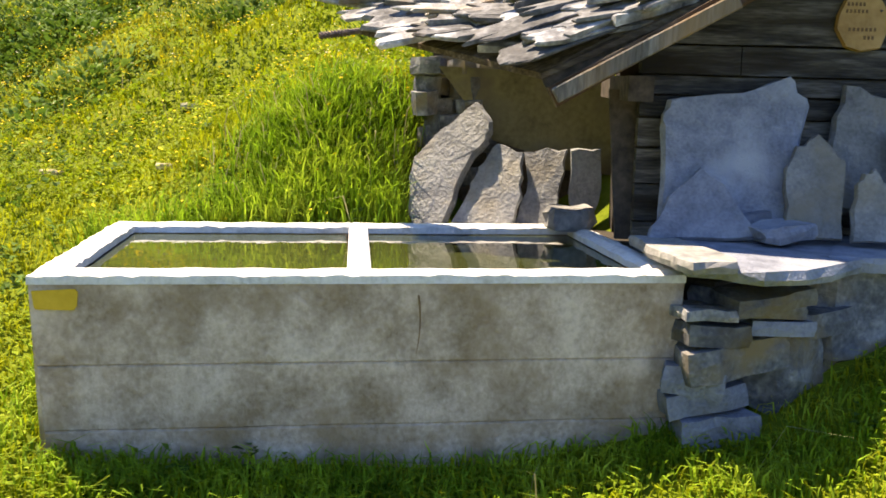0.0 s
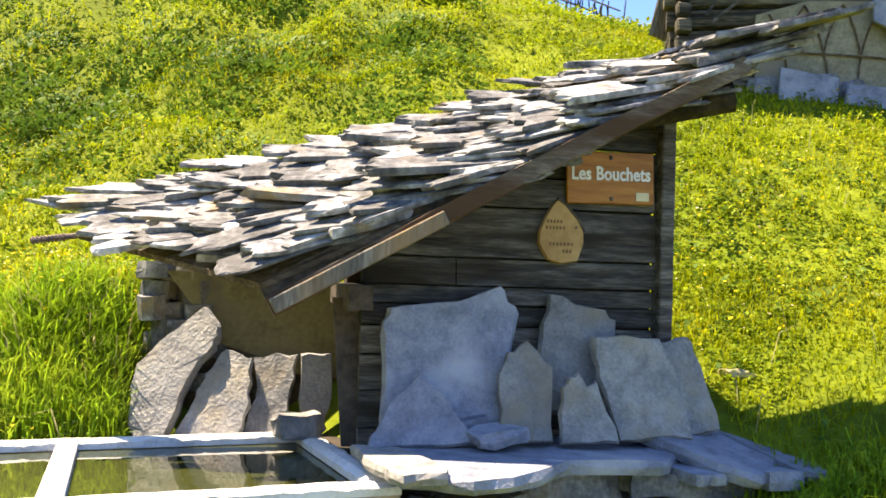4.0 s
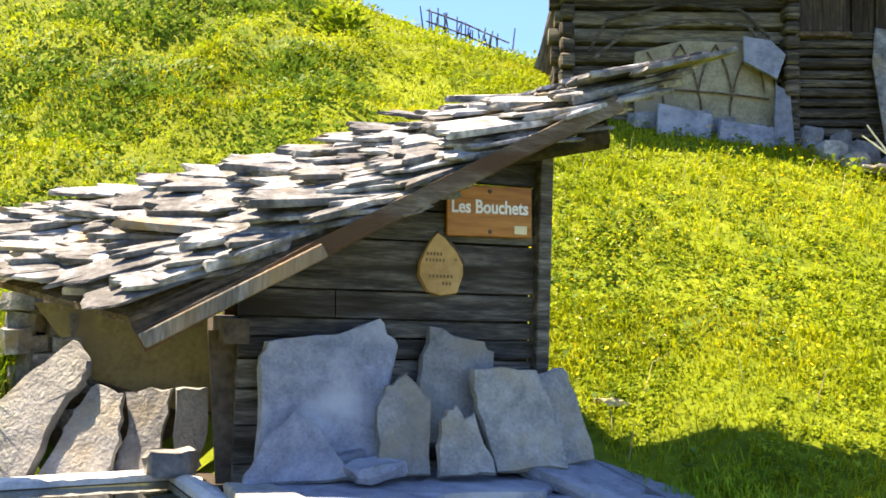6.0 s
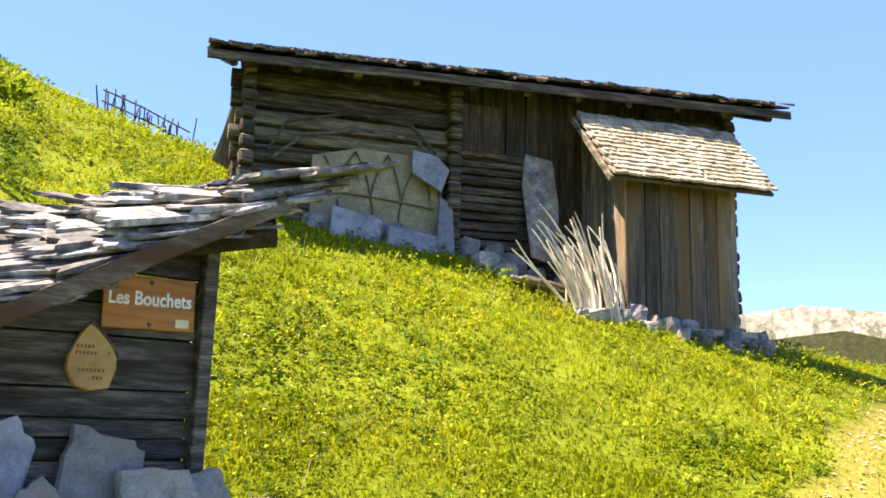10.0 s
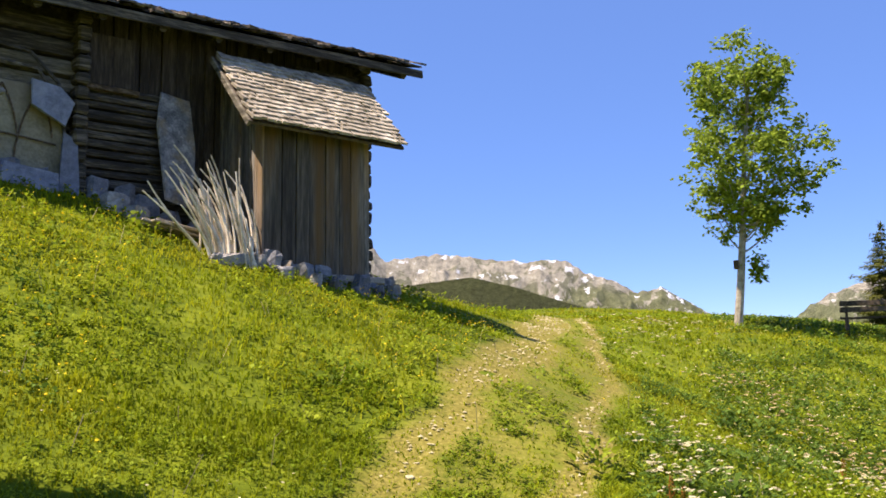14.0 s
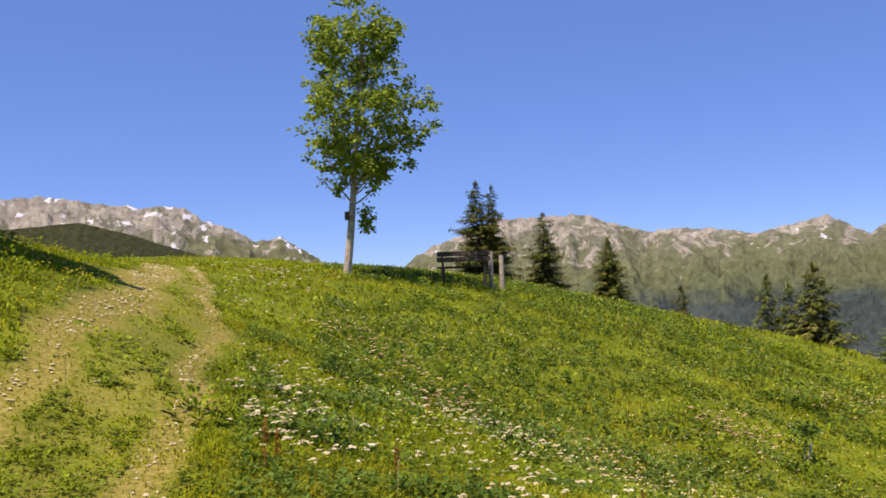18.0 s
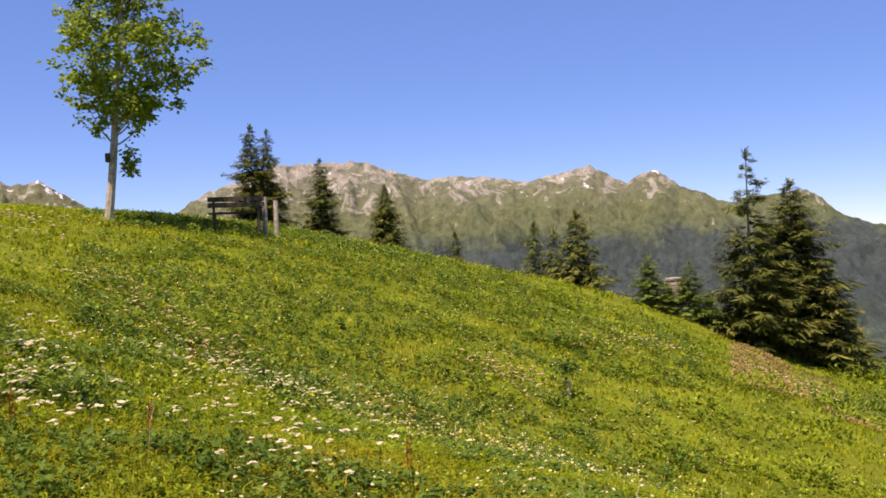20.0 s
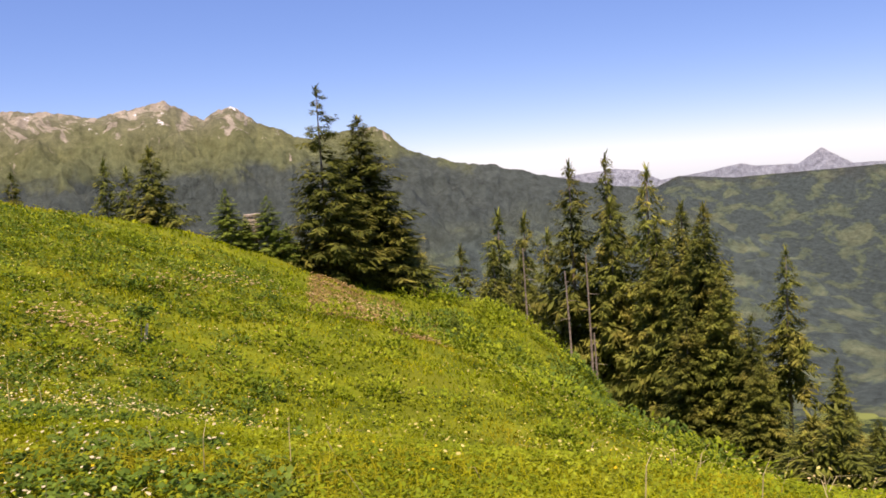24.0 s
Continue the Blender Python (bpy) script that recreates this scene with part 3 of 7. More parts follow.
ridge("mountain_range", "long mountain range with rocky peaks and green flanks", [(79, 0.0), (82.7, 0.056), (84.2, 0.073), (88.3, 0.1), (93.3, 0.101), (95.6, 0.09), (96.9, 0.081), (100.7, 0.081), (103.8, 0.072), (105.2, 0.078), (107.6, 0.087), (108.7, 0.073), (109.7, 0.066), (111.3, 0.08), (112.8, 0.06), (115.4, 0.04), (117.8, 0.046), (119.8, 0.049), (121.7, 0.022), (124.8, 0.004), (126.9, -0.001), (131.0, -0.02), (136.6, -0.04), (141.0, -0.086), (147.1, -0.118), (149.1, -0.13), (160, -0.18)], 3600, 1900, -650, M_MASSIF2, 0.17, 3, 18, 96, 380.0)
ridge("far_ridge", "far green ridge with fields and woods across the valley", [(128, -0.04), (134.3, -0.032), (136.7, -0.035), (137.9, -0.025), (141.1, -0.03), (149.2, -0.025), (165, -0.02)], 4100, 1300, -620, M_FARBLUE, 0.03, 4)
ridge("far_peaks", "far peaks on the horizon, paled with painted haze", [(126, -0.03), (130.5, -0.019), (134.3, -0.014), (135.6, -0.016), (136.9, -0.028), (139.2, -0.023), (141.5, -0.016), (142.4, -0.019), (144.6, -0.02), (145.9, -0.005), (147.5, -0.022), (149.2, -0.022), (165, -0.02)], 4600, 300, -400, M_FARHAZE, 0.1, 5, 8, 20)


# ---- the trough ----
TR = Matrix.Translation((-1.64, 3.59, 0.0)) @ Matrix.Rotation(radians(7.8), 4, "Z")
TL, TW, TH, TT = 2.715, 1.62, 0.81, 0.115
LOWER = 0.05                     # how far the walls lean in towards the foot


def build_trough():
    t = thing("trough", "long grey concrete water trough with stained walls and whitish rim", "trough", TR)
    zs = [-0.25, 0.14, 0.42, TH - 0.045]

    def wall(x0, y0, x1, y1, nx, out):
        """One cast wall: its outer face rises in three lifts with a slight ledge between them."""
        bm = bmesh.new()
        d = Vector((x1 - x0, y1 - y0, 0))
        ln = d.length
        d.normalize()
        o = Vector(out)
        rows = []
        for z, step in ((zs[0], 0), (zs[1] - 0.008, 0), (zs[1], 0.009), (zs[1] + 0.006, 0.002), (zs[2] - 0.007, 0.002), (zs[2], 0.01), (zs[2] + 0.006, 0.0), (zs[3], 0.0)):
            lean = LOWER * (1 - (z + 0.25) / (TH + 0.25))
            row = []
            for k in range(nx + 1):
                s = k / nx
                q = Vector((x0, y0, 0)) + d * ((lean + (ln - 2 * lean) * s) if abs(out[1]) else ln * s) - o * (lean + step + 0.006 * noise.noise(Vector((s * ln * 2.1, z * 2.4, out[0] * 3 + out[1]))))
                row.append(bm.verts.new((q.x, q.y, z)))
            rows.append(row)
        for a, b in zip(rows, rows[1:]):
            for k in range(nx):
                bm.faces.new((a[k], a[k + 1], b[k + 1], b[k]))
        inner = []
        for z in (zs[3], zs[0]):
            inner.append([bm.verts.new(Vector((x0, y0, z)) + d * (ln * k / nx) - o * TT) for k in range(nx + 1)])
        for a, b in ((rows[-1], inner[0]), (inner[0], inner[1]), (inner[1], rows[0])):
            for k in range(nx):
                bm.faces.new((a[k], a[k + 1], b[k + 1], b[k]))
        for k in (0, nx):
            bm.faces.new([r[k] for r in rows] + [inner[0][k], inner[1][k]])
        return bm

    part("front_wall", wall(0, 0, TL, 0, 34, (0, -1, 0)), M_CONCRETE, t)
    part("back_wall", wall(TL, TW, 0, TW, 20, (0, 1, 0)), M_CONCRETE, t)
    part("end_wall", wall(TL, 0.09, TL, TW - 0.09, 14, (1, 0, 0)), M_CONCRETE, t)
    part("end_wall", wall(0, TW - 0.09, 0, 0.09, 14, (-1, 0, 0)), M_CONCRETE, t)
    bm = bmesh.new()
    box(bm, TT, TL - TT, TT, TW - TT, 0.1, 0.2)
    part("floor_slab", bm, M_CONCRETE, t)
    bm = bmesh.new()
    box(bm, 1.24, 1.345, TT, TW - TT, 0.2, TH - 0.012, Matrix(((1, 0.04, 0, 0.014), (0, 1, 0, 0), (0, 0, 1, 0), (0, 0, 0, 1))), bevel=0.008)
    part("divider", bm, M_RIM, t, "whitish concrete divider between the two basins")

    def rim(x0, x1, y0, y1):
        """A worn cap strip with a chipped, rounded outer edge."""
        bm = bmesh.new()
        nx, ny = max(2, int((x1 - x0) / 0.04)), max(2, int((y1 - y0) / 0.04))
        g = {}
        for i in range(nx + 1):
            for j in range(ny + 1):
                x, y = x0 + (x1 - x0) * i / nx, y0 + (y1 - y0) * j / ny
                edge = min(i, nx - i, j, ny - j) == 0
                z = TH + 0.006 * noise.noise(Vector((x * 7, y * 7, 2))) - (0.016 + 0.012 * noise.noise(Vector((x * 16, y * 16, 5))) if edge else 0)
                g[i, j] = bm.verts.new((x + (0.006 * noise.noise(Vector((x * 19, y * 19, 8))) if edge else 0), y + (0.007 * noise.noise(Vector((y * 19, x * 19, 9))) if edge else 0), z))
        for i in range(nx):
            for j in range(ny):
                bm.faces.new((g[i, j], g[i + 1, j], g[i + 1, j + 1], g[i, j + 1]))
        ring = [g[i, 0] for i in range(nx + 1)] + [g[nx, j] for j in range(1, ny + 1)] + [g[i, ny] for i in range(nx - 1, -1, -1)] + [g[0, j] for j in range(ny - 1, 0, -1)]
        low = [bm.verts.new((v.co.x, v.co.y, TH - 0.05)) for v in ring]
        for k in range(len(ring)):
            bm.faces.new((ring[k], ring[(k + 1) % len(ring)], low[(k + 1) % len(ring)], low[k]))
        return bm

    e = 0.004
    part("rim", rim(-e, TL + e, -e, TT + 0.012), M_RIM, t, "worn whitish rim of the trough")
    part("rim", rim(-e, TL + e, TW - TT - 0.012, TW + e), M_RIM, t, "worn whitish rim of the trough")
    part("rim", rim(-e, TT + 0.012, TT + 0.016, TW - TT - 0.016), M_RIM, t, "worn whitish rim of the trough")
    part("rim", rim(TL - TT - 0.012, TL + e, TT + 0.016, TW - TT - 0.016), M_RIM, t, "worn whitish rim of the trough")
    bm = bmesh.new()
    pts = [(0.015, 0.735), (0.18, 0.742), (0.191, 0.73), (0.185, 0.67), (0.173, 0.655), (0.03, 0.66), (0.022, 0.67)]
    fr = [bm.verts.new((x, -0.003, z)) for x, z in pts]
    bk = [bm.verts.new((x, 0.06, z)) for x, z in pts]
    bm.faces.new(fr)
    for k in range(len(pts)):
        bm.faces.new((fr[k], fr[(k + 1) % len(pts)], bk[(k + 1) % len(pts)], bk[k]))
    part("paint_mark", bm, M_YELLOW, t, "yellow painted trail mark")
    bm = bmesh.new()
    rod(bm, (1.555, 0.008, TH - 0.1), (1.55, 0.02, TH - 0.36), 0.006, 0.003, 6, (0.012, 0, 0), 6)
    part("rust_streak", bm, mat("rust streak", [(0.16, 0.1, 0.05), (0.24, 0.15, 0.08)], 8, 0.9, 0.2), t, "brown rusty drip streak")
    # water
    m = bpy.data.materials.new("still water")
    m.use_nodes = True
    b = m.node_tree.nodes["Principled BSDF"]
    b.inputs["Base Color"].default_value = (0.035, 0.04, 0.012, 1)
    b.inputs["Roughness"].default_value, b.inputs["IOR"].default_value, b.inputs["Specular IOR Level"].default_value = 0.03, 1.33, 0.5
    nz = m.node_tree.nodes.new("ShaderNodeTexNoise")
    nz.inputs["Scale"].default_value = 9
    bp = m.node_tree.nodes.new("ShaderNodeBump")
    bp.inputs["Strength"].default_value, bp.inputs["Distance"].default_value = 0.06, 0.02
    m.node_tree.links.new(nz.outputs[0], bp.inputs["Height"])
    m.node_tree.links.new(bp.outputs[0], b.inputs["Normal"])
    for x0, x1 in ((TT + 0.002, 1.29), (1.32, TL - TT - 0.002)):
        bm = bmesh.new()
        box(bm, x0, x1, TT + 0.002, TW - TT - 0.002, 0.205, TH - 0.055)
        solo("water", bm, m, "still greenish water filling a basin of the trough", "water", place=TR)


build_trough()


# ---- loose and stacked stones by the trough and hut ----
def stone_bm(w, d, h, rnd, n=9, sharp=0.25):
    """A rough building stone: three uneven rings and a pitched top."""
    bm = bmesh.new()
    rings = []
    base = [(math.cos(2 * math.pi * k / n) * (1 + rnd.uniform(-sharp, sharp)), math.sin(2 * math.pi * k / n) * (1 + rnd.uniform(-sharp, sharp))) for k in range(n)]
    sq = lambda v: math.copysign(abs(v) ** 0.75, v)
    for z, s in ((0.0, 0.9), (0.3, 1.0), (0.72, 0.99), (1.0, 0.88)):
        rings.append([bm.verts.new((sq(x) * w / 2 * s * (1 + rnd.uniform(-0.1, 0.1)), sq(y) * d / 2 * s * (1 + rnd.uniform(-0.1, 0.1)), h * (z + rnd.uniform(-0.13, 0.13)))) for x, y in base])
    for u, v in zip(rings, rings[1:]):
        for i in range(n):
            bm.faces.new((u[i], u[(i + 1) % n], v[(i + 1) % n], v[i]))
    bm.faces.new(rings[0][::-1])
    bm.faces.new(rings[-1])
    return bm


def plate(name, outline, z, thick, label, material=M_SLATE_BLUE, tilt=(0, 0), group="stone slabs at the hut"):
    """A flat stone slab laid down, its outline in plan."""
    n = len(outline)
    cx, cy = sum(p[0] for p in outline) / n, sum(p[1] for p in outline) / n
    fine = []
    for (x0, y0), (x1, y1) in zip(outline, outline[1:] + outline[:1]):
        for k in range(3):
            s = k / 3
            j = 0.0 if k == 0 else 0.018
            fine.append((x0 + (x1 - x0) * s - cx + random.uniform(-j, j), y0 + (y1 - y0) * s - cy + random.uniform(-j, j)))
    bm = slab_bm(fine, thick)
    return solo(name, bm, material, label, "stone slab", group, place=pose(cx, cy, z, tilt[0], tilt[1], 0))


random.seed(11)
plate("ledge_slab", [(1.02, 3.84), (1.3, 3.7), (1.5, 3.78), (1.96, 4.2), (2.24, 4.62), (2.1, 5.0), (1.1, 4.86)], 0.8, 0.065, "large flat grey slab on the dry stone ledge", tilt=(1.5, 2))
plate("ledge_slab", [(0.9, 4.5), (0.93, 3.95), (1.0, 3.66), (1.2, 3.72), (1.22, 3.86), (1.12, 4.4)], 0.845, 0.05, "pale sunlit slab bridging the trough and ledge", M_STONE)
plate("ledge_slab", [(1.72, 4.14), (2.36, 4.12), (2.6, 4.4), (2.72, 4.75), (2.5, 5.0), (2.05, 4.85)], 0.785, 0.07, "flat blue-grey slab on the dry stone ledge", tilt=(1, 2))
plate("ledge_slab", [(2.45, 4.95), (2.42, 4.62), (2.66, 4.12), (2.84, 4.0), (3.1, 4.3), (3.0, 4.75), (2.8, 5.05)], 0.83, 0.07, "long sloping blue-grey slab on the ledge", tilt=(11, 6))
plate("ledge_slab", [(2.92, 4.98), (3.0, 4.5), (3.12, 4.1), (3.3, 4.12), (3.62, 4.62), (3.5, 5.15), (3.2, 5.25)], 0.8, 0.07, "long sloping slab at the ledge's end", tilt=(10, 8))
for (x, y, z, w, d, h, rz, mt, lab) in (
        (0.73, 5.36, 0.8, 0.31, 0.22, 0.13, 20, M_STONE, "loose pale boulder on the trough's corner"),
        (1.62, 4.42, 0.9, 0.34, 0.2, 0.075, 15, M_SLATE_BLUE, "loose flat stone lying on the slab"),
        (1.42, 4.66, 0.88, 0.42, 0.24, 0.12, -25, M_SLATE_BLUE, "broken grey stone lying on the slab")):
    solo("loose_stone", stone_bm(w, d, h, random, 10), mt, lab, "stone", place=pose(x, y, z, 4, -3, rz))


M_LEDGE = mat("lichened ledge stone", [(0.055, 0.057, 0.06), (0.14, 0.142, 0.148), (0.3, 0.295, 0.28)], 7.0, 0.85, 1.0, 38, rnd=0.45, stain=(0.2, 0.145, 0.07), stain_scale=3.2, stain_at=(0.5, 0.68))


def build_ledge_wall():
    """Dry stone footing under the slabs: blocks and thin plates stacked by hand, from the trough's end to beyond the post."""
    w = thing("dry_stone_ledge", "dry stone footing of stacked grey slate pieces", "stone wall")
    rnd = random.Random(5)
    flat = [  # from, to along x; foot, head; front y; turn; tilt
        (1.0, 1.29, 0.5, 0.6, 3.82, 8, 3), (1.02, 1.5, 0.37, 0.53, 3.84, 12, -7), (0.98, 1.22, 0.27, 0.4, 3.82, -6, 6), (0.97, 1.3, 0.2, 0.31, 3.82, 10, -7), (1.02, 1.36, 0.09, 0.21, 3.84, 6, -6), (1.12, 1.3, 0.02, 0.1, 3.84, 12, 2), (1.14, 1.34, -0.1, 0.03, 3.88, 4, 4),
        (1.2, 1.58, 0.66, 0.74, 3.86, 24, -9), (1.26, 1.56, 0.6, 0.67, 3.88, 20, 5), (1.0, 1.22, 0.61, 0.66, 3.8, 14, 2), (1.32, 1.6, 0.53, 0.6, 3.92, 18, 3), (1.5, 1.8, 0.5, 0.62, 4.05, 30, -5),
        (2.27, 2.9, 0.66, 0.78, 4.14, -4, 2), (2.2, 2.55, 0.52, 0.64, 4.2, 6, -3), (2.55, 3.05, 0.52, 0.63, 4.2, 2, 4), (2.84, 3.1, 0.7, 0.8, 4.08, 10, 5), (2.46, 2.62, 0.74, 0.8, 4.05, 16, 0), (2.1, 2.6, 0.36, 0.5, 4.24, 4, 3), (2.6, 3.1, 0.36, 0.5, 4.24, 6, -4), (3.05, 3.4, 0.56, 0.72, 4.3, 34, 6), (3.05, 3.45, 0.4, 0.54, 4.36, 34, 2), (2.2, 2.7, 0.2, 0.36, 4.26, 8, -2), (2.7, 3.2, 0.2, 0.36, 4.28, 12, 3), (1.75, 2.2, 0.22, 0.36, 4.24, 14, 3)]
    blocky = [(1.3, 1.74, 0.22, 0.56, 3.94, 28, -8), (1.62, 2.3, 0.38, 0.8, 4.16, 8, 0), (1.7, 2.1, 0.02, 0.24, 4.25, 12, 2)]
    for x0, x1, z0, z1, y, turn, tilt in flat + blocky:
        wd, h = (x1 - x0) * 1.04, z1 - z0
        if h < 0.2:
            bm = slab_bm([(a + 0.12 * b * rnd.uniform(0.4, 1), b) for a, b in rect_poly(wd, 0.4, 4, 0.05, rnd)], h * 0.92, 0.07, rnd)
        else:
            bm = stone_bm(wd, rnd.uniform(0.36, 0.44), h, rnd, 15, 0.1)
        ob = part("stone", bm, rnd.choice((M_SLATE_BLUE, M_LEDGE, M_LEDGE)), w)
        ob.matrix_world = pose((x0 + x1) / 2, y + 0.2 + rnd.uniform(-0.03, 0.04), z0, rnd.uniform(-5, 5), tilt + rnd.uniform(-2, 2), turn + rnd.uniform(-6, 6))
    # added dark boxes give the shaded gaps; the last hides lit ground
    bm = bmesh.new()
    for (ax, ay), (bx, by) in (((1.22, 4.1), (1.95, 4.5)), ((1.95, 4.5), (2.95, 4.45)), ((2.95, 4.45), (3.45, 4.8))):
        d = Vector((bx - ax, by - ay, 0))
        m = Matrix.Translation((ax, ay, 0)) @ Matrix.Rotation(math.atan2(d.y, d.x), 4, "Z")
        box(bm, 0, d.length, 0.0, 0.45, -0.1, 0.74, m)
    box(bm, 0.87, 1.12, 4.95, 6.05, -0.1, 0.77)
    part("rubble_core", bm, M_GAPDARK, w)


build_ledge_wall()
# ---- the hut ----
RA, RB, RC, RD = Vector((0.44, 4.5, 1.62)), Vector((3.38, 4.5, 3.09)), Vector((2.97, 5.12, 3.06)), Vector((-0.58, 5.6, 1.9))
HUT_WALL_Y = 4.89


def on_roof(u, v, up=0.0):
    """A point on the hut's roof: u from eave to ridge, v from front to back."""
    p = RA.lerp(RB, u).lerp(RD.lerp(RC, u), v)
    sag = -0.05 * math.sin(math.pi * u) * math.sin(math.pi * (0.2 + 0.6 * v))
    return p + Vector((0, 0, sag + up))


def roof_normal(u, v):
    a = on_roof(u + 0.01, v) - on_roof(u - 0.01, v)
    b = on_roof(u, v + 0.01) - on_roof(u, v - 0.01)
    return a.cross(b).normalized()


def under_roof(x):
    """Height of the roof boards above the front wall at x."""
    return 1.6 + (x - 0.44) * 0.5 + 0.09


def build_hut():
    rnd = random.Random(21)
    hut = thing("hut", "small old stone-roofed wooden hut with a mono-pitch slate roof", "hut")
    # dark sheet behind the planks stands in for the shade between them
    wall = part("front_wall", (lambda b: (box(b, 1.02, 2.7, HUT_WALL_Y + 0.075, HUT_WALL_Y + 0.1, 0.7, 1.98), box(b, 2.0, 2.7, HUT_WALL_Y + 0.075, HUT_WALL_Y + 0.1, 1.98, 2.35), b)[-1])(bmesh.new()), M_GAPDARK, hut, "weathered grey plank wall")
    # horizontal planks, cut along the slope of the roof
    edges = [0.72, 0.92, 1.12, 1.31, 1.465, 1.58, 1.685, 1.84, 2.125, 2.3, 2.48, 2.66]
    for k, (z0, z1) in enumerate(zip(edges, edges[1:])):
        zt = z1 - 0.012
        def left(z):
            return max(1.0, 0.44 + (z - 1.66) / 0.5)
        x0, x1 = left(z0), left(zt)
        xr = 2.692 + rnd.uniform(-0.012, 0.014)
        if x1 > xr - 0.1:
            continue
        bm = bmesh.new()
        segs = [(0.0, 1.0)] if k % 3 else [(0.0, 0.3), (0.304, 1.0)]
        dy = rnd.uniform(-0.012, 0.012)
        for s0, s1 in segs:
            n = 8
            grid = []
            for i in range(n + 1):
                s = s0 + (s1 - s0) * i / n
                wob = 0.006 * noise.noise(Vector((s * 4, k * 3.1, 0)))
                xb, xt = x0 + (xr - x0) * s, x1 + (xr - x1) * s
                grid.append([bm.verts.new(q) for q in ((xb, HUT_WALL_Y + dy, z0 + wob), (xt, HUT_WALL_Y + dy + 0.008, zt + wob), (xt, HUT_WALL_Y + 0.07, zt + wob), (xb, HUT_WALL_Y + 0.07, z0 + wob))])
            for a, b in zip(grid, grid[1:]):
                for q in range(4):
                    bm.faces.new((a[q], a[(q + 1) % 4], b[(q + 1) % 4], b[q]))
            bm.faces.new(grid[0])
            bm.faces.new(grid[-1][::-1])
        part("plank", bm, M_HUTPLANK, wall)
    # corner post and its cleats
    bm = bmesh.new()
    box(bm, -0.042, 0.042, -0.06, 0.06, 0, 1.95, bevel=0.008, jit=0.004)
    post = part("corner_post", bm, M_HUTPLANK, hut, "grey squared corner post")
    post.matrix_world = pose(2.715, HUT_WALL_Y - 0.02, 0.78, 0, 0.9, 0)
    # purlins through the gable: the high one shows a dark round end
    for name, p0, p1, r, lab in (("ridge_purlin", (2.1, 4.95, 2.6), (3.02, 4.62, 2.78), 0.1, "dark round purlin end"), ("eave_purlin", (0.97, 4.72, 1.6), (0.99, 5.7, 1.63), 0.09, "brown squared log end")):
        bm = bmesh.new()
        rod(bm, p0, p1, r, r * 0.95, 10 if name == "ridge_purlin" else 4)
        part(name, bm, M_TAR if name == "ridge_purlin" else M_DARKEND, hut, lab)
    # barge rafter under the front edge of the roof
    bm = bmesh.new()
    a, b = Vector((0.52, 4.46, 1.5)), Vector((3.02, 4.5, 2.87))
    d = (b - a).normalized()
    m = Matrix.Translation(a) @ Matrix.Rotation(-math.asin(d.z), 4, "Y")
    n, ln, rings = 12, (b - a).length, []
    for k in range(n + 1):
        sag = 0.014 * math.sin(math.pi * k / n)
        rings.append([bm.verts.new(m @ Vector((ln * k / n, yy + rnd.uniform(-0.004, 0.004), zz + sag + rnd.uniform(-0.004, 0.004)))) for yy, zz in ((-0.04, 0.014), (-0.028, 0.003), (0.04, 0.003), (0.04, 0.1), (-0.04, 0.1))])
    for u, v in zip(rings, rings[1:]):
        for q in range(5):
            bm.faces.new((u[q], u[(q + 1) % 5], v[(q + 1) % 5], v[q]))
    bm.faces.new(rings[0][::-1])
    bm.faces.new(rings[-1])
    part("barge_rafter", bm, M_BEAM, hut, "weathered squared rafter along the roof's front edge")
    bm = bmesh.new()
    a2 = Vector((0.53, 4.405, 1.5))
    box(bm, 0, 0.95, -0.012, 0.012, 0.02, 0.095, Matrix.Translation(a2) @ Matrix.Rotation(-math.asin(d.z), 4, "Y"), bevel=0.006)
    part("fascia_board", bm, M_PLANK, hut, "paler weathered board on the rafter")
    # added dark strip, standing in for the shaded gap between slates and rafter
    bm = bmesh.new()
    box(bm, 0, 2.75, -0.012, 0.012, 0.0, 0.13, Matrix.Translation((0.5, 4.56, 1.545)) @ Matrix.Rotation(-math.asin(d.z), 4, "Y"))
    part("gap_strip", bm, M_DARKEND, hut, "dark strip added for the shaded gap behind the rafter")
    # stained board and planks closing the low corner
    for pts, y, mt, lab in (
            ([(-0.06, 1.74), (0.6, 1.72), (1.1, 1.68), (1.1, 1.07), (0.77, 1.1), (0.57, 1.2), (0.3, 1.28)], 6.0, M_PLYWOOD, "stained yellowish board"),
            ([(0.86, 1.6), (1.02, 1.6), (1.03, 0.8), (0.93, 0.8)], 5.0, M_DARKEND, "dark upright post"),
            ([(0.0, 1.3), (1.12, 1.2), (1.14, 0.4), (0.0, 0.4)], 6.05, M_DARKEND, "dark lower boards")):
        bm = bmesh.new()
        f = [bm.verts.new((x, y + 0.0, z)) for x, z in pts]
        g = [bm.verts.new((x, y + 0.04, z)) for x, z in pts]
        bm.faces.new(f)
        bm.faces.new(g[::-1])
        for k in range(len(pts)):
            bm.faces.new((f[k], f[(k + 1) % len(pts)], g[(k + 1) % len(pts)], g[k]))
        part("board", bm, mt, hut, lab)
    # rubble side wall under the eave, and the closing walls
    # plain dark boxes, coloured as the shade behind the stones
    side = part("side_wall", (lambda b: (box(b, -0.1, 1.0, 6.3, 6.4, 0.4, 1.95), box(b, 1.0, 2.6, 5.5, 5.62, 0.4, 2.2), box(b, 2.55, 2.66, 4.99, 5.6, 0.4, 2.45), b)[-1])(bmesh.new()), M_GAPDARK, hut, "rubble stone side wall")
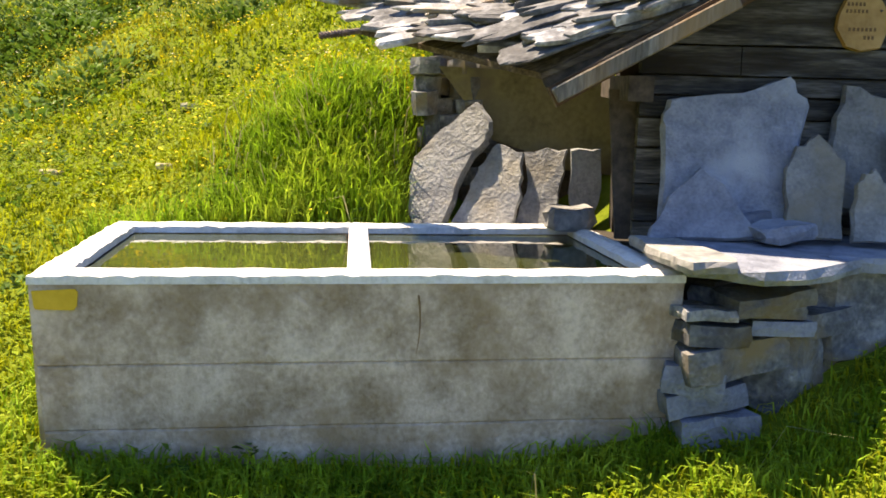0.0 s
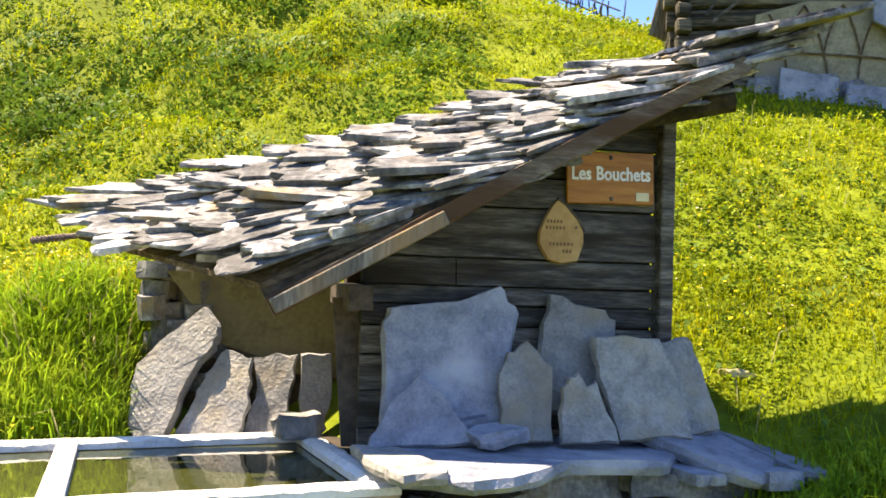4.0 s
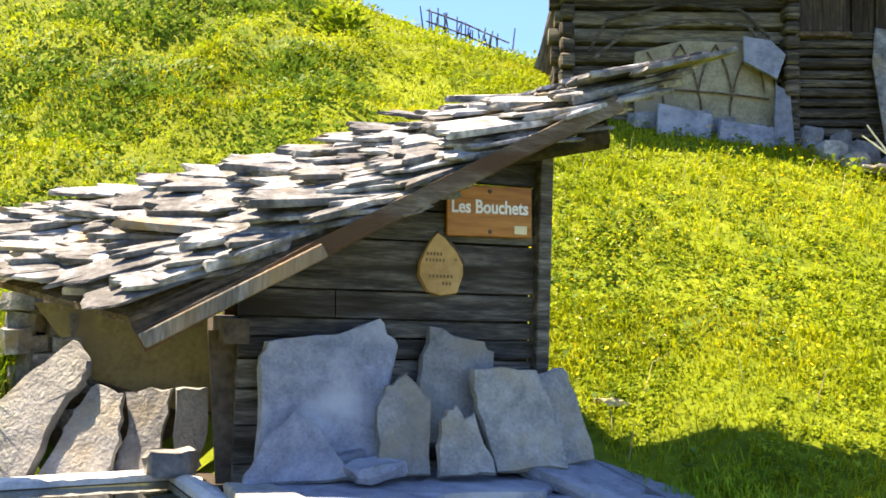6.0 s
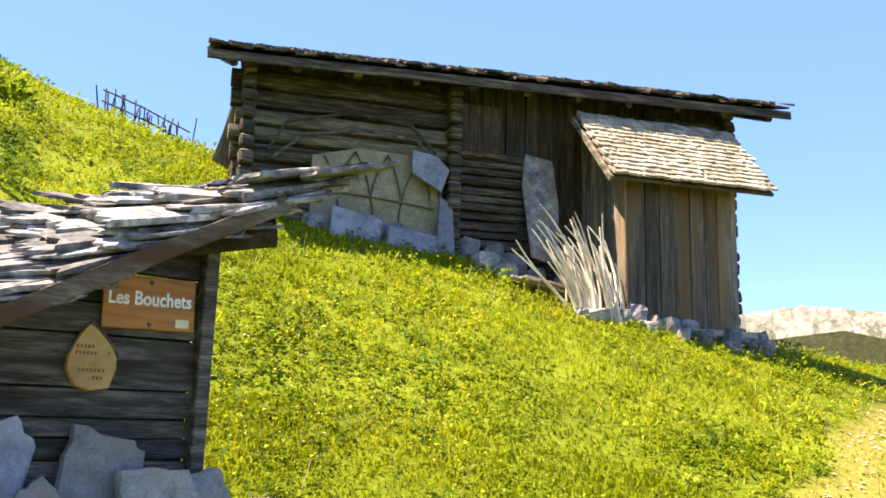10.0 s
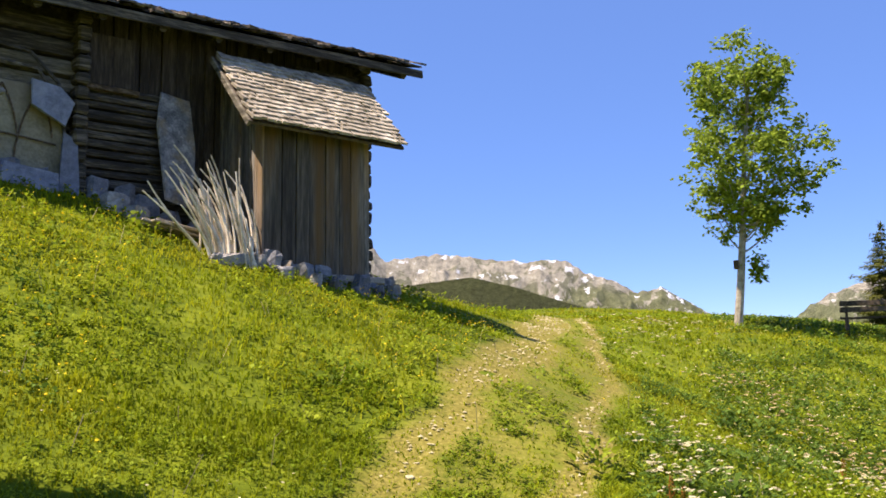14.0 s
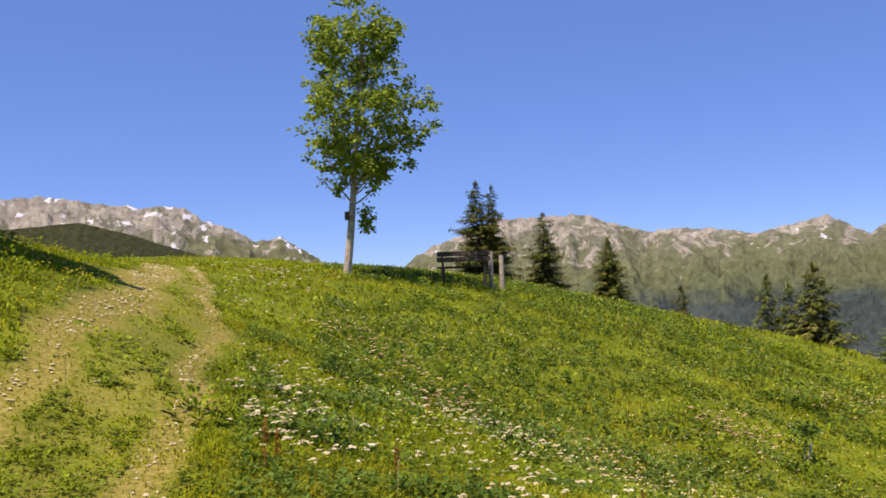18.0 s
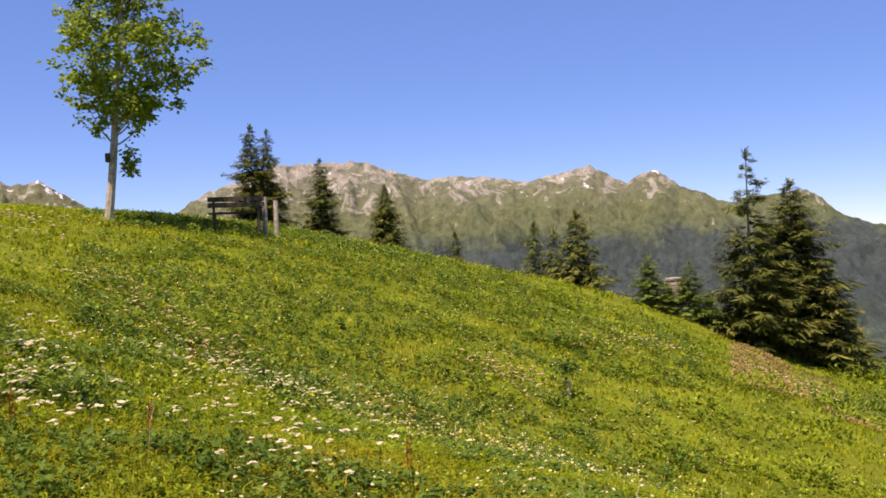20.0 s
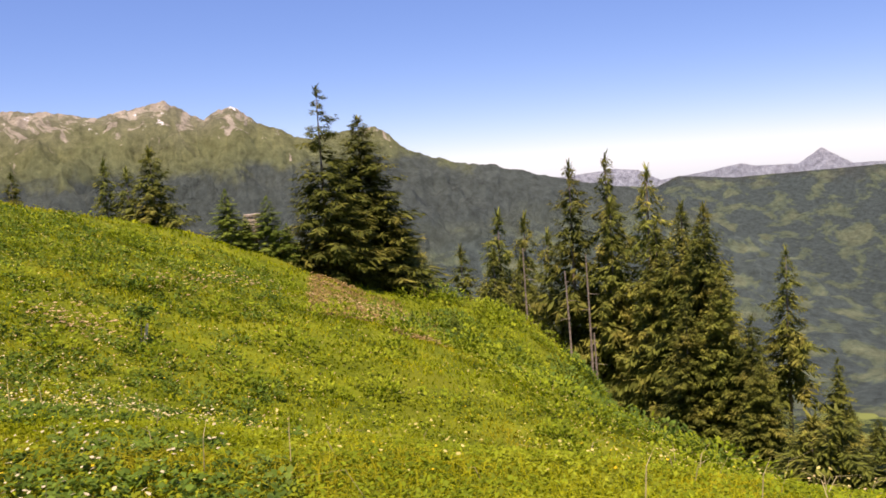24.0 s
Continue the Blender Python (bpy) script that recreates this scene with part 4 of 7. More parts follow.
    # the darker ledge stone puts the eave's shade into the rubble's colour
    for k in range(36):
        row, col = k // 4, k % 4
        ob = part("stone", slab_bm(poly(10, rnd.uniform(0.08, 0.14), 0.13, 0.22, rnd), rnd.uniform(0.09, 0.15), 0.1, rnd), M_LEDGE, side)
        ob.matrix_world = pose(-0.13 + 0.13 * col + 0.06 * (row % 2) + rnd.uniform(-0.05, 0.05), 6.2 + rnd.uniform(-0.08, 0.04), 0.75 + row * 0.115 + rnd.uniform(-0.02, 0.02), rnd.uniform(-7, 7), rnd.uniform(-9, 9), rnd.uniform(-30, 30))
    # roof: boarding, then slates in courses from the eave upwards
    bm = bmesh.new()
    gr = {}
    for i in range(9):
        for j in range(4):
            gr[i, j, 0] = bm.verts.new(on_roof(i / 8 * 0.98 + 0.01, 0.02 + j / 3 * 0.96, -0.01))
            gr[i, j, 1] = bm.verts.new(on_roof(i / 8 * 0.98 + 0.01, 0.02 + j / 3 * 0.96, 0.02))
    for i in range(8):
        for j in range(3):
            for q in (0, 1):
                bm.faces.new((gr[i, j, q], gr[i + 1, j, q], gr[i + 1, j + 1, q], gr[i, j + 1, q]))
    rim = [(i, 0) for i in range(9)] + [(8, j) for j in range(1, 4)] + [(i, 3) for i in range(7, -1, -1)] + [(0, j) for j in (2, 1)]
    for a, b in zip(rim, rim[1:] + rim[:1]):
        bm.faces.new((gr[a[0], a[1], 0], gr[b[0], b[1], 0], gr[b[0], b[1], 1], gr[a[0], a[1], 1]))
    roof = part("roof", bm, M_RAFTER, hut, "heavy roof of overlapping split stone slates")
    meshes = []
    for k in range(30):
        w, h = rnd.uniform(0.45, 1.05), rnd.uniform(0.2, 0.36)
        me = mesh_of(slab_bm(rect_poly(w, h, 5, 0.075, rnd), rnd.uniform(0.014, 0.036), 0.1, rnd), "slate")
        me.materials.append(M_ROOFSLATE)
        meshes.append(me)
    ncourse = 27
    for i in range(ncourse):
        u = 0.075 + i / ncourse * 0.91
        v = -0.03 + rnd.uniform(0, 0.06)
        while v < 1.04:
            wv = rnd.uniform(0.08, 0.2)
            me = rnd.choice(meshes)
            uu, vv = u + rnd.uniform(-0.018, 0.018), v + wv / 2
            n = roof_normal(min(max(uu, 0.02), 0.98), min(max(vv, 0.02), 0.98))
            along = (on_roof(uu + 0.02, vv) - on_roof(uu - 0.02, vv)).normalized()
            along = (along + Vector((0, 0, -0.23 + rnd.uniform(-0.08, 0.08)))).normalized()      # each slate rides on the one below it
            side_v = n.cross(along).normalized()
            n = along.cross(side_v)
            turn = Matrix((along, side_v, n)).transposed().to_4x4() @ Matrix.Rotation(radians(rnd.uniform(-15, 15)), 4, "Z")
            sx, sy = rnd.uniform(0.8, 1.12), wv * 1.42 / 0.34 * rnd.uniform(0.88, 1.12)
            ob = part("slate", me, M_ROOFSLATE, roof)
            ob.matrix_world = Matrix.Translation(on_roof(uu, vv, 0.03 + rnd.uniform(0, 0.075))) @ turn @ Matrix.Rotation(radians(rnd.uniform(-13, 5)), 4, 'X') @ Matrix.Diagonal((sx, sy, rnd.uniform(0.7, 1.4), 1))
            v += wv
    # cap slates along the top, jutting past the gable
    for k in range(7):
        v = -0.16 + k * 0.17
        ob = part("slate", rnd.choice(meshes), M_ROOFSLATE, roof)
        ob.matrix_world = Matrix.Translation(on_roof(0.985, v, 0.1 + 0.02 * (k % 2))) @ Matrix.Rotation(radians(-17), 4, "Y") @ Matrix.Rotation(radians(rnd.uniform(-14, 14)), 4, "Z") @ Matrix.Diagonal((0.7, 0.9, 1.1, 1))
    for u, v, ln, turn in ((0.96, 0.08, 0.9, 2.0),):
        ob = part("slate", slab_bm(rect_poly(ln, 0.24, 5, 0.05, rnd), 0.035, 0.05, rnd), M_ROOFSLATE, roof, "long cap slate jutting past the gable")
        ob.matrix_world = Matrix.Translation(on_roof(u, v, 0.12)) @ Matrix.Rotation(radians(-15), 4, "Y") @ Matrix.Rotation(radians(turn), 4, "Z")
    # threaded rod sticking out of the low corner
    bm = bmesh.new()
    rod(bm, (-0.5, 5.36, 1.9), (-0.72, 5.28, 1.86), 0.016, 0.016, 8, None, 2)
    for k in range(9):
        s = k / 9
        c = Vector((-0.56, 5.336, 1.888)).lerp(Vector((-0.72, 5.28, 1.86)), s)
        rod(bm, c, c + Vector((-0.008, -0.003, -0.001)), 0.022, 0.022, 8)
    part("iron_rod", bm, M_IRON, hut, "ribbed iron rod at the eave")
    return hut


M_HUTPLANK = mat("hut plank", [(0.018, 0.015, 0.012), (0.07, 0.062, 0.051), (0.18, 0.164, 0.14)], 3, 0.85, 1.0, 16, stretch=(0.7, 4, 6), rnd=0.45, stain=(0.03, 0.022, 0.014), stain_scale=1.2)
M_BEAM = mat("weathered rafter", [(0.04, 0.028, 0.018), (0.12, 0.09, 0.062), (0.26, 0.215, 0.165)], 3, 0.8, 0.7, 18, stretch=(0.8, 5, 5), stain=(0.075, 0.038, 0.016), stain_scale=0.8, stain_at=(0.45, 0.6))
M_TAR = mat("blackened timber", [(0.006, 0.005, 0.004), (0.018, 0.015, 0.011), (0.05, 0.04, 0.03)], 5, 0.8, 0.6, 20)
M_DARKEND = mat("dark old timber", [(0.03, 0.024, 0.018), (0.075, 0.058, 0.042), (0.13, 0.1, 0.075)], 5, 0.85, 0.5, 20)
M_PALEBOARD = mat("pale rough board", [(0.25, 0.22, 0.17), (0.4, 0.35, 0.28)], 4, 0.85, 0.4, 16, stretch=(0.8, 4, 4))
M_ROOFSLATE = mat("roof slate", [(0.04, 0.04, 0.042), (0.165, 0.162, 0.158), (0.4, 0.395, 0.385)], 6.5, 0.75, 1.0, 24, rnd=0.65, stain=(0.22, 0.15, 0.075), stain_scale=3.6, stain_at=(0.58, 0.74))
build_hut()


# ---- slabs leaning on the hut ----
def leaning(name, pts, y, thick, back, label, material=M_SLATE_BLUE, turn=0.0):
    """A stone slab on edge: its outline as x and height, its foot in front of its head by the lean."""
    z0 = min(p[1] for p in pts)
    cx = sum(p[0] for p in pts) / len(pts)
    fine = []
    for (x0, q0), (x1, q1) in zip(pts, pts[1:] + pts[:1]):
        for k in range(4):
            s = k / 4
            j = 0.0 if k == 0 else 0.012
            fine.append((x0 + (x1 - x0) * s - cx + random.uniform(-j, j), (q0 + (q1 - q0) * s - z0 + random.uniform(-j, j)) / math.cos(radians(back))))
    bm = slab_bm(fine, thick)
    return solo(name, bm, material, label, "stone slab", "stone slabs at the hut", place=pose(cx, y, z0, 90 - back, 0, turn))


random.seed(31)
leaning("leaning_slab", [(1.06, 0.86), (1.66, 0.86), (1.84, 1.52), (1.75, 1.67), (1.5, 1.58), (1.12, 1.54), (1.08, 1.4)], 4.62, 0.07, 17, "large bluish square slab leaning on the plank wall")
leaning("leaning_slab", [(0.97, 0.86), (1.5, 0.88), (1.36, 1.12), (1.25, 1.21), (1.08, 1.06)], 4.45, 0.06, 24, "broken pointed bluish slab leaning on a larger one")
leaning("leaning_slab", [(1.91, 1.0), (2.3, 1.0), (2.4, 1.5), (2.34, 1.56), (2.02, 1.64), (1.93, 1.3)], 4.7, 0.06, 13, "pale grey slab leaning on the plank wall", M_SLATE_GREY)
leaning("leaning_slab", [(1.66, 0.88), (1.93, 0.88), (1.96, 1.26), (1.83, 1.39), (1.72, 1.33), (1.66, 1.2)], 4.5, 0.05, 16, "upright pointed slab leaning beside the larger ones", M_SLATE_GREY)
leaning("leaning_slab", [(1.95, 0.88), (2.27, 0.88), (2.17, 1.2), (2.1, 1.17), (2.07, 1.24), (1.98, 1.16)], 4.44, 0.05, 14, "small notched slab standing on the ledge", M_SLATE_GREY)
leaning("leaning_slab", [(2.3, 0.88), (2.72, 0.88), (2.66, 1.2), (2.58, 1.41), (2.2, 1.42), (2.21, 1.2)], 4.52, 0.06, 14, "broad grey slab leaning at the corner post", M_SLATE_GREY)
leaning("leaning_slab", [(2.6, 0.88), (2.93, 0.92), (2.86, 1.25), (2.79, 1.42), (2.6, 1.38)], 4.6, 0.05, 13, "narrow grey slab leaning at the corner post", M_SLATE_GREY)
# in the corner behind the trough


def propped(outline, x, y, z, turn, back, thick, label):
    """A slab whose outline is drawn in its own plane, propped up on its foot."""
    fine = []
    for (x0, q0), (x1, q1) in zip(outline, outline[1:] + outline[:1]):
        for k in range(4):
            s, j = k / 4, 0.0 if k == 0 else 0.014
            fine.append((x0 + (x1 - x0) * s + random.uniform(-j, j), q0 + (q1 - q0) * s + random.uniform(-j, j)))
    return solo("leaning_slab", slab_bm(fine, thick), M_SLATE_GREY, label, "stone slab", "stone slabs at the hut", place=pose(x, y, z, 90 - back, 0, turn))


propped([(-0.17, 0.0), (0.0, 0.01), (0.075, 0.42), (0.19, 0.64), (0.2, 0.77), (0.08, 0.9), (-0.115, 0.71), (-0.275, 0.5), (-0.25, 0.2)], -0.01, 5.6, 0.69, -22, 26, 0.08, "thick grey slab leaning under the eave")
propped([(-0.265, 0.0), (0.16, 0.03), (0.19, 0.32), (0.165, 0.6), (0.0, 0.66), (-0.105, 0.49), (-0.14, 0.34)], 0.25, 5.545, 0.66, -18, 26, 0.06, "grey slab leaning half in the sun")
propped([(-0.16, 0.0), (0.09, 0.015), (0.12, 0.32), (0.15, 0.61), (-0.12, 0.58), (-0.08, 0.31)], 0.55, 5.56, 0.68, -14, 24, 0.05, "narrow grey slab leaning half in the sun")
propped([(-0.09, 0.0), (0.03, 0.0), (0.09, 0.3), (0.08, 0.55), (-0.105, 0.54)], 0.86, 5.645, 0.71, -5, 12, 0.08, "short grey block standing by the board")
for k in range(6):
    x = -0.05 + 0.16 * k
    solo("loose_stone", stone_bm(random.uniform(0.25, 0.4), 0.35, 0.25, random), M_STONE, "rough stone under the leaning slabs", "stone", "stones behind the trough", place=pose(x, 5.9 - 0.01 * k, 0.42, 0, 0, random.uniform(0, 90)))


# ---- the two signs ----
def lettering(text, size, material, depth=0.003):
    cu = bpy.data.curves.new("lettering", "FONT")
    cu.body, cu.size, cu.extrude, cu.resolution_u = text, size, depth, 3
    cu.offset = 0.0022 * size / 0.1
    cu.align_x, cu.align_y = "CENTER", "CENTER"
    tmp = bpy.data.objects.new("lettering", cu)
    scene.collection.objects.link(tmp)
    bpy.context.view_layer.update()
    me = bpy.data.meshes.new_from_object(tmp.evaluated_get(bpy.context.evaluated_depsgraph_get()))
    bpy.data.objects.remove(tmp)
    me.materials.clear()
    me.materials.append(material)
    return me


def build_signs():
    s = thing("name_sign", "orange-brown wooden place-name sign with white lettering", "sign", pose(2.395, HUT_WALL_Y - 0.035, 2.31, 90, 0, 0) @ Matrix.Rotation(radians(1.2), 4, "Z"))
    bm = bmesh.new()
    box(bm, -0.265, 0.265, -0.148, 0.148, -0.012, 0.012, bevel=0.005)
    part("board", bm, M_SIGN, s)
    t = part("lettering", lettering("Les Bouchets", 0.108, M_WHITE), M_WHITE, s, "white painted words")
    t.matrix_basis = pose(0.0, 0.02, 0.0145) @ Matrix.Diagonal((0.83, 1.0, 1, 1))
    for y in (0.115, -0.118):
        bm = bmesh.new()
        rod(bm, (0.0, y, 0.01), (0.0, y, 0.022), 0.014, 0.01, 8)
        part("screw", bm, M_IRON, s, "dark screw head")
    bm = bmesh.new()
    box(bm, 0.15, 0.23, -0.128, -0.08, 0.0125, 0.0165, bevel=0.001)
    part("label_plate", bm, mat("cream label", [(0.6, 0.52, 0.3), (0.7, 0.62, 0.4)], 12, 0.6, 0.0), s, "small cream label")
    d = thing("wood_slice_sign", "pale pear-shaped wood slice sign with burnt writing", "sign", pose(2.1, HUT_WALL_Y - 0.03, 1.985, 90, 0, 0))
    pts = [(-0.02, 0.19), (0.02, 0.165), (0.1, 0.08), (0.138, 0.01), (0.14, -0.05), (0.105, -0.155), (0.0, -0.172), (-0.075, -0.15), (-0.13, -0.06), (-0.125, 0.01), (-0.085, 0.1), (-0.05, 0.16)]
    bm = bmesh.new()
    lo = [bm.verts.new((x, y, -0.015)) for x, y in pts]
    hi = [bm.verts.new((x * 0.96, y * 0.96, 0.015)) for x, y in pts]
    bm.faces.new(lo[::-1])
    bm.faces.new(hi)
    for k in range(len(pts)):
        bm.faces.new((lo[k], lo[(k + 1) % len(pts)], hi[(k + 1) % len(pts)], hi[k]))
    part("slice", bm, M_DISC, d)
    bm = bmesh.new()
    ring = [pts[k] for k in (0, 1, 2, 3)]
    for (x0, y0), (x1, y1) in zip(ring, ring[1:]):
        rod(bm, (x0, y0, 0.0), (x1, y1, 0.0), 0.017, 0.017, 6)
    part("bark_edge", bm, M_RAFTER, d, "strip of brown bark")
    for (x, y, w) in ((-0.035, 0.065, 0.1), (-0.03, 0.03, 0.12), (0.005, -0.06, 0.15), (0.04, -0.1, 0.06)):
        bm = bmesh.new()
        n = max(3, int(w / 0.02))
        for k in range(n):
            x0 = x - w / 2 + w * k / n
            box(bm, x0, x0 + w / n * 0.6, y - 0.009, y + 0.009, 0.0152, 0.0172)
        part("writing", bm, M_INK, d, "line of burnt writing")
    bm = bmesh.new()
    rod(bm, (0.09, 0.035, 0.012), (0.09, 0.035, 0.02), 0.008, 0.006, 8)
    part("nail", bm, M_IRON, d)


build_signs()
# ---- the barn: its own frame has x along the front, y into the building ----
BARN = Matrix.Translation((5.04, 9.83, 0.0)) @ Matrix.Rotation(math.atan2(-2.69, 6.64), 4, "Z")
WALL_Y, X_LEFT, X_RIGHT, X_JOINT = 0.69, 0.45, 7.56, 3.22


def eave_z(x):
    return 6.1 + 0.033 * x


def put(ob, m):
    ob.matrix_basis = m
    return ob


def build_barn():
    rnd = random.Random(41)
    barn = thing("barn", "old dark log barn with mossy shingle roof on a grassy slope", "barn", BARN)
    # log front: hewn logs, each uneven, crossing at the corners
    front = part("front_wall", (lambda b: (box(b, X_LEFT + 0.1, X_RIGHT - 0.1, WALL_Y + 0.16, WALL_Y + 0.2, 2.6, 6.42), box(b, 3.6, X_RIGHT - 0.1, WALL_Y + 0.16, WALL_Y + 0.2, 6.42, 6.52), box(b, 5.6, X_RIGHT - 0.1, WALL_Y + 0.16, WALL_Y + 0.2, 6.52, 6.6), b)[-1])(bmesh.new()), M_DARKEND, barn, "log wall darkened with age")

    def log(x0, x1, z, h, y, mt, lab=""):
        bm = bmesh.new()
        n = 9
        rings = []
        for i in range(n + 1):
            s = i / n
            x = x0 + (x1 - x0) * s
            hh = h * (1 + 0.06 * noise.noise(Vector((x * 1.3, z * 4, 1))))
            yy = y + 0.02 * noise.noise(Vector((x * 0.9, z * 3, 4)))
            zz = z + 0.015 * noise.noise(Vector((x * 0.7, z * 5, 6)))
            rings.append([bm.verts.new((x, yy + a * 0.09, zz + b * hh / 2)) for a, b in ((-0.9, -0.75), (-1.05, 0.0), (-0.85, 0.8), (0.5, 0.98), (0.9, 0), (0.5, -0.98))])
        for a, b in zip(rings, rings[1:]):
            for q in range(6):
                bm.faces.new((a[q], a[(q + 1) % 6], b[(q + 1) % 6], b[q]))
        bm.faces.new(rings[0])
        bm.faces.new(rings[-1][::-1])
        return part("log", bm, mt, front, lab)

    z = 4.0
    while z < 6.0:
        h = rnd.uniform(0.2, 0.27)
        pale = 5.05 < z < 5.7 and rnd.random() < 0.75
        log(X_LEFT - 0.18 + rnd.uniform(-0.06, 0.06), X_JOINT + 0.12 + rnd.uniform(-0.05, 0.05), z + h / 2, h * 0.97, WALL_Y, M_LOG_PALE if pale else M_LOG, "paler weathered log" if pale else "")
        z += h
    z = 3.1
    while z < 5.35:
        h = rnd.uniform(0.1, 0.17)
        x1 = X_JOINT + 1.05 if z > 4.3 else X_JOINT + 2.0
        log(X_JOINT - 0.1 + rnd.uniform(-0.04, 0.04), x1 + rnd.uniform(0, 0.3), z + h / 2, h * 0.96, WALL_Y + rnd.uniform(-0.02, 0.02), M_LOG)
        z += h
    # crossing log ends at the two joints and the corners
    for xc in (X_LEFT, X_JOINT, X_RIGHT):
        z = 3.0 if xc > 5 else 4.0 if xc < 1 else 3.5
        while z < eave_z(xc) + 0.05:
            h = rnd.uniform(0.17, 0.23)
            bm = bmesh.new()
            box(bm, xc - 0.09, xc + 0.09, WALL_Y - 0.24 - rnd.uniform(0, 0.08), WALL_Y + (7.2 if xc != X_JOINT else 0.3), z + 0.012, z + h - 0.012, bevel=0.03, jit=0.012)
            part("log_end", bm, M_LOG, front, "log end crossing at the joint")
            z += h
    # upright boards right of the joint, one shutter with a sill
    x = X_JOINT + 0.12
    while x < X_RIGHT - 0.15:
        w = rnd.uniform(0.13, 0.22)
        bm = bmesh.new()
        lo = 5.32 if x < X_JOINT + 0.95 else 3.2
        box(bm, x, x + w - 0.012, WALL_Y - 0.05 + rnd.uniform(-0.015, 0.015), WALL_Y, lo + rnd.uniform(-0.06, 0.04), eave_z(x) + 0.24, bevel=0.006, jit=0.006)
        part("upright_board", bm, M_BARNBOARD, front)
        x += w
    sh = part("shutter", (lambda b: (box(b, X_JOINT + 0.12, X_JOINT + 0.72, WALL_Y - 0.1, WALL_Y - 0.066, 5.42, 6.1, bevel=0.008), b)[-1])(bmesh.new()), M_BARNBOARD, barn, "closed brown board shutter")
    part("sill", (lambda b: (box(b, X_JOINT + 0.06, X_JOINT + 0.78, WALL_Y - 0.14, WALL_Y - 0.06, 5.34, 5.41, bevel=0.01), b)[-1])(bmesh.new()), M_RAFTER, sh)
    # plastered panel with its lattice of thin laths
    bm = bmesh.new()
    pts = [(1.3, 4.2), (3.06, 3.9), (3.04, 5.2), (2.6, 5.24), (1.9, 5.26), (1.3, 5.1)]
    f = [bm.verts.new((x, WALL_Y - 0.16 + 0.02 * noise.noise(Vector((x, z, 0))), z)) for x, z in pts]
    g = [bm.verts.new((x, WALL_Y - 0.05, z)) for x, z in pts]
    bm.faces.new(f)
    for k in range(len(pts)):
        bm.faces.new((f[k], f[(k + 1) % len(pts)], g[(k + 1) % len(pts)], g[k]))
    panel = part("plaster_panel", bm, M_PLASTER, barn, "cracked pale plaster panel")
    for x0, z0, x1, z1 in ((1.45, 5.1, 1.62, 4.62), (1.86, 5.2, 1.62, 4.62), (1.86, 5.2, 2.08, 4.6), (2.3, 5.2, 2.08, 4.6), (2.3, 5.2, 2.5, 4.55), (2.72, 5.15, 2.5, 4.55), (2.72, 5.15, 2.9, 4.6), (1.35, 4.64, 2.95, 4.52), (1.62, 4.62, 1.63, 4.25), (2.08, 4.6, 2.1, 4.15), (2.5, 4.55, 2.5, 4.1)):
        bm = bmesh.new()
        rod(bm, (x0, WALL_Y - 0.185, z0), (x1, WALL_Y - 0.185, z1), 0.014, 0.012, 5, (0.03 * (1 if x1 > x0 else -1), 0, 0.02), 4)
        part("lath", bm, M_RAFTER, panel)
    # bowed poles arching over the panel
    for pts in (((0.72, 5.1), (0.95, 5.5), (1.8, 5.72), (2.6, 5.64), (2.95, 5.3), (3.06, 4.5)), ((0.78, 5.0), (1.2, 5.36), (2.0, 5.5), (2.7, 5.44), (3.0, 5.0))):
        bm = bmesh.new()
        for (x0, z0), (x1, z1) in zip(pts, pts[1:]):
            rod(bm, (x0, WALL_Y - 0.2, z0), (x1, WALL_Y - 0.2, z1), 0.022, 0.022, 6)
        part("bowed_pole", bm, M_HUTPLANK, barn, "thin pole bent into an arch")
    # gable boards leaning at the far left
    for k in range(4):
        bm = bmesh.new()
        rod(bm, (0.1 + 0.06 * k, 0.95 + 0.1 * k, 5.0), (0.42 + 0.03 * k, 0.85 + 0.1 * k, 6.1), 0.045, 0.04, 4)
        part("gable_board", bm, M_PLANK, barn, "pale board leaning at the gable")
    part("gable_wall", (lambda b: (box(b, X_LEFT + 0.02, X_LEFT + 0.1, WALL_Y + 0.3, 7.9, 3.8, 6.38), box(b, X_RIGHT - 0.1, X_RIGHT - 0.02, WALL_Y + 0.3, 7.9, 2.6, 6.6), box(b, X_RIGHT - 0.1, X_RIGHT - 0.02, 2.2, 6.6, 6.6, 7.2), box(b, X_RIGHT - 0.1, X_RIGHT - 0.02, 3.5, 5.5, 7.2, 7.7), box(b, X_LEFT + 0.4, X_LEFT + 0.48, 2.2, 6.6, 6.38, 6.9), box(b, X_LEFT, X_RIGHT, 7.8, 7.9, 2.6, 6.3), b)[-1])(bmesh.new()), M_DARKEND, barn)
    # roof: rafters, boarding, shingles
    rise = math.tan(radians(22.8))
    roof_l, roof_r = -0.1, 8.3
    bm = bmesh.new()
    vs = []
    for x in (roof_l, roof_r):
        for y, dz in ((0.02, 0), (4.5, 4.5 * rise), (8.8, 0.2 * rise)):
            xx = x + (0.16 * y if x < 1 else 0)
            vs.append([bm.verts.new((xx, y, eave_z(x) + dz + t)) for t in (0.0, 0.05)])
    for a, b in ((0, 1), (1, 2)):
        for t in (0, 1):
            bm.faces.new((vs[a][t], vs[b][t], vs[b + 3][t], vs[a + 3][t]))
        bm.faces.new((vs[a][0], vs[b][0], vs[b][1], vs[a][1]))
        bm.faces.new((vs[a + 3][0], vs[b + 3][0], vs[b + 3][1], vs[a + 3][1]))
    bm.faces.new((vs[0][0], vs[3][0], vs[3][1], vs[0][1]))
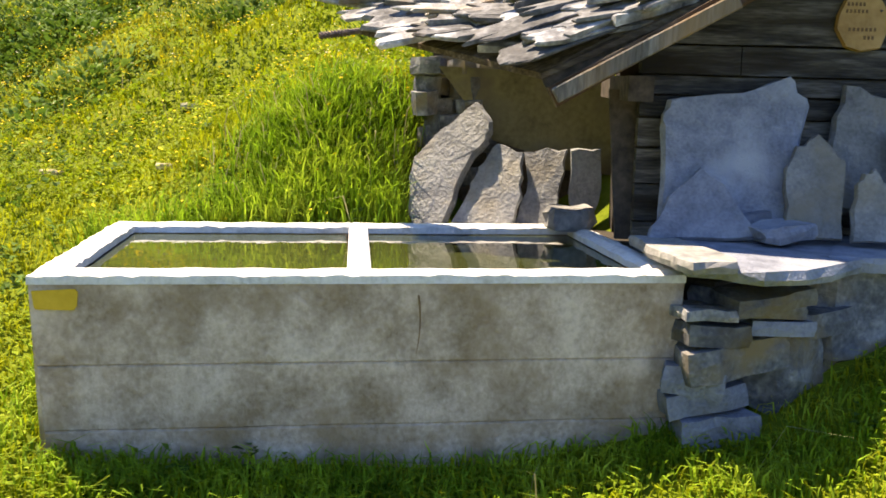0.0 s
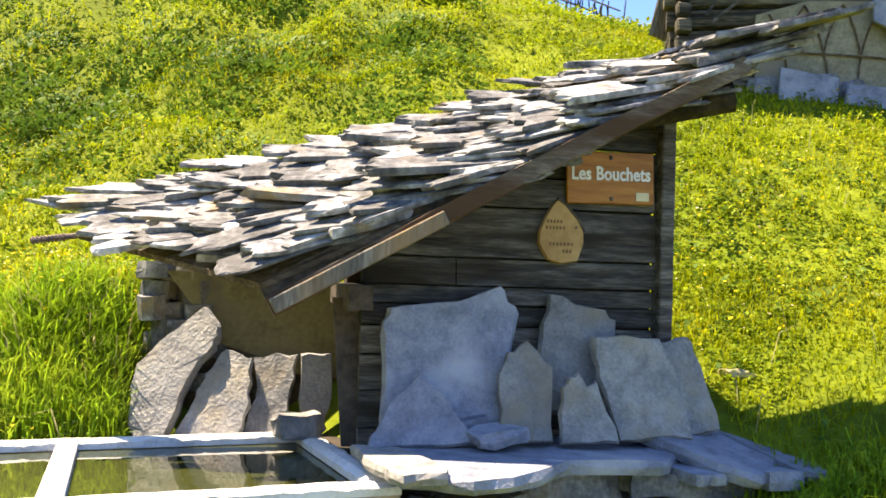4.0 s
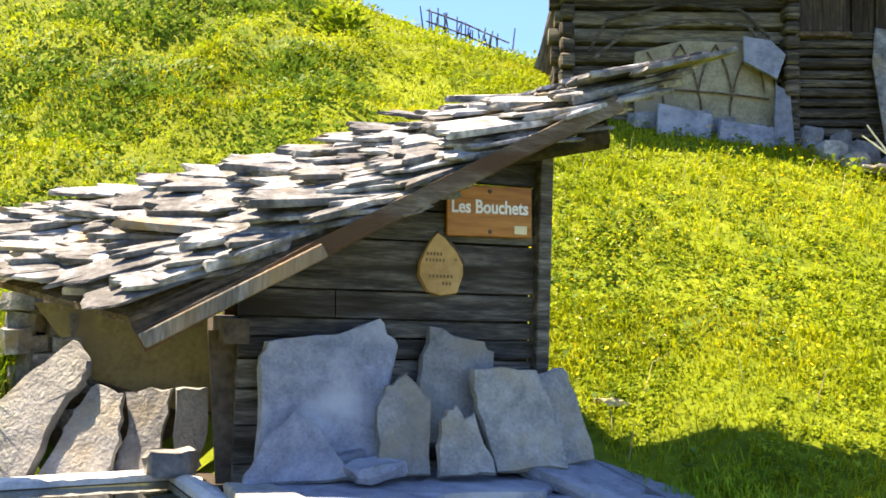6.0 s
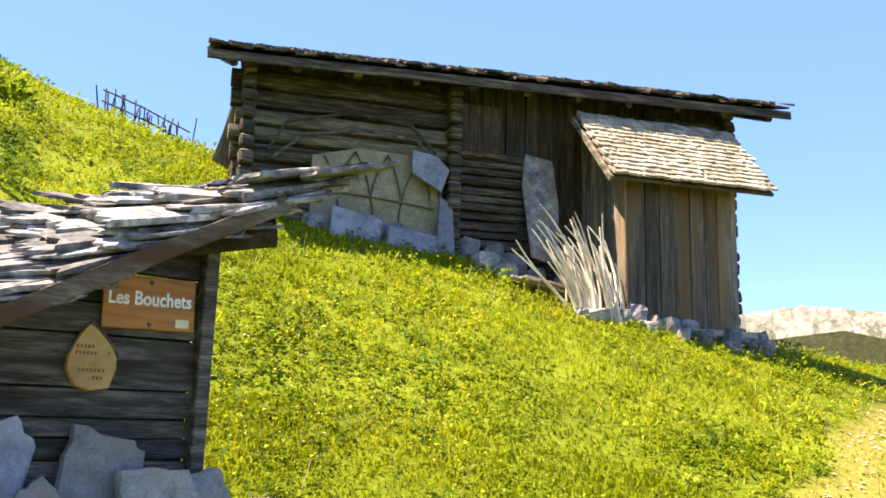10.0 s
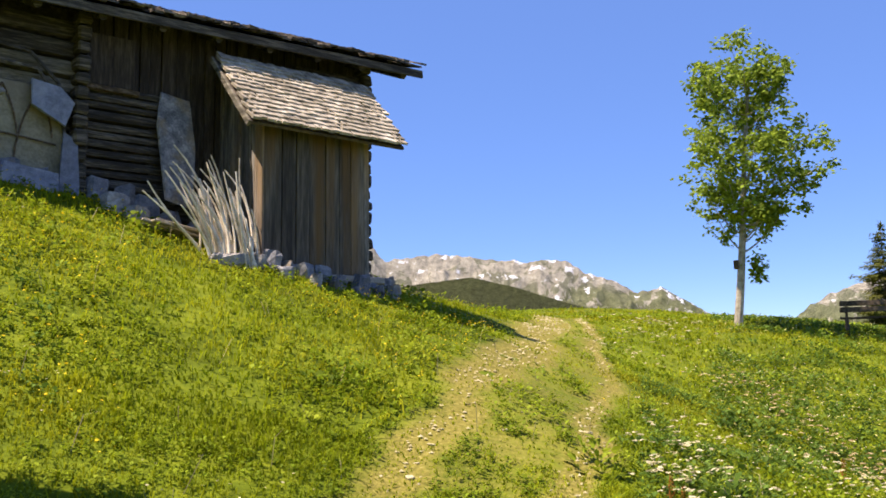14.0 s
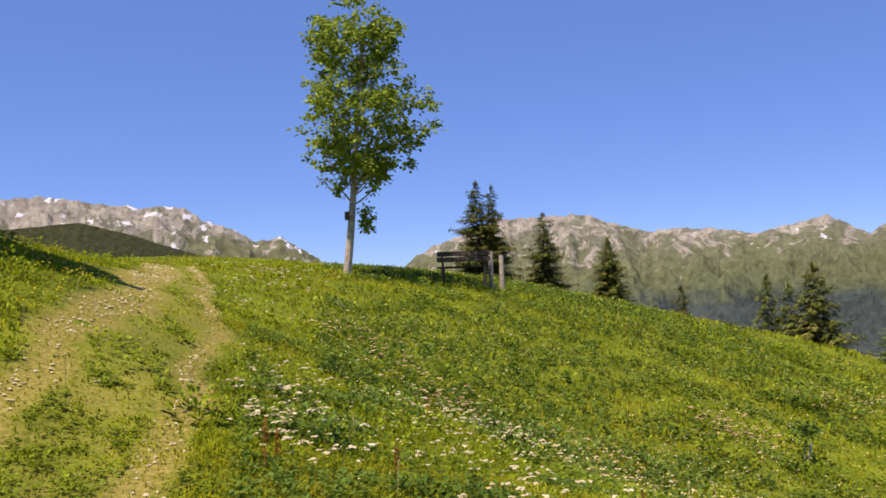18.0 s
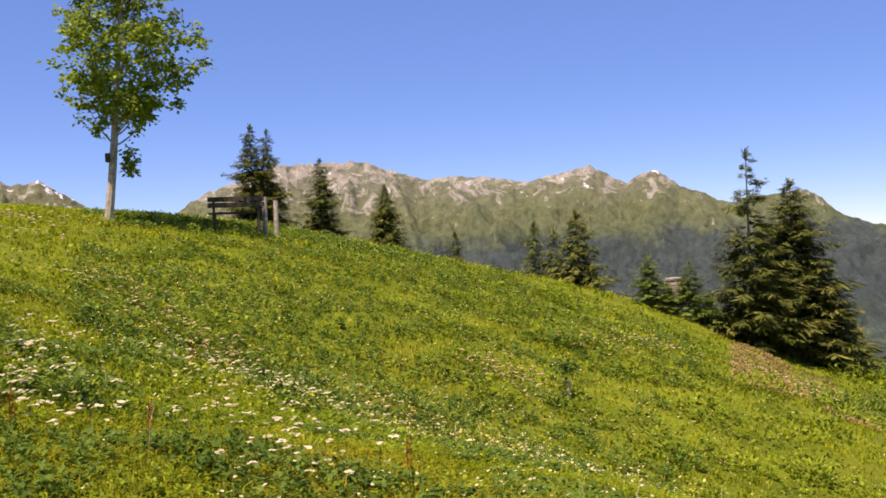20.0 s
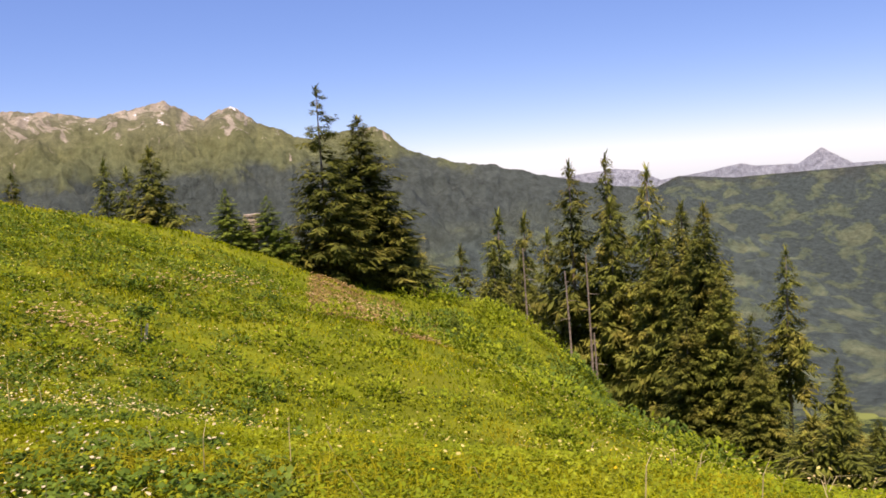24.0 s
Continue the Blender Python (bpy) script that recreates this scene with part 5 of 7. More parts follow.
    roof = part("roof", bm, M_DARKEND, barn, "long low roof of dark weathered shingles")
    bm = bmesh.new()
    box(bm, 0, roof_r - roof_l + 0.06, -0.025, 0.02, -0.08, 0.035, bevel=0.006, jit=0.004)
    put(part("eave_board", bm, M_LOG, roof, "weathered dark eave board"), pose(roof_l - 0.03, -0.0, eave_z(roof_l), 0, math.degrees(-math.atan(0.033)), 0))
    for k in range(11):
        x = 0.2 + k * 0.78
        bm = bmesh.new()
        rod(bm, (0, 0.06, -0.03), (0, 4.3, -0.03 + 4.24 * rise), 0.055, 0.06, 7)
        put(part("rafter", bm, M_LOG, roof), pose(x, 0, eave_z(x) - 0.05))
    for x in (7.25,):
        bm = bmesh.new()
        rod(bm, (x - 0.9, WALL_Y - 0.1, eave_z(x) - 0.16), (x + 0.32, WALL_Y - 0.14, eave_z(x) - 0.13), 0.075, 0.07, 8)
        part("wall_plate", bm, M_LOG, roof)
    meshes = []
    for k in range(10):
        w, h = rnd.uniform(0.1, 0.17), rnd.uniform(0.34, 0.44)
        bm = bmesh.new()
        box(bm, -w / 2, w / 2, 0, h, 0, 0.03, jit=0.01)
        me = mesh_of(bm, "shingle")
        me.materials.append(M_SHINGLE_DARK)
        meshes.append(me)
    slope = math.degrees(math.atan(rise))
    rest = bmesh.new()
    for row in range(22):
        y = -0.05 + row * 0.2
        x = roof_l - 0.02 + 0.16 * y
        while x < roof_r:
            me = rnd.choice(meshes)
            m = pose(x + 0.065, y + rnd.uniform(-0.03, 0.03), eave_z(x) + max(0, y) * rise + 0.07 + rnd.uniform(0, 0.06), slope - 5 + rnd.uniform(-4, 4), rnd.uniform(-3, 3), rnd.uniform(-5, 5))
            if row < 4:
                put(part("shingle", me, M_SHINGLE_DARK, roof), m)
            else:
                n0 = len(rest.verts)
                rest.from_mesh(me)
                rest.verts.ensure_lookup_table()
                bmesh.ops.transform(rest, matrix=m, verts=rest.verts[n0:])
            x += rnd.uniform(0.11, 0.15)
    tagged(part("shingles_above", rest, M_SHINGLE_DARK, roof), kind="stuff")
    # footing stones
    for k in range(11):
        x = 1.4 + k * 0.34
        zb = floor_at(*(BARN @ Vector((x, WALL_Y - 0.25, 0))).xy)
        put(part("footing_stone", stone_bm(rnd.uniform(0.26, 0.44), 0.22, rnd.uniform(0.22, 0.4), rnd), M_SLATE, barn), pose(x, WALL_Y - 0.2, zb - 0.1, 0, rnd.uniform(-10, 10), rnd.uniform(-12, 12)))
    # shed built on the front
    shed = part("lean_to", (lambda b: (box(b, 5.3, 6.75, -0.5, 0.6, 2.95, 4.9), b)[-1])(bmesh.new()), M_DARKEND, barn, "small board lean-to with a shingled roof")
    # front planks have shade in their colour, the side planks stay paler
    x = 5.22
    while x < 6.84:
        w = rnd.uniform(0.19, 0.28)
        bm = bmesh.new()
        box(bm, x, min(x + w, 6.86) - 0.01, -0.6 + rnd.uniform(-0.012, 0.012), -0.52, 2.98 + rnd.uniform(-0.05, 0.02), 5.06, bevel=0.006, jit=0.004)
        part("plank", bm, M_SHED, shed)
        x += w
    y = -0.6
    while y < 0.6:
        w = rnd.uniform(0.13, 0.2)
        bm = bmesh.new()
        box(bm, 5.2 + rnd.uniform(-0.01, 0.01), 5.28, y, y + w - 0.01, 3.0, 5.1 + (y + 0.6) * 0.7, bevel=0.006, jit=0.004)
        part("plank", bm, M_PLANK, shed)
        bm = bmesh.new()
        box(bm, 6.79, 6.87, y, y + w - 0.01, 3.0, 5.05 + (y + 0.6) * 0.7, bevel=0.006, jit=0.004)
        part("plank", bm, M_PLANK, shed)
        y += w
    for zz in (2.9, 4.95):
        bm = bmesh.new()
        box(bm, 4.98, 7.1, -0.66, -0.52, zz, zz + 0.09, bevel=0.012, jit=0.006)
        part("cross_beam", bm, M_PALEBOARD if zz < 4 else M_LOG, shed)
    lo, hi = Vector((0, -0.93, 4.82)), Vector((0, 0.16, 5.95))
    sl = hi - lo
    ang = math.degrees(math.atan2(sl.z, sl.y))
    bm = bmesh.new()
    box(bm, 4.84, 7.25, 0, sl.length, -0.04, 0.0)
    sroof = put(part("lean_to_roof", bm, M_DARKEND, barn, "steep little roof of pale sunlit shingles"), Matrix.Translation(lo) @ Matrix.Rotation(radians(ang), 4, "X"))
    bm = bmesh.new()
    box(bm, 4.81, 4.85, -0.02, sl.length, -0.07, 0.01, bevel=0.006)
    part("verge_board", bm, M_LOG_PALE, sroof)
    rows = 14
    sm = []
    for k in range(10):
        w, h = rnd.uniform(0.08, 0.13), rnd.uniform(0.2, 0.24)
        bm = bmesh.new()
        box(bm, -w / 2, w / 2, 0, h, 0, 0.036, jit=0.005)
        me = mesh_of(bm, "shingle")
        me.materials.append(M_SHINGLE)
        sm.append(me)
    for r in range(rows):
        x = 4.84 + (0.05 if r % 2 else 0)
        yy = -0.03 + r * (sl.length / rows)
        while x < 7.24:
            ob = part("shingle", rnd.choice(sm), M_SHINGLE, sroof)
            ob.matrix_basis = pose(x + 0.06, yy + rnd.uniform(-0.014, 0.014), 0.042 + rnd.uniform(0, 0.005), -11.0 + rnd.uniform(-2, 2), rnd.uniform(-2, 2), rnd.uniform(-3, 3)) @ Matrix.Translation((0, 0, 0.012))
            x += rnd.uniform(0.088, 0.112)
    # stones and a beam under the lean-to
    for k in range(8):
        x = 5.0 + k * 0.27
        zb = floor_at(*(BARN @ Vector((x, -0.66, 0))).xy)
        put(part("footing_stone", stone_bm(rnd.uniform(0.18, 0.32), 0.25, rnd.uniform(0.14, 0.28), rnd), M_SLATE, barn), pose(x, -0.62 + rnd.uniform(-0.14, 0.05), max(zb - 0.06, 2.62 - 0.02 * k), rnd.uniform(-14, 14), rnd.uniform(-18, 18), rnd.uniform(0, 90)))
    return barn


M_LOG_PALE = mat("pale weathered log", [(0.03, 0.025, 0.017), (0.105, 0.092, 0.066), (0.25, 0.225, 0.165)], 2.2, 0.85, 0.7, 12, stretch=(0.7, 0.7, 7), rnd=0.25)
M_BARNBOARD = mat("brown barn board", [(0.018, 0.013, 0.009), (0.045, 0.034, 0.024), (0.1, 0.08, 0.058)], 2.6, 0.85, 0.6, 12, stretch=(7, 7, 0.7), rnd=0.25)
build_barn()


def in_barn(x, y, z):
    return BARN @ Vector((x, y, z))


# slabs leaning at the barn's front
def barn_slab(pts, y, thick, back, label, material=M_SLATE):
    z0 = min(p[1] for p in pts)
    cx = sum(p[0] for p in pts) / len(pts)
    bm = slab_bm([(x - cx + random.uniform(-0.01, 0.01), (q - z0) / math.cos(radians(back))) for x, q in pts], thick)
    solo("leaning_slab", bm, material, label, "stone slab", "stone slabs at the barn", place=BARN @ pose(cx, y, z0, 90 - back, 0, 0))


random.seed(51)
barn_slab([(4.3, 3.95), (4.68, 3.85), (4.76, 4.7), (4.7, 5.4), (4.3, 5.47), (4.22, 5.0)], 0.36, 0.05, 9, "tall grey slab leaning on the barn's boards", M_LEDGE)
barn_slab([(2.6, 4.95), (3.0, 4.72), (3.14, 5.05), (2.96, 5.24), (2.62, 5.3)], 0.38, 0.05, 12, "grey slab propped on the plaster panel", M_SLATE_BLUE)
barn_slab([(2.95, 3.9), (3.2, 3.85), (3.2, 4.6), (3.02, 4.7)], 0.36, 0.05, 10, "narrow grey slab standing at the log joint", M_SLATE_BLUE)
barn_slab([(2.2, 3.75), (2.9, 3.65), (2.92, 4.1), (2.3, 4.2)], 0.2, 0.06, 14, "low grey slab at the barn's foot", M_SLATE_BLUE)
barn_slab([(1.5, 3.95), (2.15, 3.85), (2.2, 4.25), (1.55, 4.4)], 0.24, 0.06, 14, "low grey slab at the barn's foot", M_SLATE_BLUE)


def build_sticks():
    """Bundle of stripped poles leaning against the lean-to."""
    rnd = random.Random(61)
    b = thing("stick_bundle", "bundle of long pale dry sticks leaning on the lean-to", "sticks")
    for k in range(52):
        f = rnd.random()
        x0 = 4.38 + 0.66 * f + rnd.uniform(-0.06, 0.06)
        y0 = -0.74 + rnd.uniform(-0.2, 0.15)
        base = in_barn(x0, y0, 0)
        zb = floor_at(base.x, base.y)
        ln = rnd.uniform(0.65, 1.3) * (1.35 if rnd.random() < 0.1 else 1.0)
        over = (0.15 + 0.6 * rnd.random()) * (1.1 - 0.75 * f) * ln
        top = in_barn(x0 - over, y0 + rnd.uniform(-0.1, 0.35), 0)
        side = (in_barn(x0 + 1, y0, 0) - base)
        bow = rnd.uniform(-0.06, 0.2) * ln
        bm = bmesh.new()
        rod(bm, (base.x, base.y, zb - 0.05), (top.x, top.y, zb + math.sqrt(max(0.2, ln * ln - over * over))), rnd.uniform(0.017, 0.03), 0.01, 6, (side.x * bow * 0.7, side.y * bow * 0.7, bow * 0.35), 7)
        part("stick", bm, M_STICK, b)
    b2 = thing("plank_pile", "small pile of old boards beside the sticks", "planks")
    for k in range(5):
        c = in_barn(3.95 + 0.06 * k, -0.35 - 0.03 * k, 0)
        bm = bmesh.new()
        box(bm, -0.35, 0.35, -0.07, 0.07, 0, 0.03, bevel=0.005, jit=0.004)
        ob = part("board", bm, M_PALEBOARD, b2)
        ob.matrix_world = pose(c.x, c.y, floor_at(c.x, c.y) + 0.02 + 0.035 * k, 0, rnd.uniform(8, 16), -22 + rnd.uniform(-12, 12))


build_sticks()
for x, y, w, h in ((4.6, -0.85, 0.62, 0.2), (5.05, -0.8, 0.3, 0.34), (5.35, -0.85, 0.36, 0.2), (5.8, -0.9, 0.26, 0.26), (6.15, -0.86, 0.3, 0.24), (6.5, -0.95, 0.34, 0.18), (6.9, -0.8, 0.26, 0.28), (7.3, -0.5, 0.4, 0.35), (7.7, 0.1, 0.5, 0.5), (3.75, -0.1, 0.4, 0.3), (3.5, 0.1, 0.5, 0.34), (4.4, -0.95, 0.22, 0.2)):
    c = in_barn(x, y, 0)
    solo("boulder", stone_bm(w * 0.8, w * 0.6, h * 0.75, random, 10), M_STONE if x < 5.2 else M_LEDGE, "grey boulder at the foot of the barn", "stone", "boulders at the barn", place=pose(c.x, c.y, floor_at(c.x, c.y) - h * 0.25, random.uniform(-12, 12), random.uniform(-12, 12), random.uniform(0, 180)))
# ---- the track ----
TRACK = [(-6.0, 2.6), (-3.0, 1.9), (0.0, 1.35), (3.2, 1.75), (4.6, 2.2), (6.0, 2.68), (8.0, 3.12), (9.4, 3.5), (12.3, 4.4), (15.0, 5.4), (19.0, 6.95), (24.0, 9.0), (31.0, 12.1)]


def track_offset(x, y):
    """Signed distance from the track's middle (arrays), to its left positive."""
    x, y = np.asarray(x, float), np.asarray(y, float)
    best = np.full(x.shape, 1e9)
    out = np.full(x.shape, 1e9)
    for (ax, ay), (bx, by) in zip(TRACK, TRACK[1:]):
        dx, dy = bx - ax, by - ay
        l2 = dx * dx + dy * dy
        s = np.clip(((x - ax) * dx + (y - ay) * dy) / l2, 0, 1)
        ex, ey = x - ax - s * dx, y - ay - s * dy
        d = np.hypot(ex, ey)
        sign = np.sign(dx * ey - dy * ex)
        out = np.where(d < best, d * sign, out)
        best = np.minimum(d, best)
    return out


def wear_at(x, y):
    """How far the turf is worn away: a broad wheel rut, a narrower one, and the half-green band between them."""
    x, y = np.asarray(x, float), np.asarray(y, float)
    off = track_offset(x, y) + 0.09 * np.sin(x * 1.1 + 0.6 * np.sin(y * 2.3)) + 0.05 * np.sin(x * 2.9 + y)
    left = np.clip(0.58 - 0.03 * (x - 7), 0.2, 0.6)
    wide = np.clip(0.3 + 0.022 * (x - 7), 0.28, 0.5)
    w = 0.97 * np.exp(-((off - left) / wide) ** 2)
    w = np.maximum(w, 0.88 * np.exp(-((off + 0.62) / 0.19) ** 2))
    band = np.clip((left + 0.5 - off) / 0.35, 0, 1) * np.clip((off + 0.9) / 0.3, 0, 1)
    w = np.maximum(w, 0.4 * band)
    lump = 0.5 + 0.25 * (np.sin(x * 2.1 + 1.9 * np.sin(y * 1.7)) + np.sin(y * 3.1 + 1.3 * np.sin(x * 1.4)))
    fine = 0.5 + 0.25 * (np.sin(x * 6.3 + 2.2 * np.sin(y * 4.1)) + np.sin(y * 7.7 + 1.7 * np.sin(x * 5.2)))
    return w * (0.62 + 0.36 * lump + 0.24 * fine) * np.clip((x + 2.6) / 2.6, 0, 1)


def build_track():
    """The worn track, draped on the meadow; its edges run out into the turf."""
    pts = []
    for (ax, ay), (bx, by) in zip(TRACK, TRACK[1:]):
        n = max(2, int(math.hypot(bx - ax, by - ay) / 0.16))
        pts += [(ax + (bx - ax) * k / n, ay + (by - ay) * k / n) for k in range(n)]
    pts = np.array([p for p in pts if p[0] > -3.5])
    d = np.gradient(pts, axis=0)
    for _ in range(12):
        d[1:-1] = (d[:-2] + d[1:-1] + d[2:]) / 3
    d /= np.linalg.norm(d, axis=1)[:, None]
    offs = np.linspace(1.5, -2.1, 34)
    x = pts[:, :1] - d[:, 1:] * offs
    y = pts[:, 1:] + d[:, :1] * offs
    w = wear_at(x, y)
    z = land(x, y) + 0.016 - 0.03 * np.clip(w - 0.5, 0, 1)
    z[:, 0] -= 0.08
    z[:, -1] -= 0.08
    nc = len(offs)
    faces = [(i * nc + k, (i + 1) * nc + k, (i + 1) * nc + k + 1, i * nc + k + 1) for i in range(len(pts) - 1) for k in range(nc - 1)]
    me = bpy.data.meshes.new("track")
    me.from_pydata(np.stack([x, y, z], -1).reshape(-1, 3).tolist(), [], faces)
    me.attributes.new("wear", "FLOAT", "POINT").data.foreach_set("value", w.ravel().astype(np.float32))
    me.polygons.foreach_set("use_smooth", [True] * len(me.polygons))
    me.materials.append(M_TRACK)
    tagged(new("track", me), "stony yellowish earth track half grown over with grass", "track", kind="structure")


build_track()


def scatter_stones():
    rnd = random.Random(71)
    meshes = []
    for k in range(8):
        me = mesh_of(stone_bm(1, 0.8, 0.34, rnd, 7), "pebble")
        me.materials.append(M_PEBBLE)
        meshes.append(me)
    gravel = thing("track_gravel", "pale pebbles strewn over the worn track", "gravel", kind="")
    for k in range(290):
        i = rnd.randrange(3, len(TRACK) - 2)
        (ax, ay), (bx, by) = TRACK[i], TRACK[i + 1]
        s = rnd.random()
        ln = math.hypot(bx - ax, by - ay)
        q = rnd.random()
        o = rnd.gauss(0.45, 0.28) if q < 0.55 else rnd.gauss(-0.62, 0.15) if q < 0.85 else rnd.gauss(0.0, 0.3)
        x, y = ax + (bx - ax) * s - (by - ay) / ln * o, ay + (by - ay) * s + (bx - ax) / ln * o
        w = rnd.uniform(0.018, 0.055) * (1 + 0.8 * (rnd.random() < 0.08))
        ob = part("pebble", rnd.choice(meshes), M_PEBBLE, gravel)
        ob.matrix_world = pose(x, y, floor_at(x, y) + 0.004, rnd.uniform(-15, 15), rnd.uniform(-15, 15), rnd.uniform(0, 360)) @ Matrix.Diagonal((w, w, w * 0.6, 1))
    for x, y, w in ((-1.78, 3.3, 0.34), (3.33, 5.12, 0.2), (3.42, 5.08, 0.1), (8.75, 2.72, 0.13), (-2.3, 2.95, 0.4), (-2.6, 3.1, 0.3), (-0.6, 8.6, 0.2), (-2.2, 8.0, 0.22), (-2.8, 6.6, 0.2), (-1.9, 6.3, 0.18)):
        ob = solo("meadow_stone", stone_bm(w, w * 0.7, w * 0.24, rnd, 9), M_PEBBLE, "pale flat stone lying in the grass", "stone", "stones in the meadow")
        ob.matrix_world = pose(x, y, floor_at(x, y) - 0.005, 0, 0, rnd.uniform(0, 180))


def strew_grit():
    """Fine grit in the ruts, too small to pick apart."""
    rng = np.random.default_rng(72)
    n = 9000
    x = rng.uniform(4.5, 24, n)
    y = np.interp(x, [p[0] for p in TRACK], [p[1] for p in TRACK]) + rng.uniform(-2.2, 1.4, n)
    keep = rng.random(n) < np.clip(wear_at(x, y) - 0.42, 0, 1) * 0.9
    x, y = x[keep], y[keep]
    m = len(x)
    r = rng.uniform(0.007, 0.022, m) * (1 + 0.03 * x)
    a = rng.uniform(0, 6.28, m)
    z = land(x, y) + 0.012
    ring = [np.stack([x + r * rng.uniform(0.7, 1.3, m) * np.cos(a + k * 1.571), y + r * rng.uniform(0.7, 1.3, m) * np.sin(a + k * 1.571), z], 1) for k in range(4)]
    tip = np.stack([x, y, z + r * 0.7], 1)
    co = np.stack([np.stack([ring[k], ring[(k + 1) % 4], tip], 1) for k in range(4)], 1).reshape(-1, 3)
    mesh_from("grit", co, m * 4, 3, M_PEBBLE, "fine pale grit in the track's ruts", "gravel")


M_PEBBLE = mat("pale pebble", [(0.25, 0.215, 0.1), (0.36, 0.315, 0.165), (0.5, 0.45, 0.28)], 9, 0.9, 0.4, 40, rnd=0.25)
scatter_stones()

# ---- grass ----
# places and scatter
TR_INV, BARN_INV = np.array(TR.inverted()), np.array(BARN.inverted())


def bare(x, y):
    """Where no grass grows: under the trough, hut, ledge and barn."""
    a = TR_INV[0, 0] * x + TR_INV[0, 1] * y + TR_INV[0, 3]
    b = TR_INV[1, 0] * x + TR_INV[1, 1] * y + TR_INV[1, 3]
    out = (a > -0.01) & (a < TL + 0.01) & (b > 0.02) & (b < TW + 0.02)
    out |= (x > -0.25) & (x < 2.75) & (y > 4.9 - 0.6 * (x - 0.2)) & (y > 4.15) & (y < 6.1)
    out |= (x > 1.0) & (x < 3.1) & (y > 4.0 + 0.15 * (x - 1.0)) & (y < 4.95)
    a = BARN_INV[0, 0] * x + BARN_INV[0, 1] * y + BARN_INV[0, 3]
    b = BARN_INV[1, 0] * x + BARN_INV[1, 1] * y + BARN_INV[1, 3]
    out |= (a > 0.5) & (a < 7.9) & (b > 0.45) & (b < 8)
    out |= (a > 4.9) & (a < 7.0) & (b > -0.75) & (b < 2)
    return out


def field(rng, n, r0, r1, a0, a1):
    """n places spread over a sector of the meadow, bearings in degrees."""
    r = np.sqrt(rng.uniform(r0 * r0, r1 * r1, n))
    a = np.radians(rng.uniform(a0, a1, n))
    return 0.3 + r * np.sin(a), -0.2 + r * np.cos(a)


def patchy(x, y, f, s):
    return 0.5 + 0.25 * (np.sin(x * f + s + 1.7 * np.sin(y * f * 0.7 + s)) + np.sin(y * f * 1.3 - s + 1.3 * np.sin(x * f * 0.9)))


def mesh_from(name, co, faces_n, per, material, label, category, kind="stuff"):
    """Many small faces in one go: co holds per corners a face, in order."""
    me = bpy.data.meshes.new(name)
    me.vertices.add(len(co))
    me.vertices.foreach_set("co", np.asarray(co, np.float32).ravel())
    me.loops.add(faces_n * per)
    me.loops.foreach_set("vertex_index", np.arange(faces_n * per, dtype=np.int32))
    me.polygons.add(faces_n)
    me.polygons.foreach_set("loop_start", np.arange(0, faces_n * per, per, dtype=np.int32))
    me.update(calc_edges=True)
    me.materials.append(material)
    return me if label is None else tagged(new(name, me), label, category, kind=kind)


def blades(rng, x, y, h, w, bend):
    """Each blade a leaf bent at its middle; returns corner places."""
    z = land(x, y)
    a = rng.uniform(0, 2 * np.pi, len(x))
    ux, uy = np.cos(a), np.sin(a)
    b = a + rng.uniform(0.6, 2.5, len(x))
    lx, ly = np.cos(b) * bend * h, np.sin(b) * bend * h
    base = np.stack([x, y, z - 0.02], 1)
    side = np.stack([ux * w / 2, uy * w / 2, np.zeros_like(w)], 1)
    mid = base + np.stack([lx * 0.3, ly * 0.3, h * 0.6 + 0.02], 1)
    tip = base + np.stack([lx, ly, h * (1 - 0.35 * bend) + 0.02], 1)
    return np.stack([base - side, base + side, mid + side * 0.85, mid - side * 0.85, mid - side * 0.85, mid + side * 0.85, tip + side * 0.08, tip - side * 0.08], 1).reshape(-1, 3)


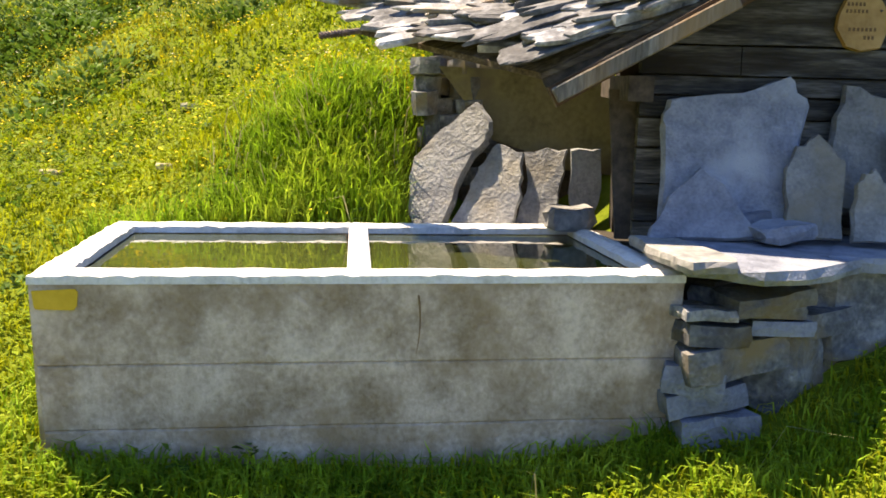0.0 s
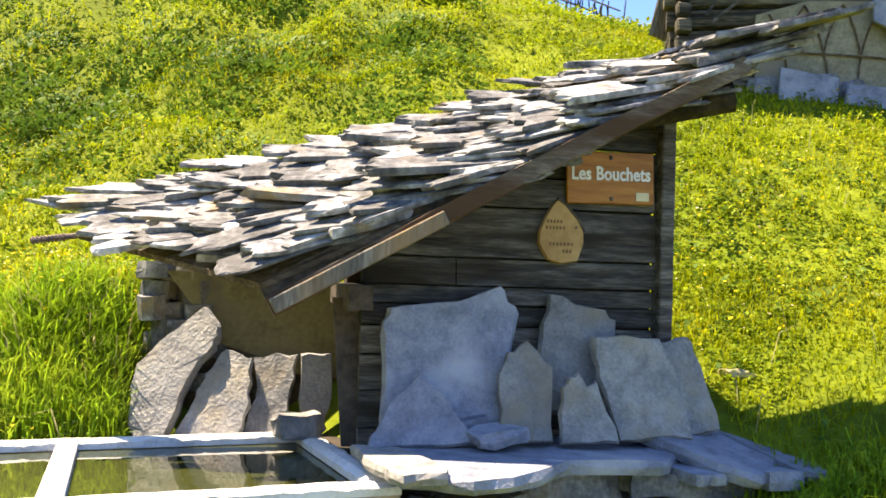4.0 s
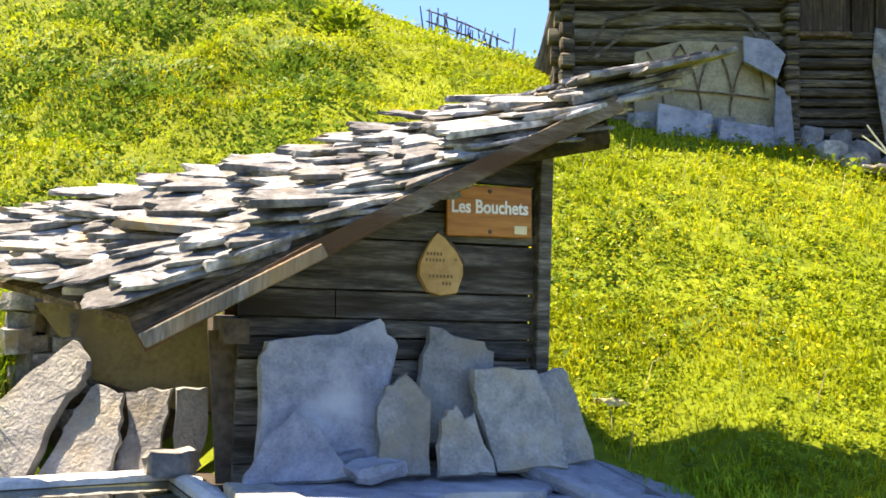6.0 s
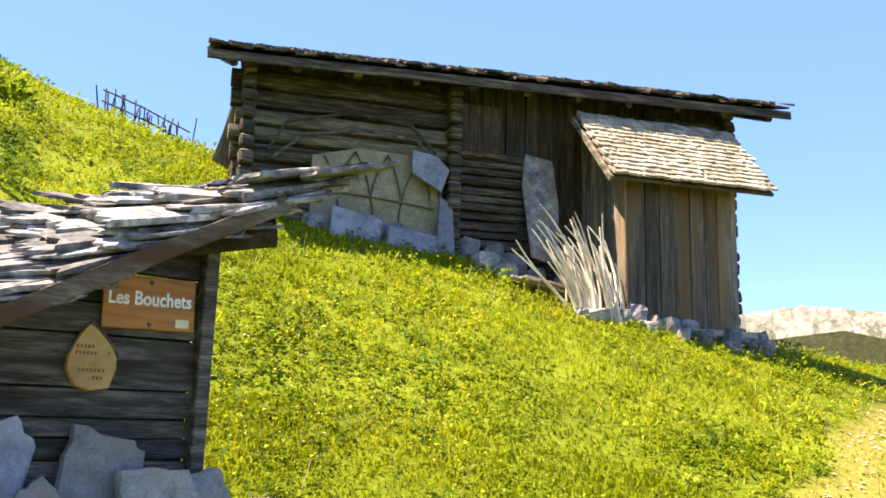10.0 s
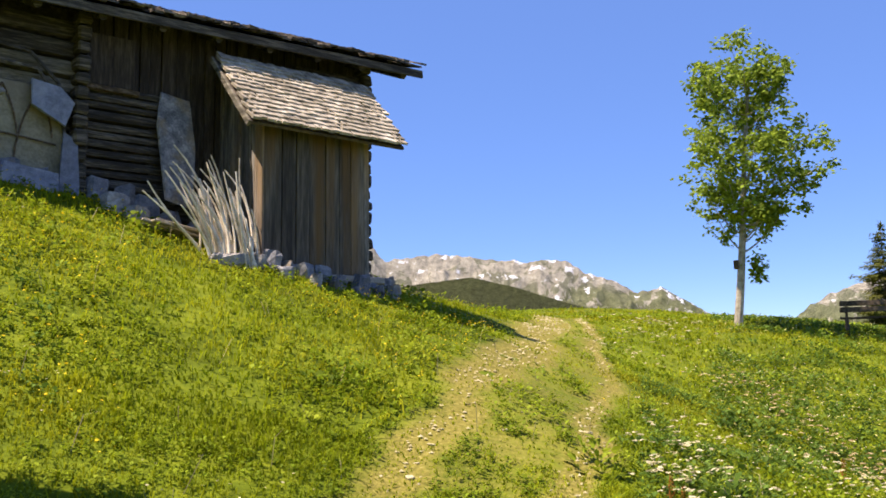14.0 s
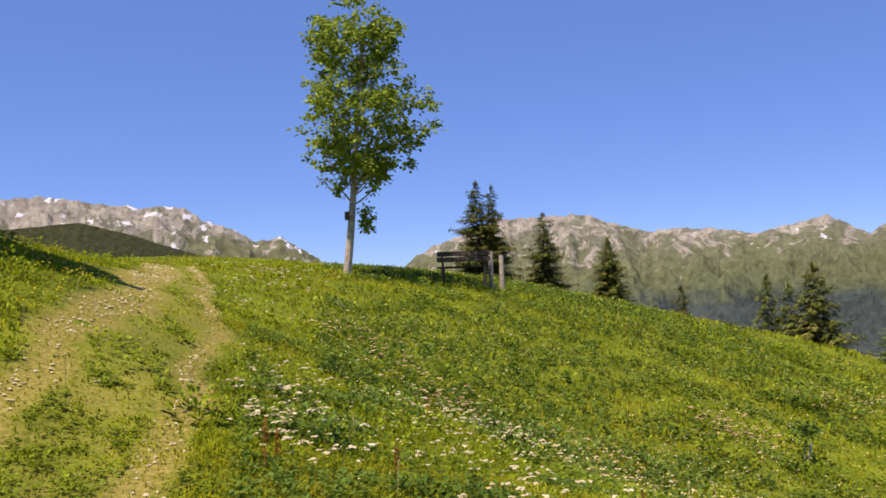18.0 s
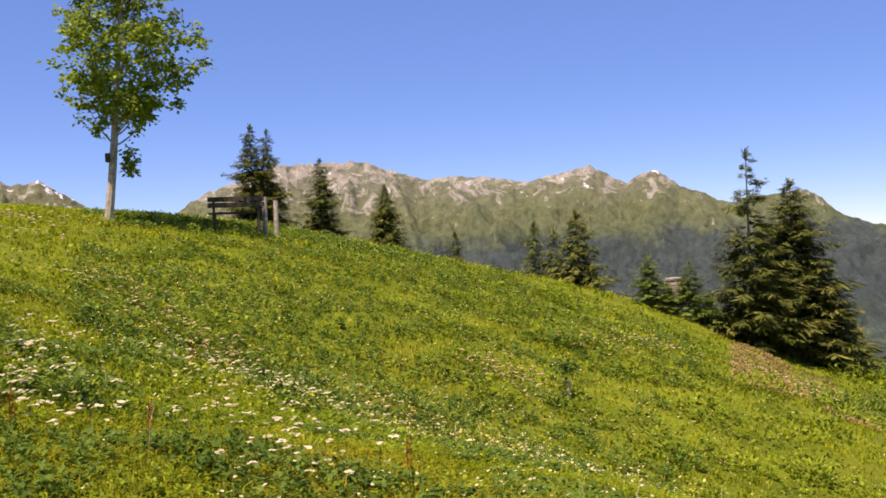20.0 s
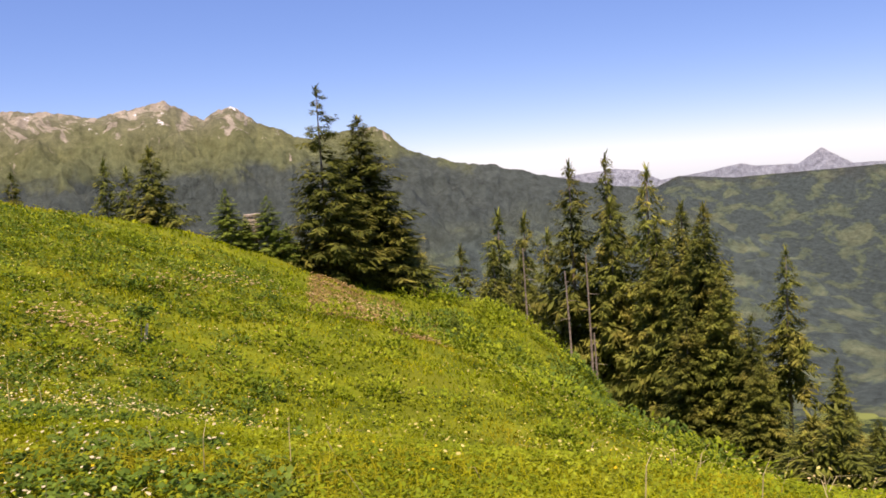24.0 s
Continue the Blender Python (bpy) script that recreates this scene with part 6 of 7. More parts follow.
def grow_grass():
    rng = np.random.default_rng(7)
    zones = [  # count, from, to, bearings, height, width
        (105000, 2.2, 7.5, -38, 150, (0.035, 0.1), (0.006, 0.013)),
        (145000, 6.5, 14.0, -38, 155, (0.035, 0.09), (0.01, 0.02)),
        (95000, 13.0, 26.0, -35, 158, (0.045, 0.11), (0.018, 0.036)),
        (55000, 25.0, 46.0, -5, 160, (0.07, 0.15), (0.035, 0.075)),
        (14000, 0.0, 2.3, 0, 360, (0.035, 0.09), (0.008, 0.016)),
        (16000, 2.2, 9.0, 150, 322, (0.05, 0.11), (0.014, 0.03)),
    ]
    for k, (n, r0, r1, a0, a1, hh, ww) in enumerate(zones):
        x, y = field(rng, n, r0, r1, a0, a1)
        tall = 0.55 * patchy(x, y, 0.9, 1.0 + k) + 0.45 * patchy(x, y, 3.3, 2.0 + k)
        wear = wear_at(x, y)
        near_track = wear > 0.3
        keep = ~bare(x, y) & (rng.random(n) > 0.93 * wear ** 1.5)
        x, y, tall, nt = x[keep], y[keep], tall[keep], near_track[keep]
        h = rng.uniform(*hh, len(x)) * (0.4 + 1.2 * tall) * np.where(nt, 0.5, 1.0)
        h = h * np.where(rng.random(len(x)) < 0.06, 1.7, 1.0)
        co = blades(rng, x, y, h, rng.uniform(*ww, len(x)), rng.uniform(0.5, 1.5, len(x)))
        mesh_from("meadow_grass", co, 2 * len(x), 4, M_BLADE, "dense sunlit green meadow grass", "grass")
    # long rank grass round the trough and behind it
    spots = []
    for n, fx, fy, dy in ((2600, lambda s: TL * s, lambda s: 0 * s, -0.12), (1800, lambda s: TL * s * 0.75 - 0.2, lambda s: TW + 0 * s, 0.22), (900, lambda s: 0 * s, lambda s: TW * s, 0)):
        s = rng.random(n)
        lx = fx(s) + rng.normal(0, 0.05, n) + (-0.12 if dy == 0 else 0)
        ly = fy(s) + dy + rng.normal(0, 0.09, n)
        spots.append((TR[0][0] * lx + TR[0][1] * ly + TR[0][3], TR[1][0] * lx + TR[1][1] * ly + TR[1][3]))
    n = 5200
    cx, cy = rng.normal(-0.72, 0.3, n), rng.normal(6.05, 0.28, n)
    spots.append((cx, cy))
    n = 2600
    s = rng.random(n)
    spots.append((1.1 + 2.5 * s + rng.normal(0, 0.1, n), 3.55 + 0.55 * s + rng.normal(0, 0.13, n)))
    x, y = np.concatenate([p[0] for p in spots]), np.concatenate([p[1] for p in spots])
    keep = ~bare(x, y)
    x, y = x[keep], y[keep]
    h = rng.uniform(0.1, 0.3, len(x)) * np.where(y < 4.4, 0.55, 1.0)
    co = blades(rng, x, y, h, rng.uniform(0.006, 0.013, len(x)), rng.uniform(0.3, 1.1, len(x)))
    mesh_from("rank_grass", co, 2 * len(x), 4, M_RANK, "long rank grass tufts round the trough and hut", "grass")
    # dry stalks
    n = 500
    x, y = np.concatenate([rng.normal(-0.75, 0.35, 160), field(rng, n, 3, 14, -35, 150)[0]]), np.concatenate([rng.normal(6.05, 0.2, 160), field(rng, n, 3, 14, -35, 150)[1]])
    keep = ~bare(x, y)
    x, y = x[keep], y[keep]
    co = blades(rng, x, y, rng.uniform(0.15, 0.4, len(x)), np.full(len(x), 0.007), rng.uniform(0.4, 1.3, len(x)))
    mesh_from("dry_stalks", co, 2 * len(x), 4, M_DRY, "pale dry stalks among the grass", "grass")


grow_grass()
strew_grit()


def sow(name, n, material, label, size, zone, seed, patch=(0.5, 0.55), stem=0.1, petals=6):
    """Small flower heads standing just over the grass: flat rosettes a little domed."""
    rng = np.random.default_rng(seed)
    x, y = field(rng, n * 4, *zone)
    keep = (patchy(x, y, patch[0], seed) > patch[1]) & ~bare(x, y) & (np.abs(track_offset(x, y) - 0.1) > 0.75) & ((y > 5.2) | (x > 4.4) | (x < -2.2))
    x, y = x[keep][:n], y[keep][:n]
    m = len(x)
    r = 0.62 * rng.uniform(*size, m) * (1 + 0.03 * np.hypot(x, y))
    z = land(x, y) + rng.uniform(0.6, 1.5, m) * stem
    tx, ty = rng.uniform(-0.5, 0.5, m), rng.uniform(-0.5, 0.5, m)
    a = np.linspace(0, 2 * np.pi, petals, endpoint=False)
    rag = rng.uniform(0.65, 1.15, (m, petals))
    px = x[:, None] + r[:, None] * rag * np.cos(a)
    py = y[:, None] + r[:, None] * rag * np.sin(a)
    pz = z[:, None] + r[:, None] * rag * (tx[:, None] * np.cos(a) + ty[:, None] * np.sin(a))
    mesh_from(name, np.stack([px, py, pz], -1).reshape(-1, 3), m, petals, material, label, "flowers")


sow("yellow_flowers", 2800, M_PETAL_Y, "small yellow meadow flowers", (0.011, 0.021), (4.4, 14, -38, 44), 3, (0.45, 0.42), 0.13)
sow("yellow_flowers", 500, M_PETAL_Y, "small yellow meadow flowers", (0.009, 0.018), (4.4, 14, 40, 66), 13, (0.45, 0.5), 0.13)
sow("yellow_flowers", 1500, M_PETAL_Y, "small yellow meadow flowers", (0.009, 0.015), (5, 30, 50, 155), 4, (0.5, 0.5), 0.14)
sow("white_flowers", 2000, M_PETAL_W, "small white meadow flowers", (0.008, 0.018), (3.5, 16, -38, 72), 5, (0.6, 0.45), 0.14)
sow("white_flowers", 1500, M_PETAL_W, "white flower heads among the meadow grass", (0.009, 0.02), (3, 20, 76, 106), 6, (0.75, 0.42), 0.16)
sow("white_flowers", 260, M_PETAL_W, "white flower heads among the meadow grass", (0.009, 0.02), (3, 9, 88, 112), 26, (1.1, 0.45), 0.15)
sow("cream_flowers", 700, M_PETAL_C, "pale yellowish flower heads among the grass", (0.007, 0.013), (3, 12, 80, 152), 27, (0.8, 0.4), 0.14)
sow("cream_flowers", 2600, M_PETAL_C, "pale yellowish flower heads among the grass", (0.011, 0.022), (4, 26, 78, 152), 16, (0.35, 0.4), 0.16)
sow("cream_flowers", 3400, M_PETAL_C, "pale yellowish flower heads among the grass", (0.013, 0.024), (9, 32, 78, 150), 28, (0.3, -1.0), 0.15)
sow("faded_seed_heads", 1300, M_PETAL_P, "faded tan flower heads among the grass", (0.01, 0.024), (6, 24, 80, 150), 8, (0.4, 0.6), 0.16)


def umbels(name, spots, material, label, seed):
    """Flat-topped flower heads in loose clusters: x, y, spread, count, head width."""
    rng = np.random.default_rng(seed)
    out = []
    for x, y, spread, n, width in spots:
        hx, hy = x + rng.normal(0, spread, n), y + rng.normal(0, spread, n)
        z = land(hx, hy) + rng.uniform(0.12, 0.3, n)
        w = width * rng.uniform(0.75, 1.5, n) / 2
        for q in range(6):
            a, r = rng.uniform(0, 6.28, n), w * (0.0 if q == 0 else 0.62)
            cx, cy, cz = hx + r * np.cos(a + q), hy + r * np.sin(a + q), z - 0.25 * r + rng.uniform(-0.004, 0.004, n)
            s = w * rng.uniform(0.38, 0.55, n)
            tx, ty = rng.uniform(-0.4, 0.4, n), rng.uniform(-0.4, 0.4, n)
            ang = np.linspace(0, 2 * np.pi, 5, endpoint=False)
            px, py = cx[:, None] + s[:, None] * np.cos(ang), cy[:, None] + s[:, None] * np.sin(ang)
            pz = cz[:, None] + s[:, None] * (tx[:, None] * np.cos(ang) + ty[:, None] * np.sin(ang))
            out.append(np.stack([px, py, pz], -1).reshape(-1, 3))
    co = np.concatenate(out)
    mesh_from(name, co, len(co) // 5, 5, material, label, "flowers")


umbels("white_umbels", [(7.7, 1.7, 0.16, 22, 0.065), (8.1, 1.42, 0.2, 16, 0.06), (9.1, 1.95, 0.22, 26, 0.07), (7.0, 1.3, 0.16, 12, 0.06), (6.8, 0.95, 0.16, 10, 0.06), (11.2, 0.45, 0.3, 26, 0.06), (10.2, 0.1, 0.4, 26, 0.055), (9.0, 0.5, 0.4, 18, 0.05), (8.4, 2.2, 0.3, 12, 0.06), (10.6, 2.3, 0.35, 18, 0.06), (7.6, 0.4, 0.35, 24, 0.05), (6.6, -0.2, 0.3, 22, 0.05), (5.95, -0.5, 0.22, 24, 0.05), (10.95, -0.2, 0.35, 40, 0.06), (8.3, -0.6, 0.7, 18, 0.045), (15.6, 4.2, 0.5, 26, 0.08), (19.0, 5.2, 0.6, 36, 0.09), (21.8, 5.7, 0.7, 44, 0.1)], M_PETAL_W, "white flat-topped umbel flowers in loose clusters", 21)
umbels("faded_flower_patch", [(14.96, 1.75, 0.4, 40, 0.07), (13.7, 0.86, 0.4, 44, 0.07), (12.6, 0.6, 0.35, 30, 0.06), (17.95, -4.1, 0.4, 60, 0.08), (17.46, -4.08, 0.4, 40, 0.08), (16.2, 2.6, 0.4, 30, 0.07), (21.3, -6.4, 0.4, 30, 0.08), (23.5, -9.5, 0.5, 30, 0.09), (26.2, -14.3, 0.5, 60, 0.1), (27.3, -15.6, 0.5, 60, 0.1), (28.1, -16.8, 0.5, 50, 0.1), (22.4, -8.0, 0.5, 30, 0.08), (13.0, -1.5, 0.4, 30, 0.06)], M_PETAL_P, "faded tan flower heads in a loose patch", 22)


# ---- small herbs among the grass ----
def herbs(name, n, zone, seed, ln0, leaves, material, label, patch=(0.8, 0.3)):
    """Low rosettes of small leaves."""
    rng = np.random.default_rng(seed)
    x, y = field(rng, n, *zone)
    keep = ~bare(x, y) & (wear_at(x, y) < 0.42) & (0.5 * patchy(x, y, patch[0], seed) + 0.5 * patchy(x, y, 2.7, seed + 1) > patch[1])
    x, y = np.repeat(x[keep], leaves), np.repeat(y[keep], leaves)
    m = len(x)
    x, y = x + rng.normal(0, ln0 * 0.5, m), y + rng.normal(0, ln0 * 0.5, m)
    a, lean = rng.uniform(0, 2 * np.pi, m), rng.uniform(0.5, 1.4, m)
    ln = ln0 * rng.uniform(0.5, 1.2, m)
    base = np.stack([x, y, land(x, y) + ln0 * rng.uniform(0.2, 1.5, m)], 1)
    out = np.stack([np.cos(a) * np.sin(lean), np.sin(a) * np.sin(lean), np.cos(lean)], 1) * ln[:, None]
    side = np.stack([-np.sin(a), np.cos(a), 0 * a], 1) * (ln * rng.uniform(0.2, 0.34, m))[:, None]
    mid = base + out * 0.5
    tip = base + out + np.array([0, 0, -0.25]) * ln[:, None]
    co = np.stack([base, mid + side, tip, mid - side], 1).reshape(-1, 3)
    mesh_from(name, co, m, 4, material, label, "plants")


herbs("meadow_herbs", 17000, (2.4, 8.5, -38, 150), 31, 0.045, 7, M_HERB, "low leafy herbs among the meadow grass")
herbs("meadow_herbs", 11000, (8.0, 16, -38, 155), 32, 0.07, 7, M_HERB, "low leafy herbs among the meadow grass")
herbs("meadow_herbs", 8000, (15, 34, -30, 158), 33, 0.12, 6, M_HERB, "low leafy herbs among the meadow grass")
# dark herbs grow here, thickened to stand in for grass turned from the sun
herbs("dark_herbs", 7000, (12, 32, 78, 114), 36, 0.1, 8, M_BROAD, "darker leafy herbs among the meadow grass", (0.35, 0.36))
herbs("dark_herbs", 9000, (3, 14, 74, 116), 34, 0.06, 9, M_BROAD, "darker leafy herbs among the meadow grass", (0.9, 0.5))
herbs("dry_plants", 2600, (23, 36, 115.5, 123.5), 41, 0.1, 6, M_RUSSET, "dry russet plants on the broken bank", (0.6, 0.42))
herbs("dark_herbs", 2200, (4, 18, -34, 40), 35, 0.07, 9, M_BROAD, "darker leafy herbs among the meadow grass", (0.7, 0.55))
herbs("dark_herbs", 3600, (8, 22, -36, 16), 38, 0.1, 10, M_BROAD, "darker leafy herbs among the meadow grass", (0.55, 0.62))


# ---- broad-leaved weeds ----
LEAVES = {}


def weed(x, y, size, label, rnd, tall=0.3, n=26):
    rng = np.random.default_rng(rnd)
    a = rng.uniform(0, 2 * np.pi, n)
    r = np.sqrt(rng.random(n)) * size
    bx, by = x + r * np.cos(a), y + r * np.sin(a)
    lean = rng.uniform(0.3, 1.1, n)
    ln = rng.uniform(0.5, 1.0, n) * (0.07 + 0.2 * tall)
    w = ln * rng.uniform(0.3, 0.5, n)
    z = land(bx, by)
    dirx, diry = np.cos(a + rng.normal(0, 0.6, n)), np.sin(a + rng.normal(0, 0.6, n))
    base = np.stack([bx, by, z + tall * 0.85 * rng.random(n) * (1 - 0.7 * (r / size) ** 2)], 1)
    out = np.stack([dirx * np.sin(lean), diry * np.sin(lean), np.cos(lean)], 1)
    side = np.stack([-diry, dirx, 0 * dirx], 1)
    sag = np.array([0, 0, -1.0])
    p = []
    for s, ww in ((0, 0.15), (0.3, 0.85), (0.65, 1.0)):
        c = base + out * (ln * s)[:, None] + sag * (0.25 * ln * s * s)[:, None]
        p.append((c - side * (w * ww / 2)[:, None], c + side * (w * ww / 2)[:, None]))
    tip = base + out * ln[:, None] + sag * (0.3 * ln)[:, None]
    faces = [np.stack([p[0][0], p[0][1], p[1][1], p[1][0]], 1), np.stack([p[1][0], p[1][1], p[2][1], p[2][0]], 1), np.stack([p[2][0], p[2][1], tip, tip + side * 0.001], 1)]
    co = np.concatenate(faces).reshape(-1, 3)
    LEAVES.setdefault(label, []).append(co)


WEEDS = [(7.68, 2.26, 0.22, 0.36), (7.8, 1.26, 0.2, 0.3), (9.0, 2.0, 0.5, 0.2), (8.6, 1.5, 0.5, 0.2), (9.8, 1.4, 0.5, 0.2), (7.9, 0.9, 0.4, 0.2), (11.6, 1.4, 0.5, 0.22), (12.6, 1.9, 0.5, 0.22), (10.6, 0.8, 0.4, 0.2),
         (7.22, 4.31, 0.3, 0.2), (7.5, 4.4, 0.25, 0.22), (8.64, 4.61, 0.3, 0.22), (8.9, 4.75, 0.3, 0.2), (6.9, 4.4, 0.25, 0.2), (9.6, 5.0, 0.35, 0.2), (10.6, 5.5, 0.35, 0.22), (6.3, 4.2, 0.2, 0.16),
         (8.1, 8.0, 0.4, 0.3), (5.1, -0.9, 0.22, 0.2), (6.6, 7.6, 0.3, 0.2), (11.4, 6.0, 0.35, 0.25), (10.95, -0.2, 0.25, 0.3), (20.84, -6.12, 0.5, 0.5), (15.2, -3.0, 0.3, 0.3)]
for k, (x, y, s, t) in enumerate(WEEDS):
    weed(x, y, s, "light green broad-leaved weeds beside the track" if y > 4 and x > 6 or y == 2.26 else "leafy green weeds in the meadow grass", 100 + k, t, 70 if s < 0.45 else 150)
rng_w = np.random.default_rng(77)
for k in range(70):
    az, r = rng_w.uniform(100, 138), rng_w.uniform(16, 32)
    x, y = 0.3 + r * math.sin(radians(az)), r * math.cos(radians(az))
    weed(x, y, rng_w.uniform(0.4, 0.9), "light green leafy weeds on the slope", 200 + k, rng_w.uniform(0.3, 0.55), 170)
for k in range(90):
    az, r = rng_w.uniform(-34, 14), rng_w.uniform(8, 22)
    x, y = 0.3 + r * math.sin(radians(az)), r * math.cos(radians(az))
    weed(x, y, rng_w.uniform(0.4, 1.0), "clump of leafy green weeds on the hill", 300 + k, rng_w.uniform(0.2, 0.42), 220)
for k, (x, y, s, t) in enumerate(((0.3, 16.2, 0.8, 0.5), (0.9, 15.5, 0.7, 0.45), (2.0, 16.4, 0.8, 0.4), (2.65, 16.2, 0.9, 0.45), (3.2, 15.6, 0.8, 0.4), (1.0, 12.7, 0.7, 0.35), (-2.6, 14.8, 0.9, 0.5), (-3.2, 14.1, 0.9, 0.5), (-0.9, 14.2, 0.9, 0.45), (0.2, 12.4, 0.7, 0.35), (-5.3, 12.2, 0.9, 0.45), (-4.7, 12.3, 0.8, 0.4), (-5.9, 11.6, 0.8, 0.4), (-1.9, 12.9, 0.7, 0.35))):
    weed(x, y, s, "dark low shrub on the hillside", 450 + k, t, 420)
weed(3.8, 14.5, 0.42, "light yellowish bush on the hillside", 470, 0.75, 320)
for k in range(90):
    az, r = rng_w.uniform(121, 150), rng_w.uniform(19, 44)
    x, y = 0.3 + r * math.sin(radians(az)), r * math.cos(radians(az))
    weed(x, y, rng_w.uniform(0.9, 1.8), "light green leafy bush on the lower slope" if k % 3 else "leafy green bush on the lower slope", 400 + k, rng_w.uniform(0.4, 0.95), 260)


for k in range(85):
    az, r = rng_w.uniform(123, 143), rng_w.uniform(25, 43)
    x, y = 0.3 + r * math.sin(radians(az)), r * math.cos(radians(az))
    weed(x, y, rng_w.uniform(0.6, 1.3), "light green leafy bush on the lower slope" if k % 4 else "leafy green bush on the lower slope", 700 + k, rng_w.uniform(0.4, 0.9), 300)


for label, cos in LEAVES.items():
    co = np.concatenate(cos)
    mesh_from("leafy_weeds", co, len(co) // 4, 4, M_HERB if label.startswith("light") else M_BROAD, label, "plants")


# ---- dock stalks and the staked sapling ----
def dock(x, y, h, seed):
    rnd = random.Random(seed)
    z = floor_at(x, y)
    t = thing("dock_plant", "rusty brown dock stalk gone to seed", "plant", Matrix.Translation((x, y, z)), "dock stalks")
    bm = bmesh.new()
    rod(bm, (0, 0, -0.03), (0.03, 0.01, h), 0.006, 0.003, 5, (0.01, 0.01, 0), 4)
    part("stem", bm, M_DOCK, t)
    bm = bmesh.new()
    for k in range(90):
        s = rnd.uniform(0.3, 1.0)
        c = Vector((0.03 * s + rnd.gauss(0, 0.022 * (1.25 - s)), rnd.gauss(0, 0.022 * (1.25 - s)), h * s))
        r = rnd.uniform(0.006, 0.012)
        vs = [bm.verts.new(c + Vector((rnd.uniform(-r, r), rnd.uniform(-r, r), rnd.uniform(-r, r)))) for _ in range(4)]
        for f in ((0, 1, 2), (0, 2, 3), (0, 3, 1), (1, 3, 2)):
            bm.faces.new([vs[i] for i in f])
    tagged(part("seed_head", bm, M_DOCK, t), "crumbly rust-coloured seeds", kind="stuff")


for k, (x, y, h) in enumerate(((6.72, 1.42, 0.38), (6.8, 1.36, 0.3), (6.95, 0.55, 0.3), (6.38, -1.08, 0.28), (10.9, 0.75, 0.32))):
    dock(x, y, h, 600 + k)


def build_sapling():
    rnd = random.Random(95)
    x, y = 17.66, -5.23
    t = thing("sapling", "small leafy sapling tied to a leaning pale stake", "sapling", Matrix.Translation((x, y, floor_at(x, y))))
    bm = bmesh.new()
    rod(bm, (0, 0, -0.1), (0.02, -0.1, 0.36), 0.03, 0.026, 7)
    part("stake", bm, M_STICK, t, "pale leaning stake")
    bm = bmesh.new()
    rod(bm, (0.05, 0.03, -0.05), (0.04, -0.02, 0.72), 0.014, 0.006, 6)
    part("stem", bm, M_BARK, t)
    rng = np.random.default_rng(96)
    n = 240
    c = rng.normal(0, 1, (n, 3)) * np.array([0.13, 0.13, 0.1]) + np.array([0.04, -0.02, 0.6])
    a = rng.uniform(0, 6.28, n)
    d = np.stack([np.cos(a), np.sin(a), rng.uniform(-0.8, 0.2, n)], 1) * 0.09
    sd = np.stack([-np.sin(a), np.cos(a), rng.uniform(-0.5, 0.5, n)], 1) * 0.028
    me = mesh_from("leaves", np.stack([c, c + d * 0.5 + sd, c + d, c + d * 0.5 - sd], 1).reshape(-1, 3), n, 4, M_BROAD, None, "")
    part("leaves", me, M_BROAD, t)


build_sapling()


